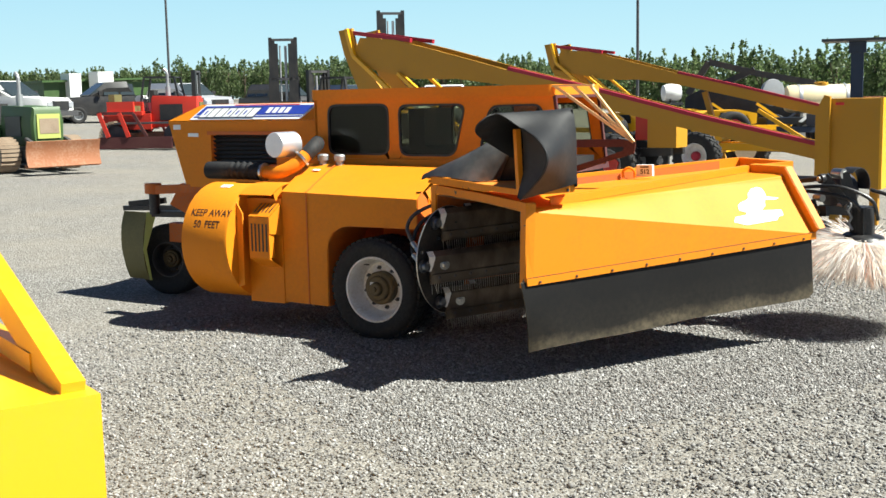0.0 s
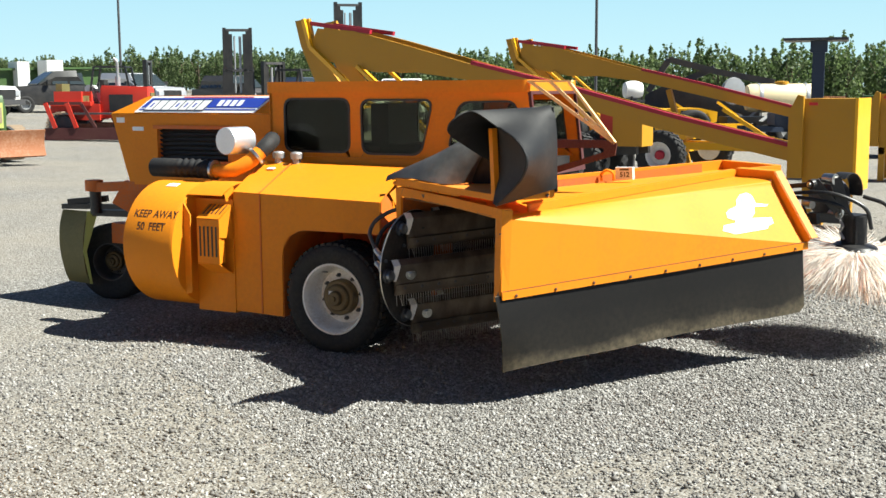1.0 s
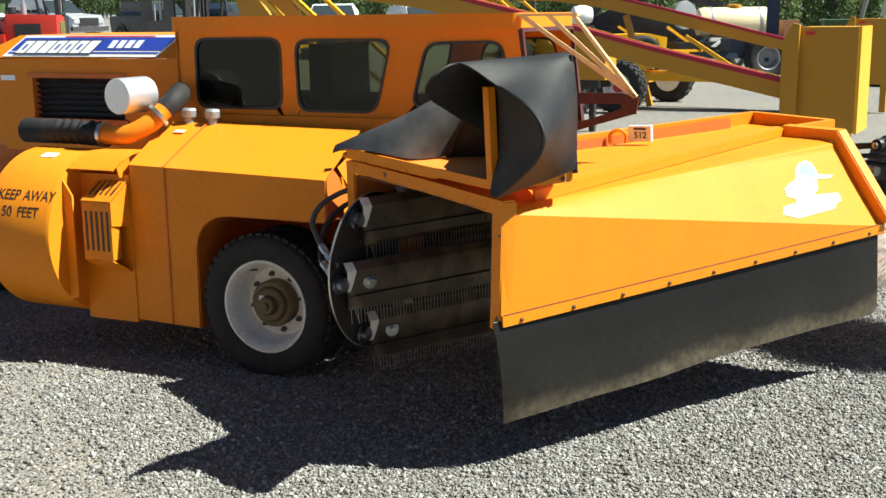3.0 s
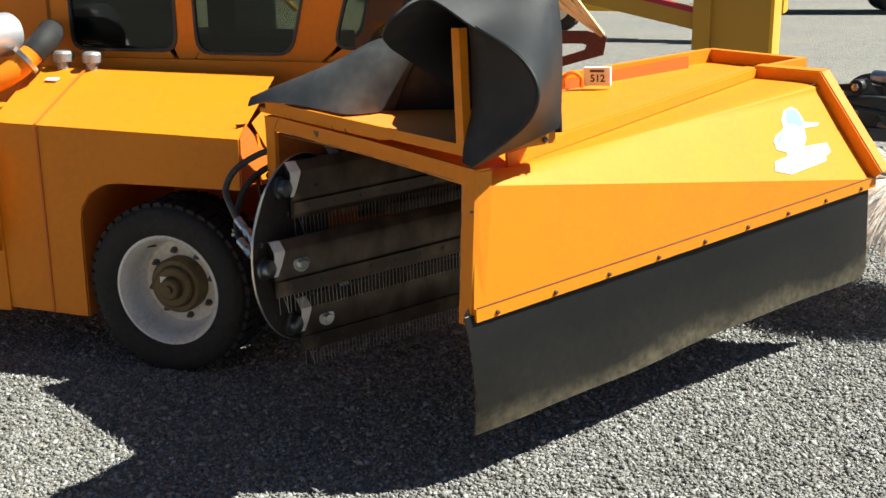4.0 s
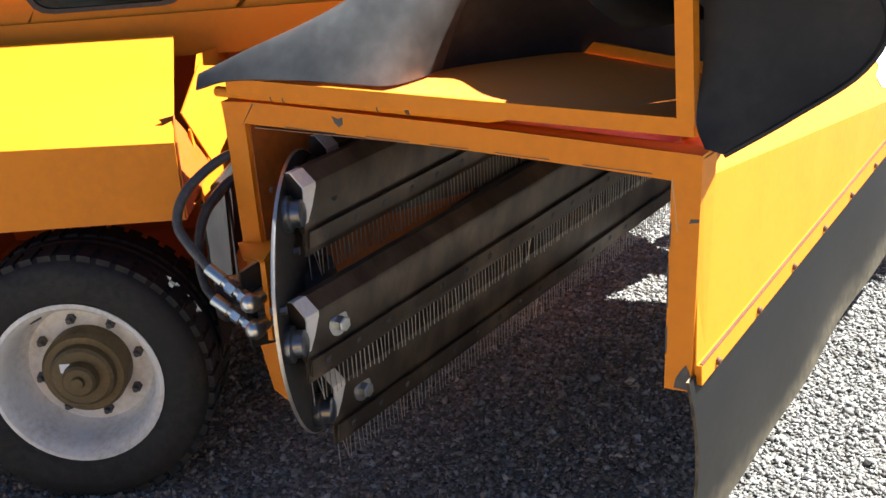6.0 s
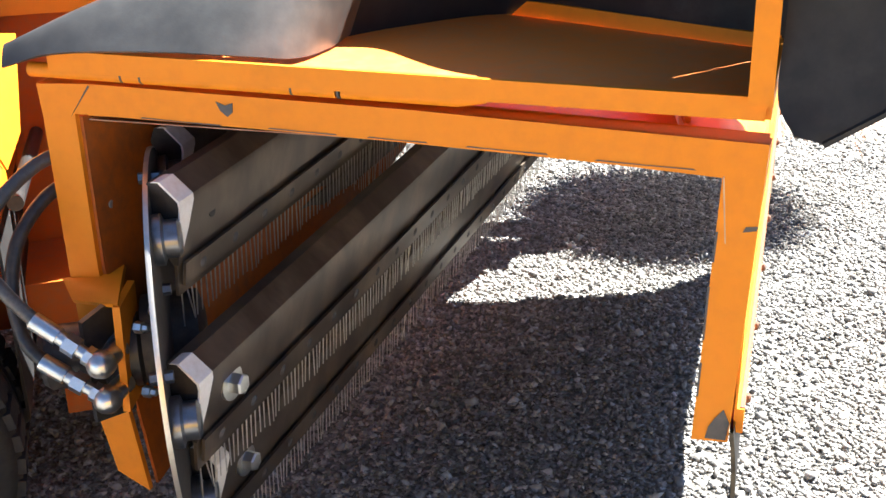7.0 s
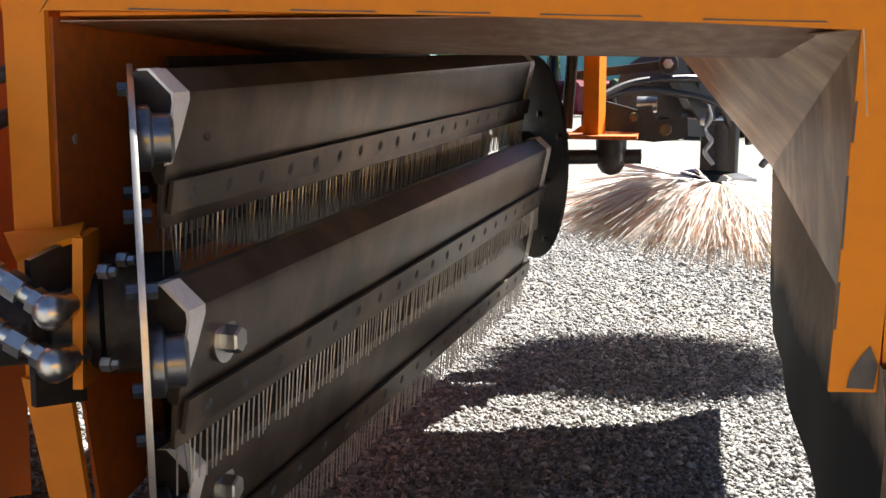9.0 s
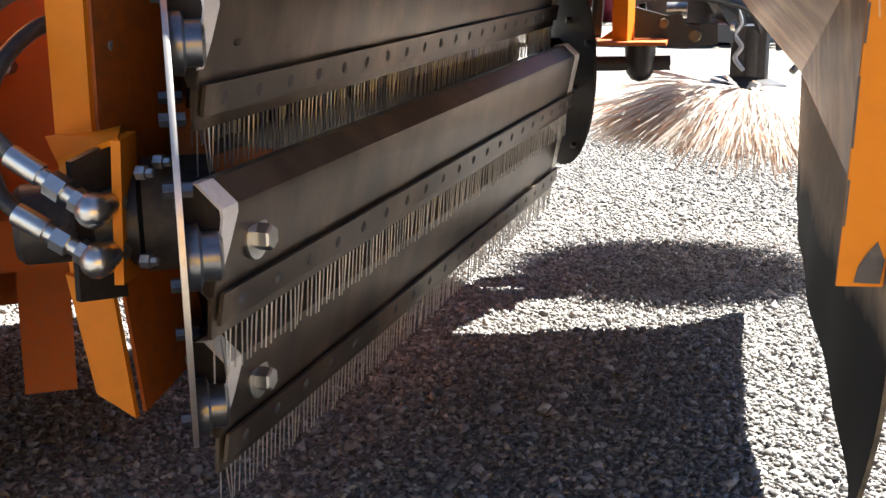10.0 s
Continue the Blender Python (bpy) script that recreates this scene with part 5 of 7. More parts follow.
bm = B()
lathe(bm, [(0.0105, -0.018), (0.0105, 0.018)], 6)
DISC_BOLT = mesh_of("disc_bolt", bm, BEARINGSTEEL)
for c, s, RD in ((C1, -1, 0.35), (C2 + Vector((0.065, 0, -0.02)), 1, 0.335)):
    bm = B()
    lathe(bm, [(0.05, -0.0045), (RD - 0.003, -0.0045), (RD - 0.003, 0.0045), (0.05, 0.0045)], 56, axis_to(c, UH))
    disc = part("reel_disc", bm, SHADED_STEEL, sweeper, "black-faced steel reel end disc", HM)
    bm = B()
    lathe(bm, [(RD - 0.004, -0.004), (RD - 0.001, -0.004), (RD, 0), (RD - 0.001, 0.004), (RD - 0.004, 0.004)], 56, axis_to(c, UH), False)
    part("disc_rim", bm, PALESTEEL if s < 0 else BLACK, disc, "worn bright rim", HM)
    for i in range(10):
        q = rim_point(c, 0.3 + i * math.pi / 5, RD * (0.55 if i % 2 else 0.9))
        shared("disc_bolt", DISC_BOLT, disc, HM @ axis_to(q, UH))
    bm = B()
    lathe(bm, [(0.085, -0.05), (0.085, 0.05), (0.05, 0.06)], 24, axis_to(c, UH))
    part("disc_hub", bm, SHADED_STEEL, disc, "", HM)

# one bat: folded sheet, tine flange, end caps; it keeps its posture round the reel
SEC = [(-0.036, 0.05), (-0.024, 0.076), (0.004, 0.08), (0.036, 0.05), (0.037, 0.04), (0.014, -0.07), (0.004, -0.07), (-0.012, -0.04)]
L0, L1 = 0.045, (C2 - C1).length - 0.05


def bat_mesh():
    bm = B()
    ends = [[bm.verts.new((x, y, z)) for x, z in SEC] for y in (0, L1 - L0)]
    n = len(SEC)
    for i in range(n):
        bm.faces.new((ends[0][i], ends[0][(i + 1) % n], ends[1][(i + 1) % n], ends[1][i]))
    bm.faces.new(ends[0])
    bm.faces.new(ends[1][::-1])
    return mesh_of("reel_bat", bm, BATSTEEL, 30)


def flange_mesh():
    bm = B()
    plate(bm, [(0.006, 0, -0.06), (0.006, L1 - L0, -0.06), (0.0, L1 - L0, -0.128), (0.0, 0, -0.128)], -0.006)
    plate(bm, [(0.021, 0.004, -0.064), (0.021, L1 - L0 - 0.004, -0.064), (0.013, L1 - L0 - 0.004, -0.108), (0.013, 0.004, -0.108)], -0.006)
    return mesh_of("tine_clamp", bm, BATSTEEL, 30)


def tine_mesh():
    rng = random.Random(3)
    bm = B()
    k = int((L1 - L0) / 0.0155)
    for i in range(k):
        y = 0.012 + i * 0.0155
        lean, out = rng.gauss(0.002, 0.0016), rng.gauss(0, 0.0015)
        if rng.random() < 0.03:
            lean += rng.choice((-0.022, 0.022))
        rod(bm, (0.003, y, -0.12), (-0.004 + out, y + lean, -0.2 + rng.uniform(0, 0.008)), 0.0016, 5, 0.0012)
    return mesh_of("tine_strip", bm, TINEWIRE, 60)


def cap_mesh():
    bm = B()
    plate(bm, [(x * 0.98, -0.002, z * 0.99) for x, z in SEC], 0.004)
    return mesh_of("end_cap", bm, SHADED_STEEL, 30)


def lip_mesh():
    """Bare metal over the bend at the bat's end, near-white as if sunlit, narrowing downwards."""
    bm = B()
    rows = [((-0.010, 0.0805), 0.030), ((0.0045, 0.0815), 0.034), ((0.0375, 0.0508), 0.036), ((0.0385, 0.040), 0.034), ((0.030, -0.005), 0.022), ((0.0225, -0.042), 0.008)]
    top = [[bm.verts.new((x, y, z)) for y in (-0.006, w)] for (x, z), w in rows]
    low = [[bm.verts.new((x - 0.004, y, z - 0.002)) for y in (-0.006, w)] for (x, z), w in rows]
    for k in range(len(rows) - 1):
        bm.faces.new((top[k][0], top[k][1], top[k + 1][1], top[k + 1][0]))
        bm.faces.new((low[k][0], low[k + 1][0], low[k + 1][1], low[k][1]))
        for e in (0, 1):
            bm.faces.new((top[k][e], top[k + 1][e], low[k + 1][e], low[k][e]))
    for k in (0, len(rows) - 1):
        bm.faces.new((top[k][0], low[k][0], low[k][1], top[k][1]))
    return mesh_of("sunlit_lip", bm, CAPSTEEL, 30)


def wrap_mesh():
    bm = B()
    n = len(SEC)
    rings = [[bm.verts.new((x * 1.05, y, z * 1.03)) for x, z in SEC] for y in (0, 0.06)]
    for i in range(n):
        bm.faces.new((rings[0][i], rings[0][(i + 1) % n], rings[1][(i + 1) % n], rings[1][i]))
    bm.faces.new(rings[0])
    bm.faces.new(rings[1][::-1])
    return mesh_of("end_sleeve", bm, CAPSTEEL, 30)


def bearing_mesh():
    bm = B()
    lathe(bm, [(0.04, 0), (0.043, 0.01), (0.043, 0.02), (0.032, 0.024), (0.032, 0.045), (0.024, 0.05)], 20)
    return mesh_of("bearing", bm, BEARINGSTEEL)


def rivet_mesh():
    bm = B()
    lathe(bm, [(0.0115, 0), (0.0105, 0.005), (0.004, 0.0075)], 8, pose(0, 0, 0, 0, 90))
    return mesh_of("clamp_bolt", bm, DARKGREY)


SLEEVE, LIP = wrap_mesh(), lip_mesh()
BAT, CLAMP, TINES, CAP, BEARING, RIVET = bat_mesh(), flange_mesh(), tine_mesh(), cap_mesh(), bearing_mesh(), rivet_mesh()
AIM = Matrix.Rotation(-math.atan2(BAR.x, BAR.y), 4, "Z")
for i in range(6):
    a = radians(1 + 60 * i)
    p = rim_point(C1, a)
    m = HM @ Matrix.Translation(p + BAR * L0 + Vector((0, 0, 0.005))) @ AIM
    bat = shared("reel_bat", BAT, sweeper, m, "worn folded-steel reel bat with wire tines")
    shared("tine_clamp", CLAMP, bat, m)
    shared("tine_strip", TINES, bat, m, "row of thin wire tines")["kind"] = "stuff"
    shared("end_cap", CAP, bat, m, "dark end plate")
    shared("sunlit_lip", LIP, bat, m, "bright bare-metal lip, coloured as if sunlit")
    shared("end_sleeve", SLEEVE, bat, m @ pose(0, L1 - L0 - 0.058, 0), "pale steel end sleeve")
    for c in (C1, C2):
        q = rim_point(c, a)
        shared("bearing", BEARING, bat, HM @ axis_to(q, UH if c is C1 else -UH))
    for k in range(20):
        shared("clamp_bolt", RIVET, bat, m @ pose(0.018, 0.06 + k * 0.108, -0.088, 0, 8))
    if i in (0, 5):
        bm = B()
        lathe(bm, [(0.032, 0), (0.032, 0.006), (0.024, 0.0065)], 20, pose(0.024, 0.10, -0.01, 0, 90))
        lathe(bm, [(0.019, 0.006), (0.019, 0.026), (0.016, 0.029)], 6, pose(0.024, 0.10, -0.01, 0, 90))
        part("big_bolt", bm, STEEL, bat, "large zinc bolt", m)
    else:
        bm = B()
        lathe(bm, [(0.010, 0), (0.010, 0.0015)], 14, pose(0.0253, 0.10, -0.01, 0, 90))
        part("bolt_hole", bm, BLACK, bat, "empty bolt hole", m)

# reel motor and its hoses
bm = B()
mp = Vector((-1.0, 0.03, 0.615))
lathe(bm, [(0.05, -0.2), (0.058, -0.19), (0.058, -0.10), (0.07, -0.09), (0.07, -0.03), (0.055, -0.02), (0.05, 0.04)], 24, axis_to(mp, UH))
motor = part("reel_motor", bm, BLACK, sweeper, "black hydraulic reel motor", HM)
bm = B()
plate(bm, [(-1.075, -0.085, 0.715), (-1.045, -0.015, 0.735), (-1.045, -0.015, 0.505), (-1.08, -0.085, 0.515)], -0.012)
part("motor_plate", bm, BLACK, motor, "", HM, 0.003)
HOSES = ([(-1.131, -0.12, 0.725), (-1.18, -0.12, 0.775), (-1.222, -0.11, 0.83), (-1.222, -0.06, 0.895), (-1.19, 0.04, 0.945), (-1.14, 0.12, 0.955)],
         [(-1.13, -0.12, 0.645), (-1.17, -0.11, 0.68), (-1.2, -0.08, 0.75), (-1.205, -0.03, 0.83), (-1.185, 0.05, 0.885), (-1.14, 0.12, 0.9)])
for k, (p, pts) in enumerate(zip((Vector((-1.022, -0.115, 0.655)), Vector((-1.022, -0.115, 0.585))), HOSES)):
    d = (Vector(pts[0]) - p).normalized()
    l = (Vector(pts[0]) - p).length
    bm = B()
    rod(bm, p + Vector((0.0, 0.06, 0)), p + Vector((0, 0.0, 0)), 0.019, 12)
    lathe(bm, [(0.006, -0.025), (0.017, -0.02), (0.0245, -0.008), (0.0245, 0.008), (0.017, 0.02), (0.006, 0.025)], 14, axis_to(p, (0, -1, 0)))
    for t0, t1, r, n in ((0.05, 0.24, 0.018, 6), (0.22, 0.36, 0.012, 12), (0.36, 0.55, 0.019, 6), (0.55, 0.66, 0.013, 12), (0.66, 1.05, 0.0165, 12)):
        rod(bm, p + d * t0 * l, p + d * t1 * l, r, n)
    part("hose_fitting", bm, STEEL, motor, "zinc hydraulic fitting", HM)
    bm = B()
    tube(bm, pts, 0.0125, 12)
    part("hydraulic_hose", bm, BLACK if k else HOSEGREY, motor, "hydraulic hose", HM)

# orange drop tube and cross pipe at the far end
bm = B()
beam(bm, (-0.525, 2.44, 0.68), (-0.525, 2.44, 1.0), 0.056, 0.056, (0.34, 0.94, 0))
plate(bm, [(-0.556, 2.42, 0.69), (-0.556, 2.42, 0.72), (-0.60, 2.42, 0.69)], 0.01)
drop = part("drop_tube", bm, ORANGE, sweeper, "orange square drop tube", HM, 0.004)
bm = B()
plate(bm, [(-0.72, 2.36, 0.672), (-0.38, 2.36, 0.672), (-0.38, 2.54, 0.672), (-0.72, 2.54, 0.672)], 0.012)
part("foot_plate", bm, ORANGE_DUSTY_SHADED, drop, "", HM, 0.002)
bm = B()
rod(bm, (-0.82, 2.45, 0.60), (-0.37, 2.50, 0.605), 0.025, 14)
lathe(bm, [(0.008, -0.07), (0.03, -0.062), (0.046, -0.04), (0.051, 0.0), (0.052, 0.06)], 20, pose(-0.47, 2.49, 0.612))
part("cross_pipe", bm, BLACK, drop, "black cross pipe", HM)
bm = B()
rod(bm, (-0.62, 2.47, 0.7), (-0.60, 2.47, 1.0), 0.02, 12)
part("cylinder_rod", bm, BLACK, drop, "", HM)

# side brush on black arms
hubp = Vector((-0.10, 2.83, 0.50))
bm = B()
for a, b, w, h in (((-0.62, 2.62, 0.87), (-0.29, 2.66, 0.91), 0.028, 0.03), ((-0.29, 2.66, 0.93), (-0.17, 2.76, 0.72), 0.05, 0.06), ((-0.3, 2.62, 0.70), (-0.16, 2.78, 0.68), 0.05, 0.06)):
    beam(bm, a, b, w, h)
part("brush_arm", bm, BLACK, sweeper, "black side brush arm", HM, 0.005)
bm = B()
lathe(bm, [(0.032, -0.03), (0.034, 0), (0.032, 0.02), (0.02, 0.022)], 20, axis_to((-0.29, 2.64, 0.912), (0, -1, 0)))
knuckle = part("arm_knuckle", bm, BLACK, sweeper, "black round arm knuckle with a bright bolt", HM)
bm = B()
lathe(bm, [(0.018, 0.018), (0.018, 0.034), (0.008, 0.037)], 6, axis_to((-0.29, 2.64, 0.912), (0, -1, 0)))
part("knuckle_bolt", bm, STEEL, knuckle, "bright zinc bolt", HM)
bm = B()
plate(bm, [(-0.52, 2.6, 0.79), (-0.39, 2.6, 0.755), (-0.345, 2.6, 0.768), (-0.325, 2.6, 0.722), (-0.22, 2.6, 0.73), (-0.215, 2.6, 0.66), (-0.33, 2.6, 0.645), (-0.52, 2.6, 0.665)], 0.03)
arm_plate = part("arm_plate", bm, BLACK, sweeper, "black swing arm plate", HM, 0.004)
for x, z, r in ((-0.40, 0.73, 0.018), (-0.293, 0.69, 0.022)):
    bm = B()
    lathe(bm, [(r, -0.02), (r, 0.015), (r * 0.75, 0.02), (r * 0.4, 0.02)], 16, axis_to((x, 2.59, z), (0, -1, 0)))
    part("pivot_pin", bm, HUBBROWN, arm_plate, "dull round pivot pin", HM)
bm = B()
lathe(bm, [(0.13, -0.05), (0.14, -0.03), (0.14, 0.03), (0.1, 0.05), (0.03, 0.06)], 28, axis_to((-0.34, 2.85, 0.80), (0.1, -1, 0.1)))
part("drive_housing", bm, DARKGREY, sweeper, "dark round drive housing", HM)
bm = B()
for p, r, l in (((-0.23, 2.74, 0.94), 0.036, 0.09), ((-0.36, 2.68, 0.77), 0.028, 0.07), ((-0.2, 2.75, 0.71), 0.028, 0.08)):
    bm = B()
    rod(bm, Vector(p) - Vector((l / 2, 0, 0)), Vector(p) + Vector((l / 2, 0, 0)), r, 14)
    part("arm_pin", bm, STEEL, sweeper, "zinc arm pin", HM)
bm = B()
arc_pts = [(2.82 + 0.10 * math.cos(radians(-20 + 17 * i)), 0.86 + 0.12 * math.sin(radians(-20 + 17 * i))) for i in range(10)]
loft(bm, [(-0.23, y, z) for y, z in arc_pts], [(-0.12, y, z) for y, z in arc_pts], 1, 1, 0.006)
part("arm_guard", bm, BLACK, sweeper, "black curved guard", HM)
bm = B()
box(bm, (-0.17, 2.77, 0.52), (-0.05, 2.88, 0.71))
rod(bm, hubp + Vector((0, 0, 0.0)), hubp + Vector((0, 0, 0.2)), 0.065, 18)
beam(bm, (-0.2, 2.75, 0.95), (-0.16, 2.8, 0.7), 0.05, 0.07)
part("brush_motor", bm, BLACK, sweeper, "black brush motor housing", HM, 0.008)
bm = B()
tube(bm, [(-0.155, 2.755, 0.77), (-0.14, 2.75, 0.72), (-0.16, 2.75, 0.68), (-0.135, 2.75, 0.64), (-0.155, 2.75, 0.60), (-0.125, 2.75, 0.555)], 0.009, 8)
part("bright_cable", bm, GALVA, sweeper, "twisted pale cable on the brush motor", HM)
for k, pts in enumerate(([(-0.52, 2.46, 0.80), (-0.42, 2.55, 0.845), (-0.3, 2.62, 0.86), (-0.15, 2.7, 0.85), (-0.02, 2.82, 0.76), (0.0, 2.86, 0.62)], [(-0.52, 2.47, 0.80), (-0.4, 2.56, 0.825), (-0.28, 2.63, 0.815), (-0.12, 2.72, 0.77), (-0.06, 2.8, 0.66)], [(-0.1, 2.9, 0.82), (0.05, 2.95, 0.76), (0.09, 2.93, 0.6), (0.05, 2.88, 0.54)])):
    bm = B()
    tube(bm, pts, 0.013, 10)
    part("brush_hose", bm, BLACK, sweeper, "black hydraulic hose", HM)

bm = B()
TILT_B = Matrix.Rotation(radians(6), 4, "Y") @ Matrix.Rotation(radians(-4), 4, "X")
lathe(bm, [(0.03, -0.02), (0.135, -0.03), (0.148, -0.01), (0.13, 0.012), (0.05, 0.03)], 28, Matrix.Translation(hubp) @ TILT_B)
brush = part("brush_disc", bm, BLACK, sweeper, "black side brush disc with worn straw-coloured bristles", HM)


def bristles():
    rng = random.Random(11)
    bm = B()
    for i in range(4200):
        a, r0 = rng.uniform(0, 2 * math.pi), rng.uniform(0.05, 0.15)
        spread, drop_ = rng.gauss(0.385, 0.06), rng.gauss(0.215, 0.035)
        stray = rng.random() < 0.06
        if stray:
            spread, drop_ = rng.uniform(0.25, 0.4), rng.uniform(-0.05, 0.1)
        da = rng.gauss(0, 0.1)
        p = Vector((r0 * math.cos(a), r0 * math.sin(a), -0.015))
        q = Vector(((r0 + spread * 0.5) * math.cos(a + da * 0.3), (r0 + spread * 0.5) * math.sin(a + da * 0.3), -drop_ * 0.36))
        e = Vector(((r0 + spread) * math.cos(a + da), (r0 + spread) * math.sin(a + da), -drop_))
        w = rng.uniform(0.0014, 0.0028)
        rows = []
        for pt, s in ((p, 1), (q, 1), (q.lerp(e, 0.62), 0.9), (e, 0.6)):
            side = Vector((-math.sin(a), math.cos(a), 0)) * w * s
            up = Vector((0, 0, w * s))
            rows.append([bm.verts.new(pt + side), bm.verts.new(pt - side * 0.5 + up), bm.verts.new(pt - side * 0.5 - up)])
        for j, (x, y) in enumerate(zip(rows, rows[1:])):
            for k in range(3):
                bm.faces.new((x[k], x[(k + 1) % 3], y[(k + 1) % 3], y[k])).material_index = j // 2
    return bm


bm = bristles()
ob = part("bristles", bm, BRISTLE, brush, "splayed worn straw-coloured bristles", HM @ Matrix.Translation(hubp) @ TILT_B, 0, 0)
ob.data.materials.append(BRISTLETIP)
ob["kind"] = "stuff"

# ---- the yard round the sweeper ----
YT, YR, YH, YN = wheel_meshes(0.5, 0.27, 0.34)


LUG = B()
for i in range(22):
    for side in (-1, 1):
        a = math.tau * (i + 0.25 * side) / 22
        beam(LUG, (0.5 * math.cos(a), 0.5 * math.sin(a), side * 0.005), (0.49 * math.cos(a + 0.16), 0.49 * math.sin(a + 0.16), side * 0.16), 0.05, 0.045, (math.cos(a), math.sin(a), 0))
LUG = mesh_of("tyre_lugs", LUG, TYRE)


def yard_wheel(parent, m, r, rim=YR, width=1.0):
    """A wheel whose axis is the local z of m, scaled to radius r."""
    s = Matrix.Diagonal((r / 0.5, r / 0.5, width * r / 0.5, 1))
    w = shared("wheel", YT, parent, m @ s, "black tyre")
    shared("rim", rim, w, m @ s, "steel rim")
    return w


def ground_at(x, y, yaw):
    return pose(x, y, rise(x, y), 0, 0, yaw)


def coloured(mesh, mat, name):
    me = mesh.copy()
    me.name = name
    me.materials.clear()
    me.materials.append(mat)
    return me


RIM_RED = coloured(YR, CRIMSON, "rim_red")
RIM_GREY = coloured(YR, GALVA, "rim_grey")
RIM_DARK = coloured(YR, DARKGREY, "rim_dark")


def hull_shape(bm, sections):
    """Joins cross-sections, each (x, half width, bottom, top, top half width), into one closed hull."""
    rings = []
    for x, w, z0, z1, wt in sections:
        zm = z0 + (z1 - z0) * 0.6
        rings.append([bm.verts.new((x, y, z)) for y, z in ((-w * 0.94, z0), (w * 0.94, z0), (w, zm), (wt, z1), (-wt, z1), (-w, zm))])
    for a, b in zip(rings, rings[1:]):
        for i in range(6):
            j = (i + 1) % 6
            bm.faces.new((a[i], a[j], b[j], b[i]))
    bm.faces.new(rings[0][::-1])
    bm.faces.new(rings[-1])
    return bm


def pickup(m, paint, label, bed=True):
    t = thing("pickup_truck" if bed else "car", label, "pickup truck" if bed else "car", m)
    bm = B()
    hull_shape(bm, [(2.85, 0.85, 0.45, 1.0, 0.8), (2.6, 0.98, 0.42, 1.18, 0.9), (1.3, 0.99, 0.4, 1.25, 0.94), (-2.8, 0.99, 0.45, 1.25, 0.95), (-2.9, 0.95, 0.5, 1.2, 0.93)])
    body = part("body", bm, paint, t, "", m, 0.03)
    bm = B()
    back = -0.9 if bed else -2.2
    hull_shape(bm, [(1.25, 0.9, 1.22, 1.26, 0.88), (0.45, 0.92, 1.22, 1.9, 0.72), (back + 0.35, 0.92, 1.22, 1.93, 0.72), (back, 0.9, 1.22, 1.3, 0.85)])
    part("cabin", bm, paint, t, "", m, 0.03)
    bm = B()
    hull_shape(bm, [(1.22, 0.86, 1.28, 1.32, 0.84), (0.52, 0.87, 1.3, 1.84, 0.69), (0.46, 0.87, 1.3, 1.86, 0.69)])
    part("windshield", bm, CARGLASS, t, "dark windshield", m @ pose(0.035, 0, 0.01))
    for s in (-1, 1):
        for a, b in ((-0.1, 0.62), (-0.85, -0.16)) if bed else ((-0.1, 0.62), (-1.0, -0.16), (-1.9, -1.06)):
            bm = B()
            plate(bm, [(b, s * 0.945, 1.3), (a, s * 0.945, 1.3), (a + 0.05, s * 0.77, 1.82), (b - 0.12, s * 0.77, 1.82)], -0.01 * s)
            part("side_window", bm, CARGLASS, t, "", m)
        bm = B()
        box(bm, (2.86, s * 0.62 - 0.17, 0.82), (2.9, s * 0.62 + 0.17, 1.02))
        part("headlight", bm, SILVER, body, "clear headlight", m, 0.01)
        bm = B()
        box(bm, (0.75, s * 1.02 - 0.02, 1.3), (0.9, s * 1.2, 1.5))
        part("wing_mirror", bm, BLACK, t, "", m, 0.02)
        for x in (1.85, -1.75):
            bm = B()
            arc = [(x + 0.5 * math.cos(radians(a)), s * 1.0, 0.4 + 0.5 * math.sin(radians(a))) for a in range(0, 181, 20)]
            plate(bm, arc, -0.03 * s)
            part("wheel_arch", bm, BLACK, body, "dark wheel arch", m)
            yard_wheel(t, m @ pose(x, s * 0.92, 0.39, -90 * s), 0.39, RIM_GREY)
    bm = B()
    box(bm, (2.84, -0.5, 0.7), (2.91, 0.5, 1.06))
    part("grille", bm, BLACK, body, "black grille", m, 0.01)
    bm = B()
    box(bm, (2.82, -0.95, 0.48), (3.0, 0.95, 0.68))
    part("bumper", bm, DARKGREY, body, "dark bumper", m, 0.03)
    if bed:
        bm = B()
        box(bm, (-2.75, -0.82, 1.256), (-1.0, 0.82, 1.262))
        part("load_bed", bm, BLACK, body, "", m)
    return t


bm = B()
box(bm, (-0.04, -0.21, -0.035), (0.04, 0.21, 0.035))
TRACK_PAD = mesh_of("track_pad", bm, TRACKSTEEL)


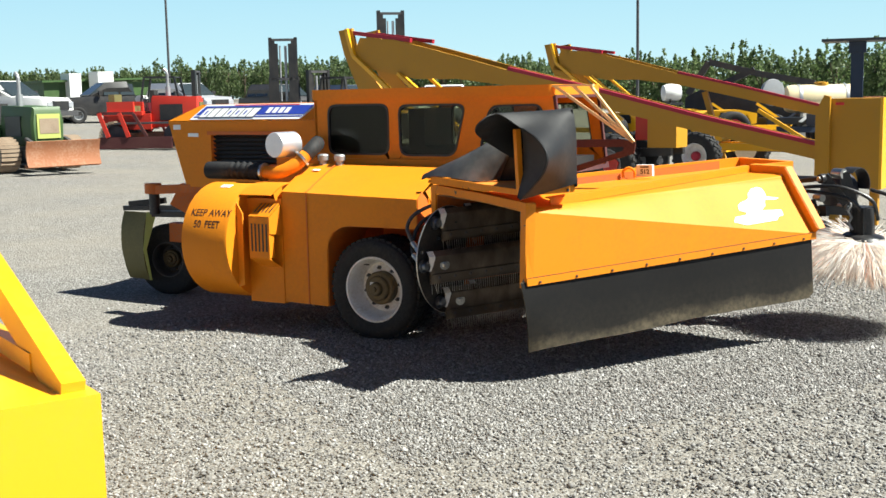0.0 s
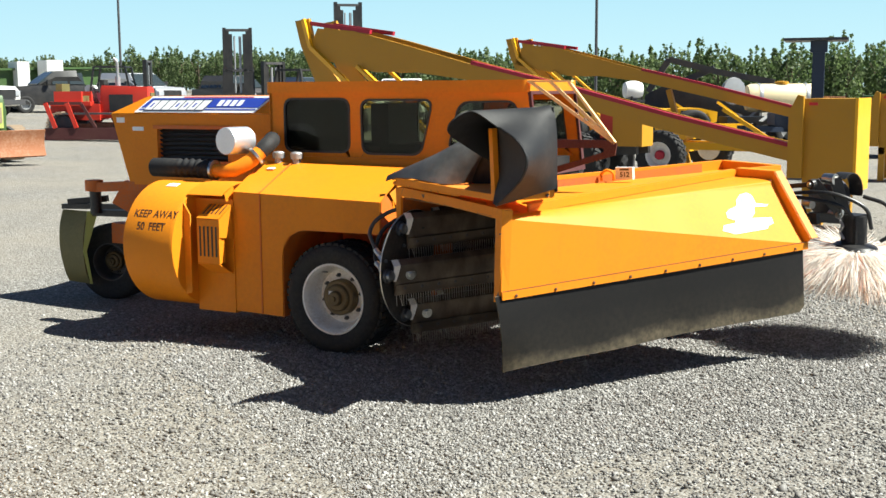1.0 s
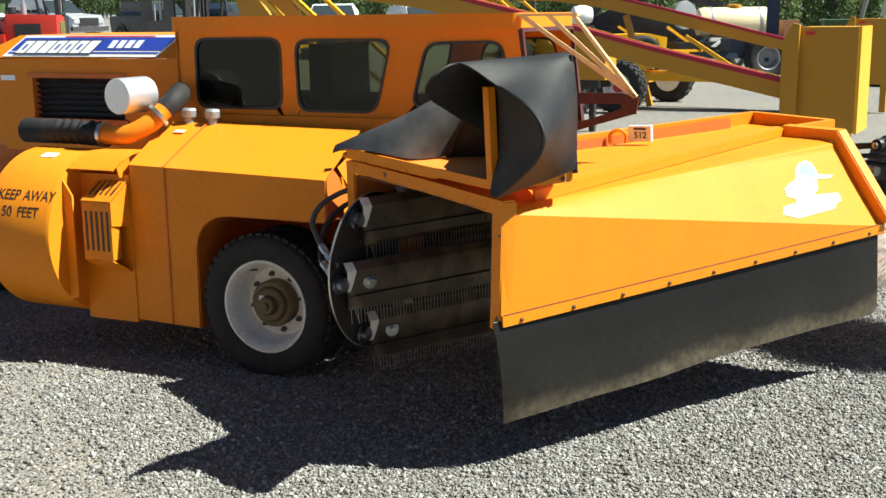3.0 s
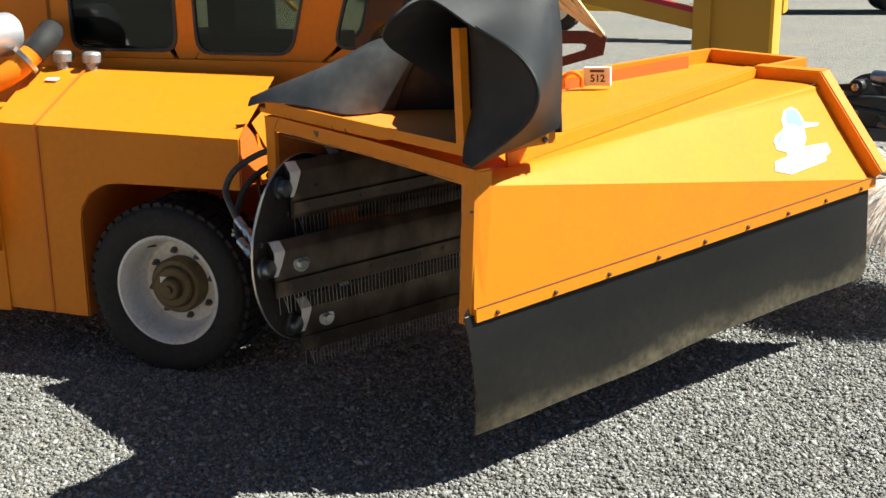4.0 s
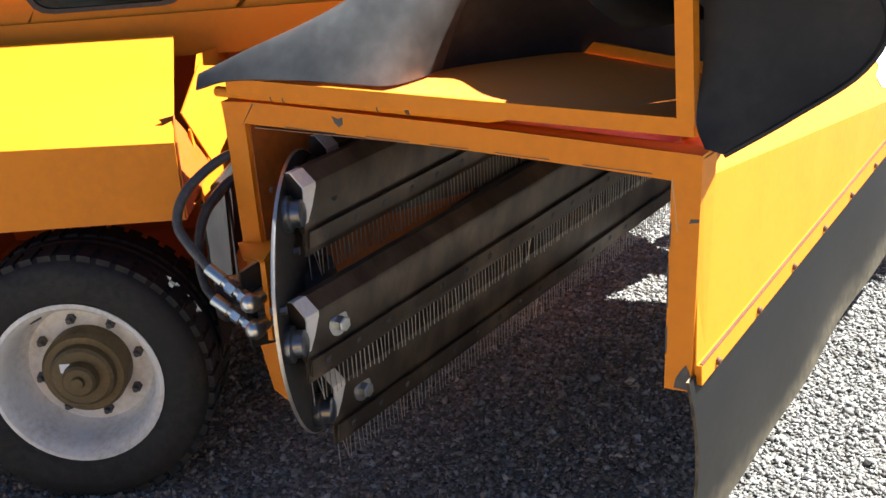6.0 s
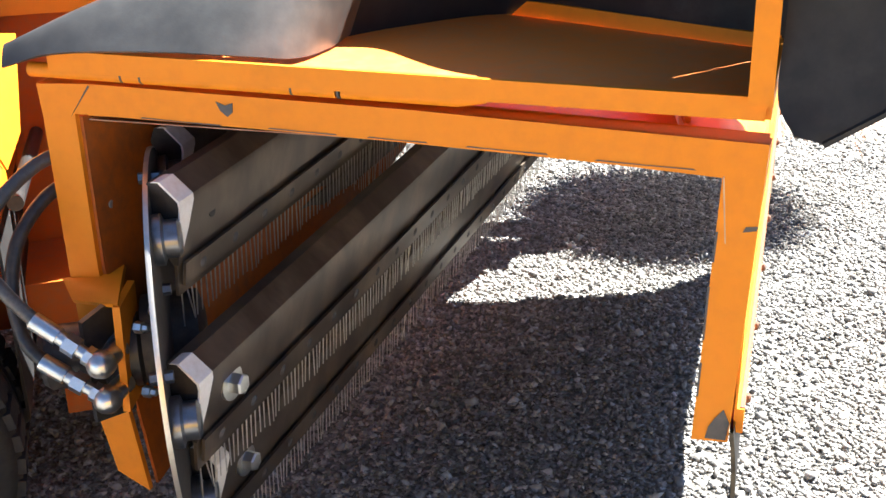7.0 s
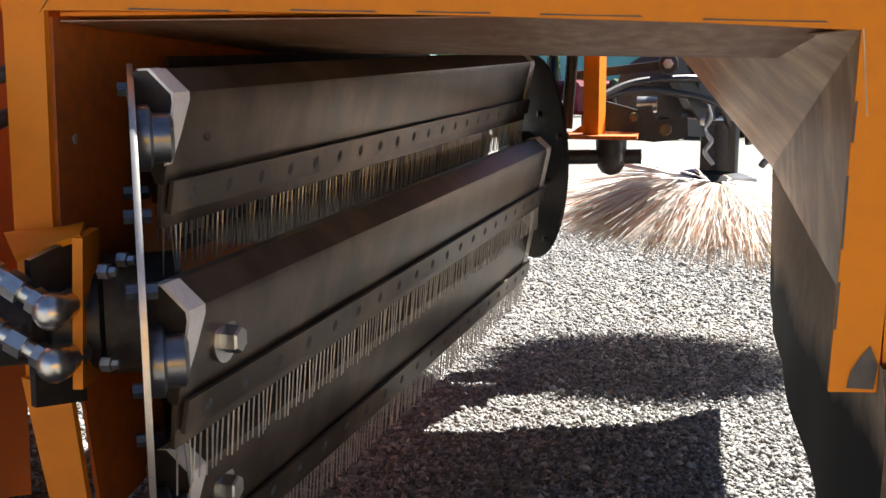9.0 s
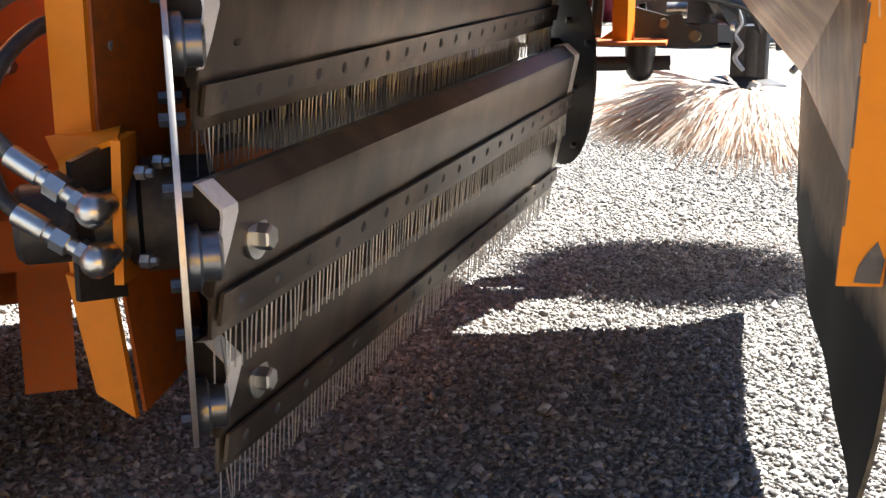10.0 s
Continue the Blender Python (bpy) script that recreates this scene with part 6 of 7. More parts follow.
def track(t, m, y, paint):
    bm = B()
    pts = []
    for i in range(13):
        a = radians(-90 + 15 * i)
        pts.append((0.85 + 0.36 * math.cos(a), 0.40 + 0.36 * math.sin(a)))
    for i in range(13):
        a = radians(90 + 15 * i)
        pts.append((-0.85 + 0.36 * math.cos(a), 0.40 + 0.36 * math.sin(a)))
    inner = [(x * 0.9, 0.40 + (z - 0.40) * 0.86) for x, z in pts]
    ring_frame(bm, [(x, y - 0.2, z) for x, z in pts], [(x, y - 0.2, z) for x, z in inner], -0.4)
    tr = part("track", bm, DARKGREY, t, "dark steel crawler track", m)
    for x, z in pts:
        shared("track_pad", TRACK_PAD, tr, m @ pose(x, y, z))
    for x, r in ((-0.85, 0.3), (0.85, 0.3), (-0.4, 0.13), (0, 0.13), (0.4, 0.13)):
        bm = B()
        lathe(bm, [(r, -0.1), (r, 0.1), (r * 0.5, 0.13)], 18, pose(x, y, 0.4 if r > 0.2 else 0.22, 90))
        part("track_roller", bm, DARKGREY, tr, "", m)
    bm = B()
    box(bm, (-0.9, y - 0.06, 0.3), (0.9, y + 0.06, 0.46))
    part("track_beam", bm, RUST, tr, "", m, 0.02)


def crawler(m, paint, seat_mat, label, blade_mat, blade_x=None, hood_mat=None, blade_w=1.3):
    t = thing("crawler_tractor", label, "crawler tractor", m)
    for s in (-1, 1):
        track(t, m, s * 0.72, paint)
    bm = B()
    hull_shape(bm, [(1.45, 0.32, 0.65, 1.38, 0.28), (1.4, 0.36, 0.6, 1.46, 0.3), (0.15, 0.36, 0.6, 1.5, 0.32), (0.1, 0.34, 0.6, 1.4, 0.3)])
    hood = part("engine_hood", bm, paint, t, "", m, 0.03)
    bm = B()
    box(bm, (0.35, -0.372, 0.8), (1.0, 0.372, 1.25))
    part("engine_opening", bm, BLACK, hood, "dark open engine bay", m)
    bm = B()
    box(bm, (1.45, -0.25, 0.75), (1.475, 0.25, 1.3))
    grille = part("radiator_grille", bm, hood_mat or OLIVE, hood, "dull radiator grille", m, 0.01)
    if hood_mat:
        bm = B()
        box(bm, (1.47, -0.2, 0.86), (1.482, 0.22, 1.2))
        part("grille_mesh", bm, TRACKSTEEL, t, "tan radiator mesh", m, 0.004)
    bm = B()
    rod(bm, (0.55, -0.12, 1.45), (0.55, -0.12, 1.75), 0.075, 14)
    tube(bm, [(0.55, -0.12, 1.72), (0.55, -0.12, 2.05), (0.53, -0.12, 2.17), (0.45, -0.12, 2.25)], 0.04, 10)
    part("exhaust_pipe", bm, GALVA, t, "grey upright exhaust", m)
    bm = B()
    box(bm, (-1.25, -0.45, 0.55), (0.1, 0.45, 1.0))
    box(bm, (-1.2, -0.62, 0.95), (-0.1, 0.62, 1.06))
    part("rear_body", bm, paint, t, "", m, 0.03)
    for s in (-1, 1):
        bm = B()
        box(bm, (-1.1, s * 0.5 - 0.07, 1.05), (-0.35, s * 0.5 + 0.07, 1.34))
        part("side_fender", bm, paint, t, "", m, 0.04)
        bm = B()
        if blade_x is None:
            # a dark side frame with bright struts instead of a dozer blade
            box(bm, (-1.2, s * 1.12 - 0.06, 0.04), (0.85, s * 1.12 + 0.06, 0.36))
            box(bm, (-1.2, s * 1.12 - 0.05, 0.98), (-0.2, s * 1.12 + 0.05, 1.06))
            beam(bm, (-0.2, s * 1.12, 1.0), (0.15, s * 1.12, 0.36), 0.06, 0.08)
            beam(bm, (0.85, s * 1.12, 0.3), (1.3, s * 1.0, 0.75), 0.08, 0.1)
            frame_ = part("side_frame", bm, SHADED_RED, t, "dark red side frame", m, 0.01)
            for x in (-1.15, -0.58):
                bm = B()
                beam(bm, (x, s * 1.19, 1.03), (x + 0.24, s * 1.19, 0.36), 0.05, 0.11)
                part("strut", bm, RED, frame_, "bright red strut", m, 0.008)
            continue
        beam(bm, (-0.9, s * 0.42, 0.45), (blade_x, s * 0.42, 0.4), 0.1, 0.16)
        beam(bm, (1.3, s * 0.42, 0.75), (blade_x, s * 0.42, 0.5), 0.07, 0.07)
        part("push_arm", bm, DARKGREY, t, "", m, 0.01)
    bm = B()
    box(bm, (-0.95, -0.36, 1.05), (-0.4, 0.36, 1.22))
    box(bm, (-1.1, -0.36, 1.1), (-0.93, 0.36, 1.55))
    part("seat", bm, seat_mat, t, "worn padded seat", m, 0.06)
    bm = B()
    for y in (-0.15, 0.0, 0.15):
        rod(bm, (-0.1, y, 1.0), (-0.18, y, 1.5), 0.014, 8)
    part("levers", bm, BLACK, t, "", m)
    if blade_x is None:
        return t
    bm = B()
    s = 1 if blade_x > 0 else -1
    prof = [(blade_x + s * (0.02 + 0.16 * (1 - math.cos((k - 3) * 0.3))), 0.14 + 0.096 * k) for k in range(7)]
    loft(bm, [(x, -blade_w, z) for x, z in prof], [(x, blade_w, z) for x, z in prof], 2, 4, 0.03 * s)
    blade = part("blade", bm, blade_mat, t, "worn dozer blade", m)
    bm = B()
    box(bm, (blade_x - 0.03, -blade_w, 0.12), (blade_x + 0.03, blade_w, 0.2))
    part("cutting_edge", bm, RUST, blade, "", m)
    return t


def forklift(m, paint, label, mast_h, guard=True):
    t = thing("forklift", label, "forklift", m)
    bm = B()
    hull_shape(bm, [(0.9, 0.55, 0.35, 0.85, 0.5), (0.2, 0.6, 0.3, 0.95, 0.55), (-0.4, 0.62, 0.3, 1.15, 0.55), (-1.25, 0.58, 0.4, 1.15, 0.5), (-1.4, 0.45, 0.5, 1.0, 0.42)])
    part("body", bm, paint, t, "", m, 0.03)
    for s in (-1, 1):
        for x, r in ((0.75, 0.36), (-1.0, 0.3)):
            yard_wheel(t, m @ pose(x, s * 0.55, r, -90 * s), r, RIM_DARK)
        bm = B()
        for x0, x1 in ((0.62, 0.4), (-0.95, -0.75)):
            beam(bm, (x0, s * 0.5, 0.9), (x1, s * 0.48, 2.1), 0.07, 0.07)
        beam(bm, (0.4, s * 0.48, 2.1), (-0.75, s * 0.48, 2.1), 0.07, 0.07)
        part("guard_frame", bm, BLACK, t, "black overhead guard", m, 0.008)
        bm = B()
        for k, (o, h) in enumerate(((0.0, mast_h), (0.1, mast_h * 0.97), (0.2, mast_h * 0.94))):
            box(bm, (1.05 + 0.05 * k, s * (0.42 - o) - 0.055, 0.1), (1.2, s * (0.42 - o) + 0.055, h))
        part("mast_rail", bm, BLACK, t, "dark steel mast rails", m, 0.01)
        bm = B()
        box(bm, (1.25, s * 0.3 - 0.06, 0.08), (2.3, s * 0.3 + 0.06, 0.13))
        part("fork", bm, BLACK, t, "", m, 0.01)
    bm = B()
    for i in range(5):
        beam(bm, (0.38 - i * 0.28, -0.48, 2.1), (0.38 - i * 0.28, 0.48, 2.1), 0.05, 0.05)
    part("guard_roof", bm, BLACK, t, "", m)
    for z in (mast_h * 0.98, mast_h * 0.6, 0.3):
        bm = B()
        box(bm, (1.06, -0.46, z - 0.05), (1.2, 0.46, z + 0.03))
        part("mast_crosshead", bm, DARKGREY, t, "", m, 0.01)
    bm = B()
    rod(bm, (1.12, 0.08, 0.3), (1.12, 0.08, mast_h * 0.92), 0.045, 12)
    rod(bm, (1.12, -0.1, 0.3), (1.12, -0.1, mast_h * 0.92), 0.03, 12)
    part("lift_cylinder", bm, GALVA, t, "", m)
    bm = B()
    box(bm, (1.2, -0.5, 0.35), (1.28, 0.5, 1.3))
    part("fork_carriage", bm, BLACK, t, "", m, 0.02)
    bm = B()
    box(bm, (-0.45, -0.28, 1.1), (0.0, 0.28, 1.22))
    box(bm, (-0.6, -0.28, 1.15), (-0.45, 0.28, 1.62))
    part("seat", bm, SEAT, t, "", m, 0.05)
    bm = B()
    lathe(bm, [(0.16, 0), (0.16, 0.7), (0.1, 0.78)], 16, pose(-1.0, -0.35, 1.28, -90, 0, 0))
    part("gas_bottle", bm, WHITE, t, "white gas bottle", m)
    return t


# elevators: a box at the low end, a long boom and a raised discharge end
def elevator(m):
    t = thing("bin_elevator", "ochre-yellow conveyor elevator with red edge strips", "conveyor", m, "elevators in the yard")
    a, b = Vector((-0.55, 0, 1.05)), Vector((-7.75, 0, 2.25))
    bm = B()
    box(bm, (-0.155, -0.35, 0.48), (0.42, 0.35, 1.555))
    hopper = part("boot_box", bm, OCHRE, t, "ochre-yellow sheet-steel boot box", m, 0.012)
    bm = B()
    box(bm, (0.42, -0.355, 0.47), (0.455, 0.355, 1.56))
    part("box_edge", bm, YELLOW, hopper, "", m, 0.005)
    bm = B()
    box(bm, (-0.1, -0.358, 1.475), (0.0, -0.351, 1.51))
    part("box_decal", bm, DECALRED, hopper, "", m)
    bm = B()
    plate(bm, [(-0.32, -0.36, 0.62), (-0.15, -0.36, 0.62), (-0.15, -0.36, 1.58), (-0.22, -0.36, 1.6), (-0.32, -0.36, 1.4)], 0.06)
    part("boot_cheek", bm, OCHRE, t, "", m, 0.01)
    for s in (-1, 1):
        bm = B()
        low = [(-0.3, 0.81), (-0.3, 0.98), (-1.75, 1.31), (-3.37, 1.72), (-4.7, 2.03), (-6.07, 2.39), (-6.69, 2.54), (-7.34, 2.60), (-7.55, 2.2), (-7.1, 2.1), (-6.29, 1.94), (-5.68, 1.94), (-4.71, 1.81), (-3.37, 1.51), (-1.75, 1.13)]
        plate(bm, [(x, s * 0.3, z) for x, z in low], 0.04)
        part("boom_side", bm, OCHRE, t, "", m, 0.006)
        bm = B()
        beam(bm, (-6.4, s * 0.3, 2.52), (-7.5, s * 0.3, 2.68), 0.06, 0.06)
        part("drive_guard", bm, CRIMSON, t, "red drive guard", m, 0.006)
        bm = B()
        plate(bm, [(-7.76, s * 0.34, 2.72), (-7.5, s * 0.34, 2.75), (-7.38, s * 0.34, 2.3), (-6.9, s * 0.34, 1.75), (-7.3, s * 0.34, 1.6), (-7.66, s * 0.34, 2.35)], 0.05)
        part("discharge_cheek", bm, OCHRE, t, "", m, 0.008)
        bm = B()
        beam(bm, (-7.58, s * 0.37, 2.74), (-7.45, s * 0.37, 2.32), 0.06, 0.06)
        beam(bm, (-7.45, s * 0.37, 2.32), (-5.9, s * 0.37, 1.1), 0.06, 0.06)
        part("brace", bm, YELLOW, t, "bright yellow brace bar", m, 0.006)
        bm = B()
        beam(bm, (-6.61, s * 0.37, 2.03), (-5.2, s * 0.37, 0.9), 0.05, 0.05)
        part("brace", bm, YELLOW, t, "bright yellow brace bar", m, 0.006)
        if s > 0:
            continue
        bm = B()
        strip_ = [(-0.3, 0.98), (-1.75, 1.31), (-3.37, 1.72), (-4.7, 2.03)]
        for p, q in zip(strip_, strip_[1:]):
            beam(bm, (p[0], s * 0.3, p[1] + 0.02), (q[0], s * 0.3, q[1] + 0.02), 0.09, 0.05)
        part("edge_strip", bm, CRIMSON, t, "red edge strip", m, 0.006)
    bm = B()
    beam(bm, (-0.4, 0, 0.92), (-5.6, 0, 2.1), 0.55, 0.03)
    part("belt", bm, RUBBER, t, "black conveyor belt", m)
    for a, b in (((-3.75, 0.0, 0.0), (-4.25, 0.0, 1.65)), ((-0.1, -0.3, 0.0), (-0.1, -0.3, 0.6)), ((-0.1, 0.3, 0.0), (-0.1, 0.3, 0.6)), ((0.3, 0, 0.0), (0.3, 0, 0.5))):
        bm = B()
        beam(bm, a, b, 0.1, 0.1, (0, 1, 0))
        part("leg", bm, OCHRE, t, "", m, 0.008)
    return t


EL = math.degrees(math.atan2(3.75, 6.75))
elev = elevator(pose(-3.45, 7.45, 0.0, 0, 0, EL))
copy_thing(elev, pose(-7.83, 14.02, 0.02, 0, 0, EL))


def implement(m, paint, label, rim, ahead=0.0, half=0.95, lugs=False, r=0.54):
    """A small wheeled harvest machine with frame, hopper and tyres."""
    t = thing("harvest_cart", label, "farm machine", m)
    bm = B()
    hull_shape(bm, [(1.0, 0.4, 0.7, 1.0, 0.42), (0.4, 0.5, 0.6, 1.12, 0.52), (-0.6, 0.5, 0.6, 1.1, 0.52), (-0.8, 0.4, 0.7, 1.0, 0.42)])
    part("hopper", bm, paint, t, "", m @ pose(ahead, 0, 0), 0.02)
    bm = B()
    beam(bm, (-1.6, -0.5, 0.6), (2.2, -0.2, 0.55), 0.1, 0.14)
    beam(bm, (-1.6, 0.5, 0.6), (2.2, 0.2, 0.55), 0.1, 0.14)
    beam(bm, (0.9, -0.6, 1.3), (2.0, -0.5, 0.6), 0.07, 0.07)
    beam(bm, (0, -1.0, 0.5), (0, 1.0, 0.5), 0.1, 0.1)
    part("frame", bm, paint, t, "", m, 0.01)
    for s in (-1, 1):
        w = yard_wheel(t, m @ pose(0, s * half, r, -90 * s), r, rim, 1.1)
        if lugs:
            k = m @ pose(0, s * half, r, -90 * s) @ Matrix.Diagonal((2 * r, 2 * r, 2.1 * r, 1))
            shared("tread", LUG, w, k, "deep tractor tread lugs")
            bm = B()
            lathe(bm, [(0.1, 0.03), (0.1, 0.1), (0.07, 0.13), (0.02, 0.135)], 20)
            part("hub", bm, CRIMSON, w, "red wheel hub", k)
    bm = B()
    box(bm, (-0.2, -0.54, 0.8), (0.4, -0.5, 1.05))
    part("side_cover", bm, BLACK, t, "", m @ pose(ahead, 0, 0), 0.01)
    return t


implement(ground_at(-11.2, 12.17, 28.6), YELLOW, "yellow wheeled harvest cart with large lugged tyres and red hubs", YR, -0.9, 1.43, True, 0.45)
m = ground_at(-8.78, 8.2, 28.6)
loader = thing("farm_machine", "ochre farm machine with a lugged tyre and bright red fender", "farm machine", m)
bm = B()
box(bm, (0.34, -0.36, 0.78), (0.84, 0.1, 1.3))
part("engine_cover", bm, OCHRE, loader, "ochre steel cover box", m, 0.015)
bm = B()
box(bm, (0.1, -0.3, 0.9), (0.33, 0.2, 1.33))
part("red_cover", bm, RED, loader, "", m, 0.02)
bm = B()
beam(bm, (-0.9, -0.2, 0.62), (0.7, -0.2, 0.72), 0.1, 0.14)
beam(bm, (-0.9, 0.3, 0.62), (0.7, 0.3, 0.72), 0.1, 0.14)
beam(bm, (-0.27, -0.5, 0.5), (-0.27, 0.6, 0.5), 0.1, 0.1)
beam(bm, (0.5, 0.05, 0.0), (0.5, 0.05, 0.7), 0.08, 0.08, (0, 1, 0))
part("frame", bm, BLACK, loader, "", m, 0.01)
bm = B()
plate(bm, [(-0.5, -0.66, 0.42), (-0.06, -0.66, 0.42), (-0.02, -0.66, 0.55), (-0.1, -0.66, 0.62), (-0.45, -0.66, 0.62)], 0.03)
part("fender", bm, RED, loader, "bright red plate beside the wheel", m, 0.006)
for s in (-1, 1):
    k = m @ pose(-0.27, s * 0.5, 0.5, -90 * s)
    w = yard_wheel(loader, k, 0.5, RIM_GREY, 1.1)
    shared("tread", LUG, w, k @ Matrix.Diagonal((1.0, 1.0, 1.05, 1)), "deep tractor tread lugs")
implement(ground_at(-20.6, 20.2, 70), YELLOW, "yellow harvest cart with a red-hubbed tyre", RIM_RED)
implement(ground_at(-21.2, 17.2, 20), YELLOW, "yellow low harvest cart standing on gravel", RIM_DARK)
implement(ground_at(-23.5, 21.0, 60), YELLOW, "yellow harvest cart with dark tyres", RIM_DARK)
implement(ground_at(-16.4, 20.8, 60), NAVY, "dark blue implement on wheels", RIM_GREY)


def tank_trailer(m, label):
    t = thing("tank_trailer", label, "sprayer", m)
    bm = B()
    lathe(bm, [(0.2, -1.08), (0.36, -1.02), (0.41, -0.88), (0.41, 0.88), (0.36, 1.02), (0.2, 1.08)], 30, pose(0, 0, 1.42, 90, 0, 90))
    tank = part("tank", bm, CREAM, t, "cream plastic tank", m)
    for x in (-0.8, 0.8):
        bm = B()
        lathe(bm, [(0.418, -0.05), (0.425, 0), (0.418, 0.05)], 30, pose(x * 0.85, 0, 1.42, 90, 0, 90), False)
        part("strap", bm, GALVA, tank, "grey strap", m)
    bm = B()
    lathe(bm, [(0.2, 0), (0.2, 0.08), (0.05, 0.1)], 18, pose(0, 0, 1.81))
    part("lid", bm, OCHRE, tank, "", m)
    bm = B()
    box(bm, (-1.7, -0.5, 0.7), (1.7, 0.5, 0.88))
    beam(bm, (1.6, 0, 0.75), (2.8, 0, 0.5), 0.1, 0.12)
    part("frame", bm, BLACK, t, "", m, 0.01)
    for s in (-1, 1):
        yard_wheel(t, m @ pose(-0.2, s * 0.75, 0.42, -90 * s), 0.42, RIM_GREY)
        bm = B()
        pts = [(-0.8, 0.75), (-0.5, 0.98), (0.1, 0.98), (0.4, 0.75)]
        for p, q in zip(pts, pts[1:]):
            plate(bm, [(p[0], s * 0.75 - 0.18, p[1]), (q[0], s * 0.75 - 0.18, q[1]), (q[0], s * 0.75 + 0.18, q[1]), (p[0], s * 0.75 + 0.18, p[1])], 0.02)
        part("mudguard", bm, WHITE if s < 0 else BLACK, t, "", m)
    bm = B()
    box(bm, (1.35, -0.3, 0.88), (1.8, 0.3, 1.45))
    part("pump_box", bm, RUST, t, "brown pump box", m, 0.03)
    bm = B()
    lathe(bm, [(0.38, -0.06), (0.4, 0), (0.38, 0.06), (0.1, 0.08)], 28, pose(-1.5, -0.3, 1.62, 90, 0, 20))
    part("hose_reel", bm, GALVA, t, "grey round hose reel", m)
    bm = B()
    beam(bm, (-1.5, -0.3, 0.8), (-1.5, -0.3, 1.5), 0.08, 0.08)
    part("reel_stand", bm, BLACK, t, "", m)
    return t


tank_trailer(ground_at(-18.3, 22.0, 62), "cream sprayer tank on a black wheeled trailer")

m = ground_at(-17.2, 15.6, 0)
white_tank = thing("drum", "white round plastic drum on a dark stand", "drum", m)
bm = B()
lathe(bm, [(0.08, -0.26), (0.2, -0.22), (0.24, -0.08), (0.24, 0.08), (0.2, 0.22), (0.08, 0.26)], 24, pose(0, 0, 1.66, 90, 0, -20))
part("drum_shell", bm, WHITE, white_tank, "", m)
bm = B()
for x, y in ((-0.2, -0.2), (0.2, -0.2), (0.2, 0.2), (-0.2, 0.2)):
    beam(bm, (x, y, 0), (x * 0.8, y * 0.8, 1.5), 0.05, 0.05)
box(bm, (-0.22, -0.22, 1.35), (0.22, 0.22, 1.42))
part("stand", bm, BLACK, white_tank, "", m, 0.005)

m = ground_at(-16.0, 20.99, 41) @ pose(0, 0, 0.0)
tower = thing("loading_tower", "dark blue steel column with a flat top plate", "tower", m)
bm = B()
hull_shape(bm, [(-0.16, 0.15, 0, 2.8, 0.12), (0.16, 0.15, 0, 2.8, 0.12)])
box(bm, (-0.22, -0.2, 2.65), (0.22, 0.2, 2.95))
part("column", bm, NAVY, tower, "", m, 0.02)
bm = B()
box(bm, (-0.9, -0.7, 2.95), (0.75, 0.7, 3.02))
part("top_plate", bm, DARKGREY, tower, "", m, 0.015)

m = ground_at(-13.0, 20.2, 41)
flat = thing("flatbed_trailer", "dark green flatbed trailer loaded with scrap", "trailer", m)
bm = B()
box(bm, (-0.6, -1.0, 0.9), (4.5, 1.0, 1.5))
part("bed", bm, GREEN, flat, "", m, 0.02)
bm = B()
for i in range(9):
    a = i * 1.7
    beam(bm, (0.2 + i * 0.45, -0.6, 1.5), (0.4 + i * 0.42, 0.5 * math.sin(a), 2.0 + 0.25 * math.cos(a)), 0.08, 0.12)
part("load", bm, DARKGREY, flat, "tangled dark scrap", m, 0.01)
for x in (0.6, 3.6):
    for s in (-1, 1):
        yard_wheel(flat, m @ pose(x, s * 0.8, 0.42, -90 * s), 0.42, RIM_DARK)

m = ground_at(-23.8, 23.6, 41)
rig = thing("shaker_rig", "dark tree-shaker machine with folded arms", "farm machine", m)
bm = B()
hull_shape(bm, [(-1.6, 0.7, 0.5, 1.5, 0.6), (-0.6, 0.8, 0.5, 2.0, 0.6), (0.8, 0.8, 0.5, 1.7, 0.7), (2.2, 0.6, 0.6, 1.2, 0.5)])
part("body", bm, BLACK, rig, "", m, 0.05)
bm = B()
for a, b in (((-1.6, 0, 1.6), (-0.9, 0, 2.7)), ((-0.9, 0, 2.7), (0.8, 0, 2.25)), ((0.8, 0, 2.25), (2.6, 0, 1.9)), ((-1.3, 0.3, 1.6), (0.6, 0.3, 2.4))):
    beam(bm, a, b, 0.18, 0.2)
part("arm", bm, DARKGREY, rig, "", m, 0.02)
for x in (-1.0, 1.4):
    for s in (-1, 1):
        yard_wheel(rig, m @ pose(x, s * 0.8, 0.45, -90 * s), 0.45, RIM_DARK)

# crawlers, trucks and forklifts behind
crawler(ground_at(-26.5, 4.2, 62), RED, OLIVE, "red crawler tractor with a dark side frame on gravel", CRIMSON)
crawler(ground_at(-18.95, -0.45, 20) @ Matrix.Diagonal((1, 1, 0.9, 1)), GREEN, SEAT, "green crawler tractor with a rusty dozer blade", RUST, 1.95, LIME, 0.8)
pickup(ground_at(-42.6, 1.9, 44), WHITE, "white crew-cab pickup truck")
pickup(ground_at(-49.2, 7.6, -85), BLACK, "black pickup truck with its cab open to view")
pickup(ground_at(-50.5, 11.5, 20), SILVER, "silver estate car parked in the far row", False)
pickup(ground_at(-49.5, 16.2, 10), DARKGREY, "dark grey car parked in the far row", False)
pickup(ground_at(-47.5, 19.2, 20), NAVY, "navy car parked in the far row", False)
pickup(ground_at(-33.6, 17.4, -30), WHITE, "white pickup truck behind the elevator")
pickup(ground_at(-45, 28.0, -10), WHITE, "white van parked near the orchard", False)
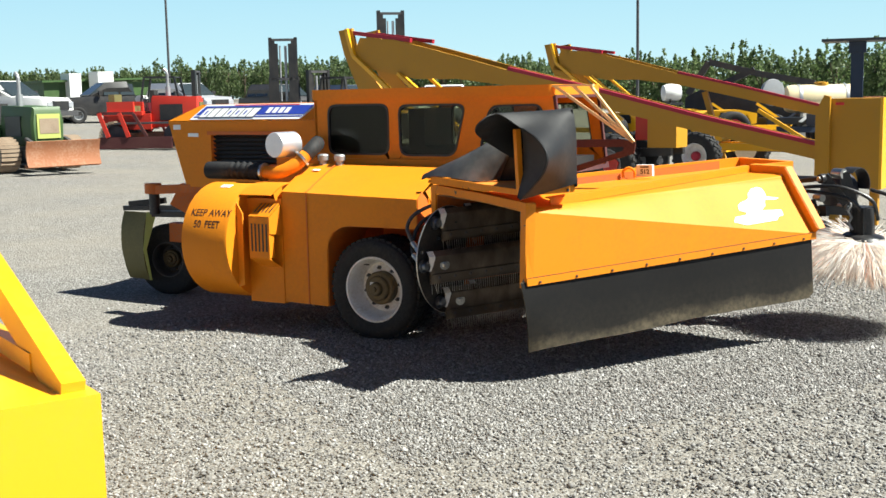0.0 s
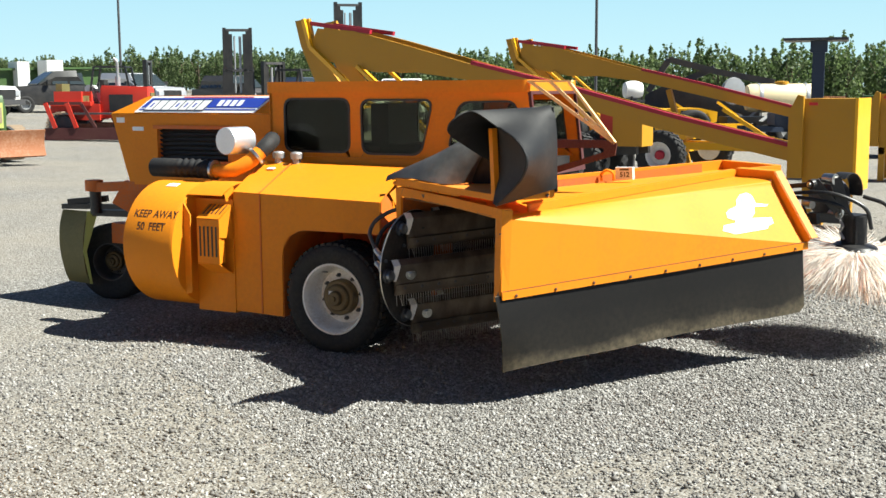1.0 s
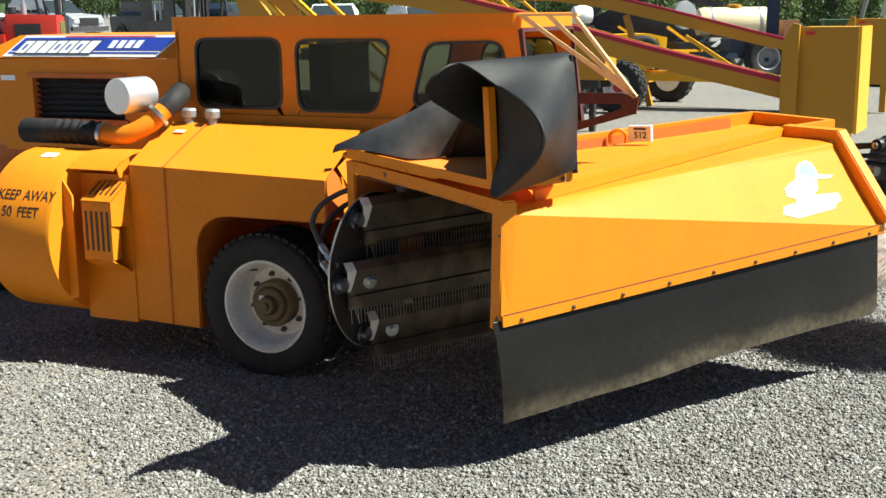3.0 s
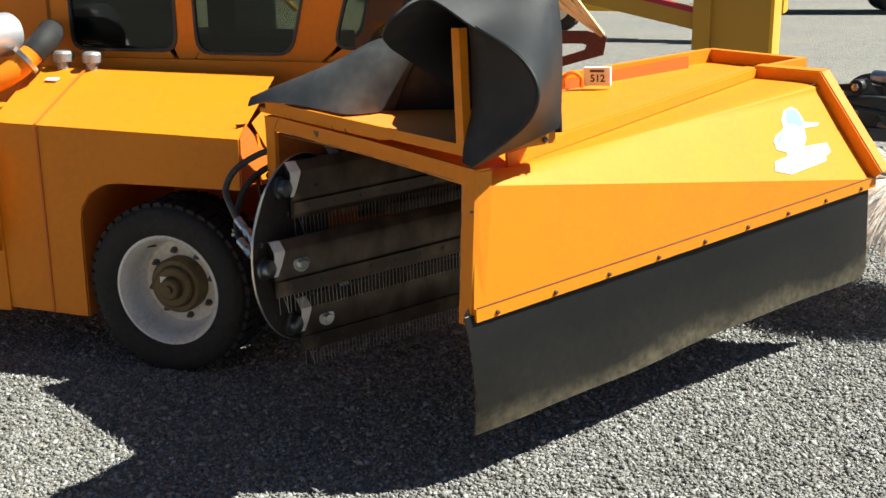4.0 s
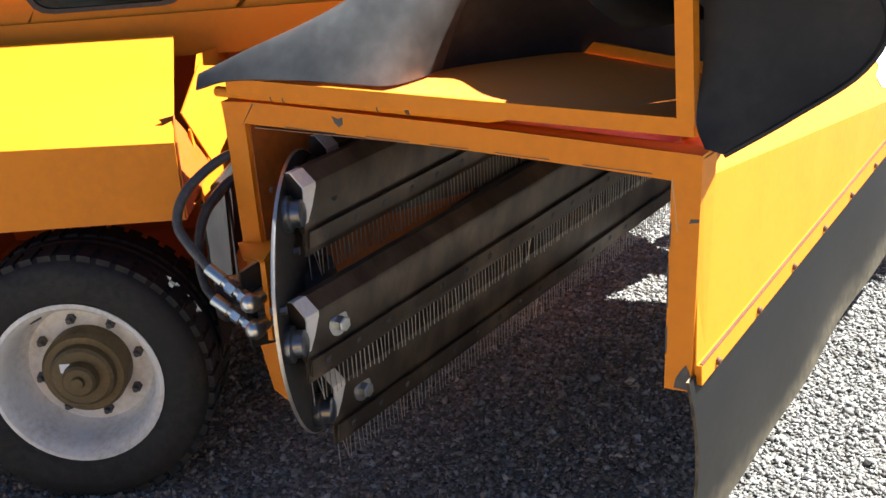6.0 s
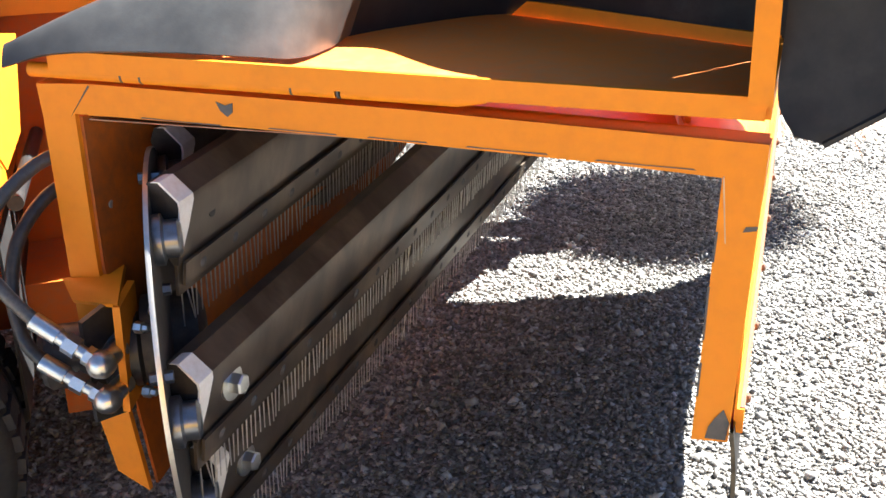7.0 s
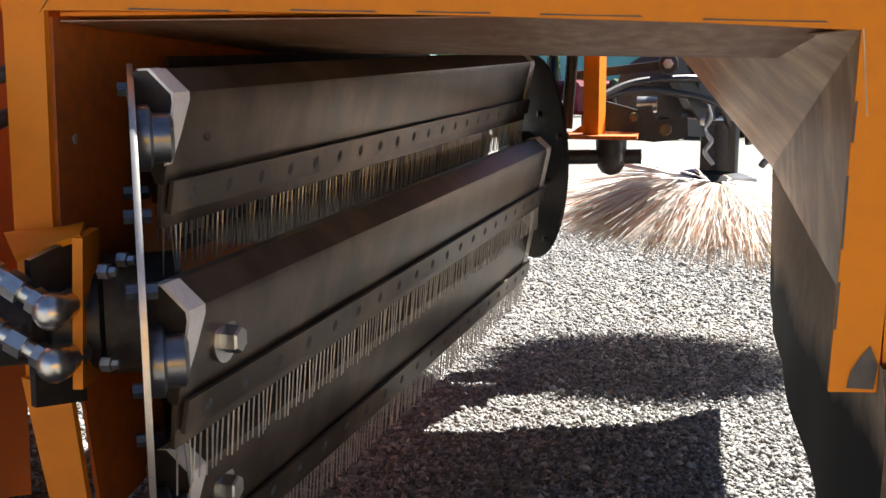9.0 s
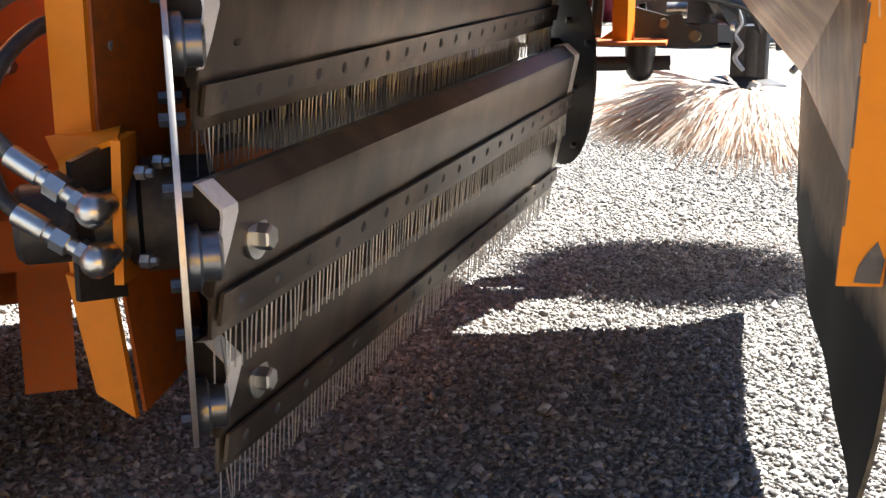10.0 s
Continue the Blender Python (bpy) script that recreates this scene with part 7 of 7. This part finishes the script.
forklift(ground_at(-37.46, 7.4, 62), MAROON, "dark red forklift with a black guard", 2.35)
forklift(ground_at(-30.96, 9.85, -20), BLACK, "black forklift with a tall mast", 3.4)
forklift(ground_at(-29.2, 11.2, 200), OCHRE, "tan forklift with a pale roof", 2.4)
forklift(ground_at(-30.59, 13.54, -15), DARKGREY, "dark grey forklift with a tall raised mast", 4.4)

for x, y, yaw, w in ((-62.5, 8.0, 15, 0.7), (-61.88, 9.6, 15, 0.95)):
    m = ground_at(x, y, yaw)
    t = thing("box_trailer", "white box trailer parked far off", "trailer", m, "white box trailers")
    bm = B()
    box(bm, (-0.6, -w / 2, 0.9), (0.6, w / 2, 2.05 + w * 0.5))
    part("box_body", bm, WHITE, t, "", m, 0.03)
    bm = B()
    box(bm, (-0.6, -w / 2 + 0.1, 0.6), (0.6, w / 2 - 0.1, 0.9))
    part("underframe", bm, BLACK, t, "", m)
    for s in (-1, 1):
        yard_wheel(t, m @ pose(0.1, s * 0.4, 0.4, -90 * s), 0.4, RIM_DARK)

m = ground_at(-66.0, 9.5, 15)
t = thing("low_shed", "low dark green tin shed far behind the trucks", "shed", m)
bm = B()
box(bm, (-3, -4, 0), (3, 4, 1.9))
part("shed_wall", bm, GREEN, t, "", m, 0.02)
bm = B()
plate(bm, [(-3.3, -4.2, 1.85), (3.3, -4.2, 1.85), (3.3, 4.2, 2.05), (-3.3, 4.2, 2.05)], 0.12)
part("shed_roof", bm, GREEN, t, "", m)

for x, y, h in ((-66.0, 14.6, 16), (-41.2, 32.5, 15)):
    m = ground_at(x, y, 0)
    t = thing("light_pole", "tall thin steel yard light pole", "light pole", m, "yard light poles")
    bm = B()
    rod(bm, (0, 0, 0), (0, 0, h), 0.085, 12, 0.05)
    part("pole", bm, DARKGREY, t, "", m)
    bm = B()
    box(bm, (-0.5, -0.1, h), (0.5, 0.1, h + 0.2))
    part("lamp_head", bm, GALVA, t, "", m, 0.02)

# near yellow machine beside the camera's start
m = pose(4.02, -3.02, 0, 0, 0, 8)
hopper = thing("yellow_cart", "bright yellow sheet-steel farm machine corner with an angled bar", "farm machine", m)
for a, b in (((-3.2, -2.2), (0.0, -2.14)), ((-3.2, -0.06), (0.0, 0.0)), ((-3.2, -2.14), (-3.14, -0.06)), ((-0.06, -2.14), (0.0, -0.06))):
    bm = B()
    box(bm, (*a, 0.18), (*b, 0.955))
    part("side_wall", bm, YELLOW, hopper, "", m, 0.012)
bm = B()
rim_at = [(-3.14, -2.14, 0.90), (-1.5, -2.14, 0.90), (-1.5, -0.06, 0.90), (-3.14, -0.06, 0.90)]
low_at = [(-2.7, -1.4, 0.40), (-1.95, -1.4, 0.40), (-1.95, -0.8, 0.40), (-2.7, -0.8, 0.40)]
for i in range(4):
    j = (i + 1) % 4
    plate(bm, [rim_at[i], rim_at[j], low_at[j], low_at[i]], 0.01)
plate(bm, low_at, 0.01)
part("bin", bm, YELLOW, hopper, "sloping yellow steel bin", m)
bm = B()
box(bm, (-1.5, -2.14, 0.88), (-0.06, -0.06, 0.952))
part("top_cover", bm, YELLOW, hopper, "", m, 0.006)
bm = B()
box(bm, (-3.14, -2.14, 0.2), (-0.06, -0.06, 0.26))
part("floor_frame", bm, BLACK, hopper, "", m)
bm = B()
beam(bm, (-0.06, -0.05, 0.94), (-2.0, -0.05, 1.58), 0.06, 0.09)
beam(bm, (-0.3, -0.06, 0.99), (-2.6, -0.06, 1.0), 0.05, 0.05)
part("angled_bar", bm, YELLOW, hopper, "", m, 0.006)
bm = B()
box(bm, (-0.002, -0.62, 0.62), (0.003, -0.26, 0.80))
part("data_plate", bm, BLACK, hopper, "black framed plate", m, 0.001)
bm = B()
box(bm, (0.003, -0.6, 0.65), (0.006, -0.29, 0.78))
part("data_plate_print", bm, DECALWHITE, hopper, "", m)
for x in (-2.6, -0.6):
    yard_wheel(hopper, m @ pose(x, -1.95, 0.3, 90), 0.3, RIM_DARK)
    yard_wheel(hopper, m @ pose(x, -0.25, 0.3, -90), 0.3, RIM_DARK)


# wheeled tractor with roll cage and sheds beyond the head
def tractor(m, paint, label, roof, glass=None, lugs=False):
    t = thing("tractor", label, "tractor", m)
    bm = B()
    hull_shape(bm, [(2.2, 0.32, 0.7, 1.35, 0.25), (2.1, 0.38, 0.6, 1.45, 0.3), (0.5, 0.4, 0.6, 1.58, 0.34), (-0.9, 0.4, 0.6, 1.2, 0.36)])
    part("hood", bm, paint, t, "", m, 0.04)
    for s in (-1, 1):
        k = m @ pose(-0.6, s * 0.85, 0.72, -90 * s)
        w = yard_wheel(t, k, 0.72, RIM_GREY, 0.9)
        if lugs:
            shared("tread", LUG, w, k @ Matrix.Diagonal((1.44, 1.44, 1.3, 1)), "deep tractor tread lugs")
        yard_wheel(t, m @ pose(1.75, s * 0.78, 0.5, -90 * s), 0.5, RIM_GREY, 0.8)
        bm = B()
        pts = [(-0.6 + 0.82 * math.cos(radians(a)), 0.72 + 0.82 * math.sin(radians(a))) for a in range(10, 171, 20)]
        loft(bm, [(x, s * 0.85 - 0.25, z) for x, z in pts], [(x, s * 0.85 + 0.25, z) for x, z in pts], 1, 1, 0.03)
        part("mudguard", bm, paint, t, "", m)
        bm = B()
        for a, b in (((0.6, 1.5), (0.1, 2.45)), ((0.1, 2.45), (-0.95, 2.45)), ((-0.95, 2.45), (-1.15, 1.4)), ((-0.4, 1.4), (-0.4, 2.45)), ((0.1, 2.45), (-0.4, 1.5))):
            beam(bm, (a[0], s * 0.6, a[1]), (b[0], s * 0.58, b[1]), 0.06, 0.06)
        part("cab_frame", bm, BLACK, t, "black cab frame", m)
        if glass:
            bm = B()
            plate(bm, [(0.52, s * 0.58, 1.5), (0.08, s * 0.56, 2.4), (-0.93, s * 0.56, 2.4), (-1.1, s * 0.58, 1.45)], 0.01)
            part("cab_window", bm, glass, t, "", m)
    if glass:
        bm = B()
        plate(bm, [(0.56, -0.5, 1.52), (0.56, 0.5, 1.52), (0.14, 0.5, 2.38), (0.14, -0.5, 2.38)], 0.01)
        part("windscreen", bm, glass, t, "pale teal windscreen", m)
    bm = B()
    box(bm, (-1.0, -0.62, 2.43), (0.15, 0.62, 2.52))
    part("cab_roof", bm, roof, t, "", m, 0.02)
    bm = B()
    box(bm, (-0.8, -0.3, 1.2), (-0.3, 0.3, 1.35))
    box(bm, (-0.95, -0.3, 1.3), (-0.8, 0.3, 1.8))
    part("seat", bm, SEAT, t, "", m, 0.05)
    return t


tractor(ground_at(5.71, 20.42, -25) @ Matrix.Diagonal((0.69, 0.69, 0.69, 1)), MAROON, "low maroon wheeled orchard tractor with a roll cage", BLACK, None, True)
for i, (x, y, yaw, paint) in enumerate(((-4.6, 30.5, -80, GREEN), (-3.2, 30.9, -84, MAROON), (-1.9, 31.0, -75, MAROON), (-0.55, 30.6, -82, GREEN), (0.7, 30.0, -80, GREEN), (2.1, 30.4, -78, MAROON), (-7.2, 31.5, -70, MAROON))):
    tractor(ground_at(x, y, yaw), paint, "tractor with teal cab windows standing in a row", paint, TEALGLASS)

m = pose(9.0, 34.0, 0, 0, 0, -12)
shed = thing("machine_shed", "large pale green steel-clad machine shed", "building", m)
bm = B()
box(bm, (-7.0, 0, 0), (14.0, 10, 3.0))
part("shed_wall", bm, WALLGREEN, shed, "", m, 0.02)
bm = B()
box(bm, (-0.02, -0.02, 0), (0.02, 0.0, 2.98))
rib = mesh_of("cladding_rib", bm, WALLGREEN)
for i in range(42):
    shared("cladding_rib", rib, shed, m @ pose(-6.75 + i * 0.5, 0, 0))
bm = B()
plate(bm, [(-7.4, -0.5, 3.0), (14.4, -0.5, 3.0), (14.4, 10.5, 5.0), (-7.4, 10.5, 5.0)], 0.15)
part("shed_roof", bm, WALLWHITE, shed, "white tin roof", m)


# orchard along the far side
def orchard():
    rng = random.Random(5)
    ends = [(-185, 2), (-162, 18), (-127, 37), (-91, 49), (-63, 55), (-46, 60), (-30, 66), (-10, 72), (12, 78)]
    trunk = B()
    vs, fs = [], []
    spots = []
    for (x0, y0), (x1, y1) in zip(ends, ends[1:]):
        k = int(math.hypot(x1 - x0, y1 - y0) / 2.4)
        for row in range(3):
            for i in range(k):
                f = (i + rng.random() * 0.5) / k
                spots.append((x0 + (x1 - x0) * f - row * 3 + rng.uniform(-0.6, 0.6), y0 + (y1 - y0) * f + row * 3.5 + rng.uniform(-0.6, 0.6)))
    for x, y in spots:
        z, h = rise(x, y), rng.uniform(4.6, 5.6) * (0.8 if x < -140 else 1.05 if x < -75 else 1.04)
        rod(trunk, (x, y, z), (x + rng.uniform(-0.1, 0.1), y, z + h * 0.6), 0.13, 6, 0.06)
        for j in range(3):
            a = rng.uniform(0, 6.28)
            rod(trunk, (x, y, z + h * 0.3), (x + 0.9 * math.cos(a), y + 0.9 * math.sin(a), z + h * 0.65), 0.06, 5, 0.02)
        # upright shoots, leafy and thinning towards their tips
        for _ in range(13):
            a, q = rng.uniform(0, 6.28), rng.uniform(0, 1) ** 0.6
            bx, by, tip = 1.5 * q * math.cos(a), 1.5 * q * math.sin(a), h * rng.uniform(0.8, 1.06) * (1 - 0.28 * q)
            foot = h * rng.uniform(0.02, 0.15)
            for _ in range(80):
                f = rng.uniform(0, 1) ** 0.85
                r = 0.6 * (1 - f) + 0.07
                px, py = x + bx * (0.55 + 0.5 * f) + r * rng.gauss(0, 0.6), y + by * (0.55 + 0.5 * f) + r * rng.gauss(0, 0.6)
                pz = z + foot + (tip - foot) * f + rng.gauss(0, 0.06)
                a, b, s = rng.uniform(0, 6.28), rng.uniform(-1.4, 1.4), rng.uniform(0.08, 0.17)
                ux, uy, uz = math.cos(a) * s, math.sin(a) * s, 0.3 * s * math.sin(b)
                wx, wy, wz = -math.sin(a) * s * 0.5 * math.sin(b), math.cos(a) * s * 0.5 * math.sin(b), s * math.cos(b) * 1.1
                n = len(vs)
                vs.extend([(px - ux, py - uy, pz - uz), (px - wx, py - wy, pz - wz), (px + ux, py + uy, pz + uz), (px + wx, py + wy, pz + wz)])
                fs.append((n, n + 1, n + 2, n + 3))
    me = bpy.data.meshes.new("crown")
    me.from_pydata(vs, [], fs)
    me.materials.append(LEAVES)
    wood = thing("orchard_trees", "row of green young orchard trees along the yard", "trees", pose(-70, 50, 0), kind="stuff")
    shared("crown", me, wood, Matrix(), "uneven leafy green crowns")
    part("trunk", trunk, BARK, wood, "thin brown trunks")


orchard()
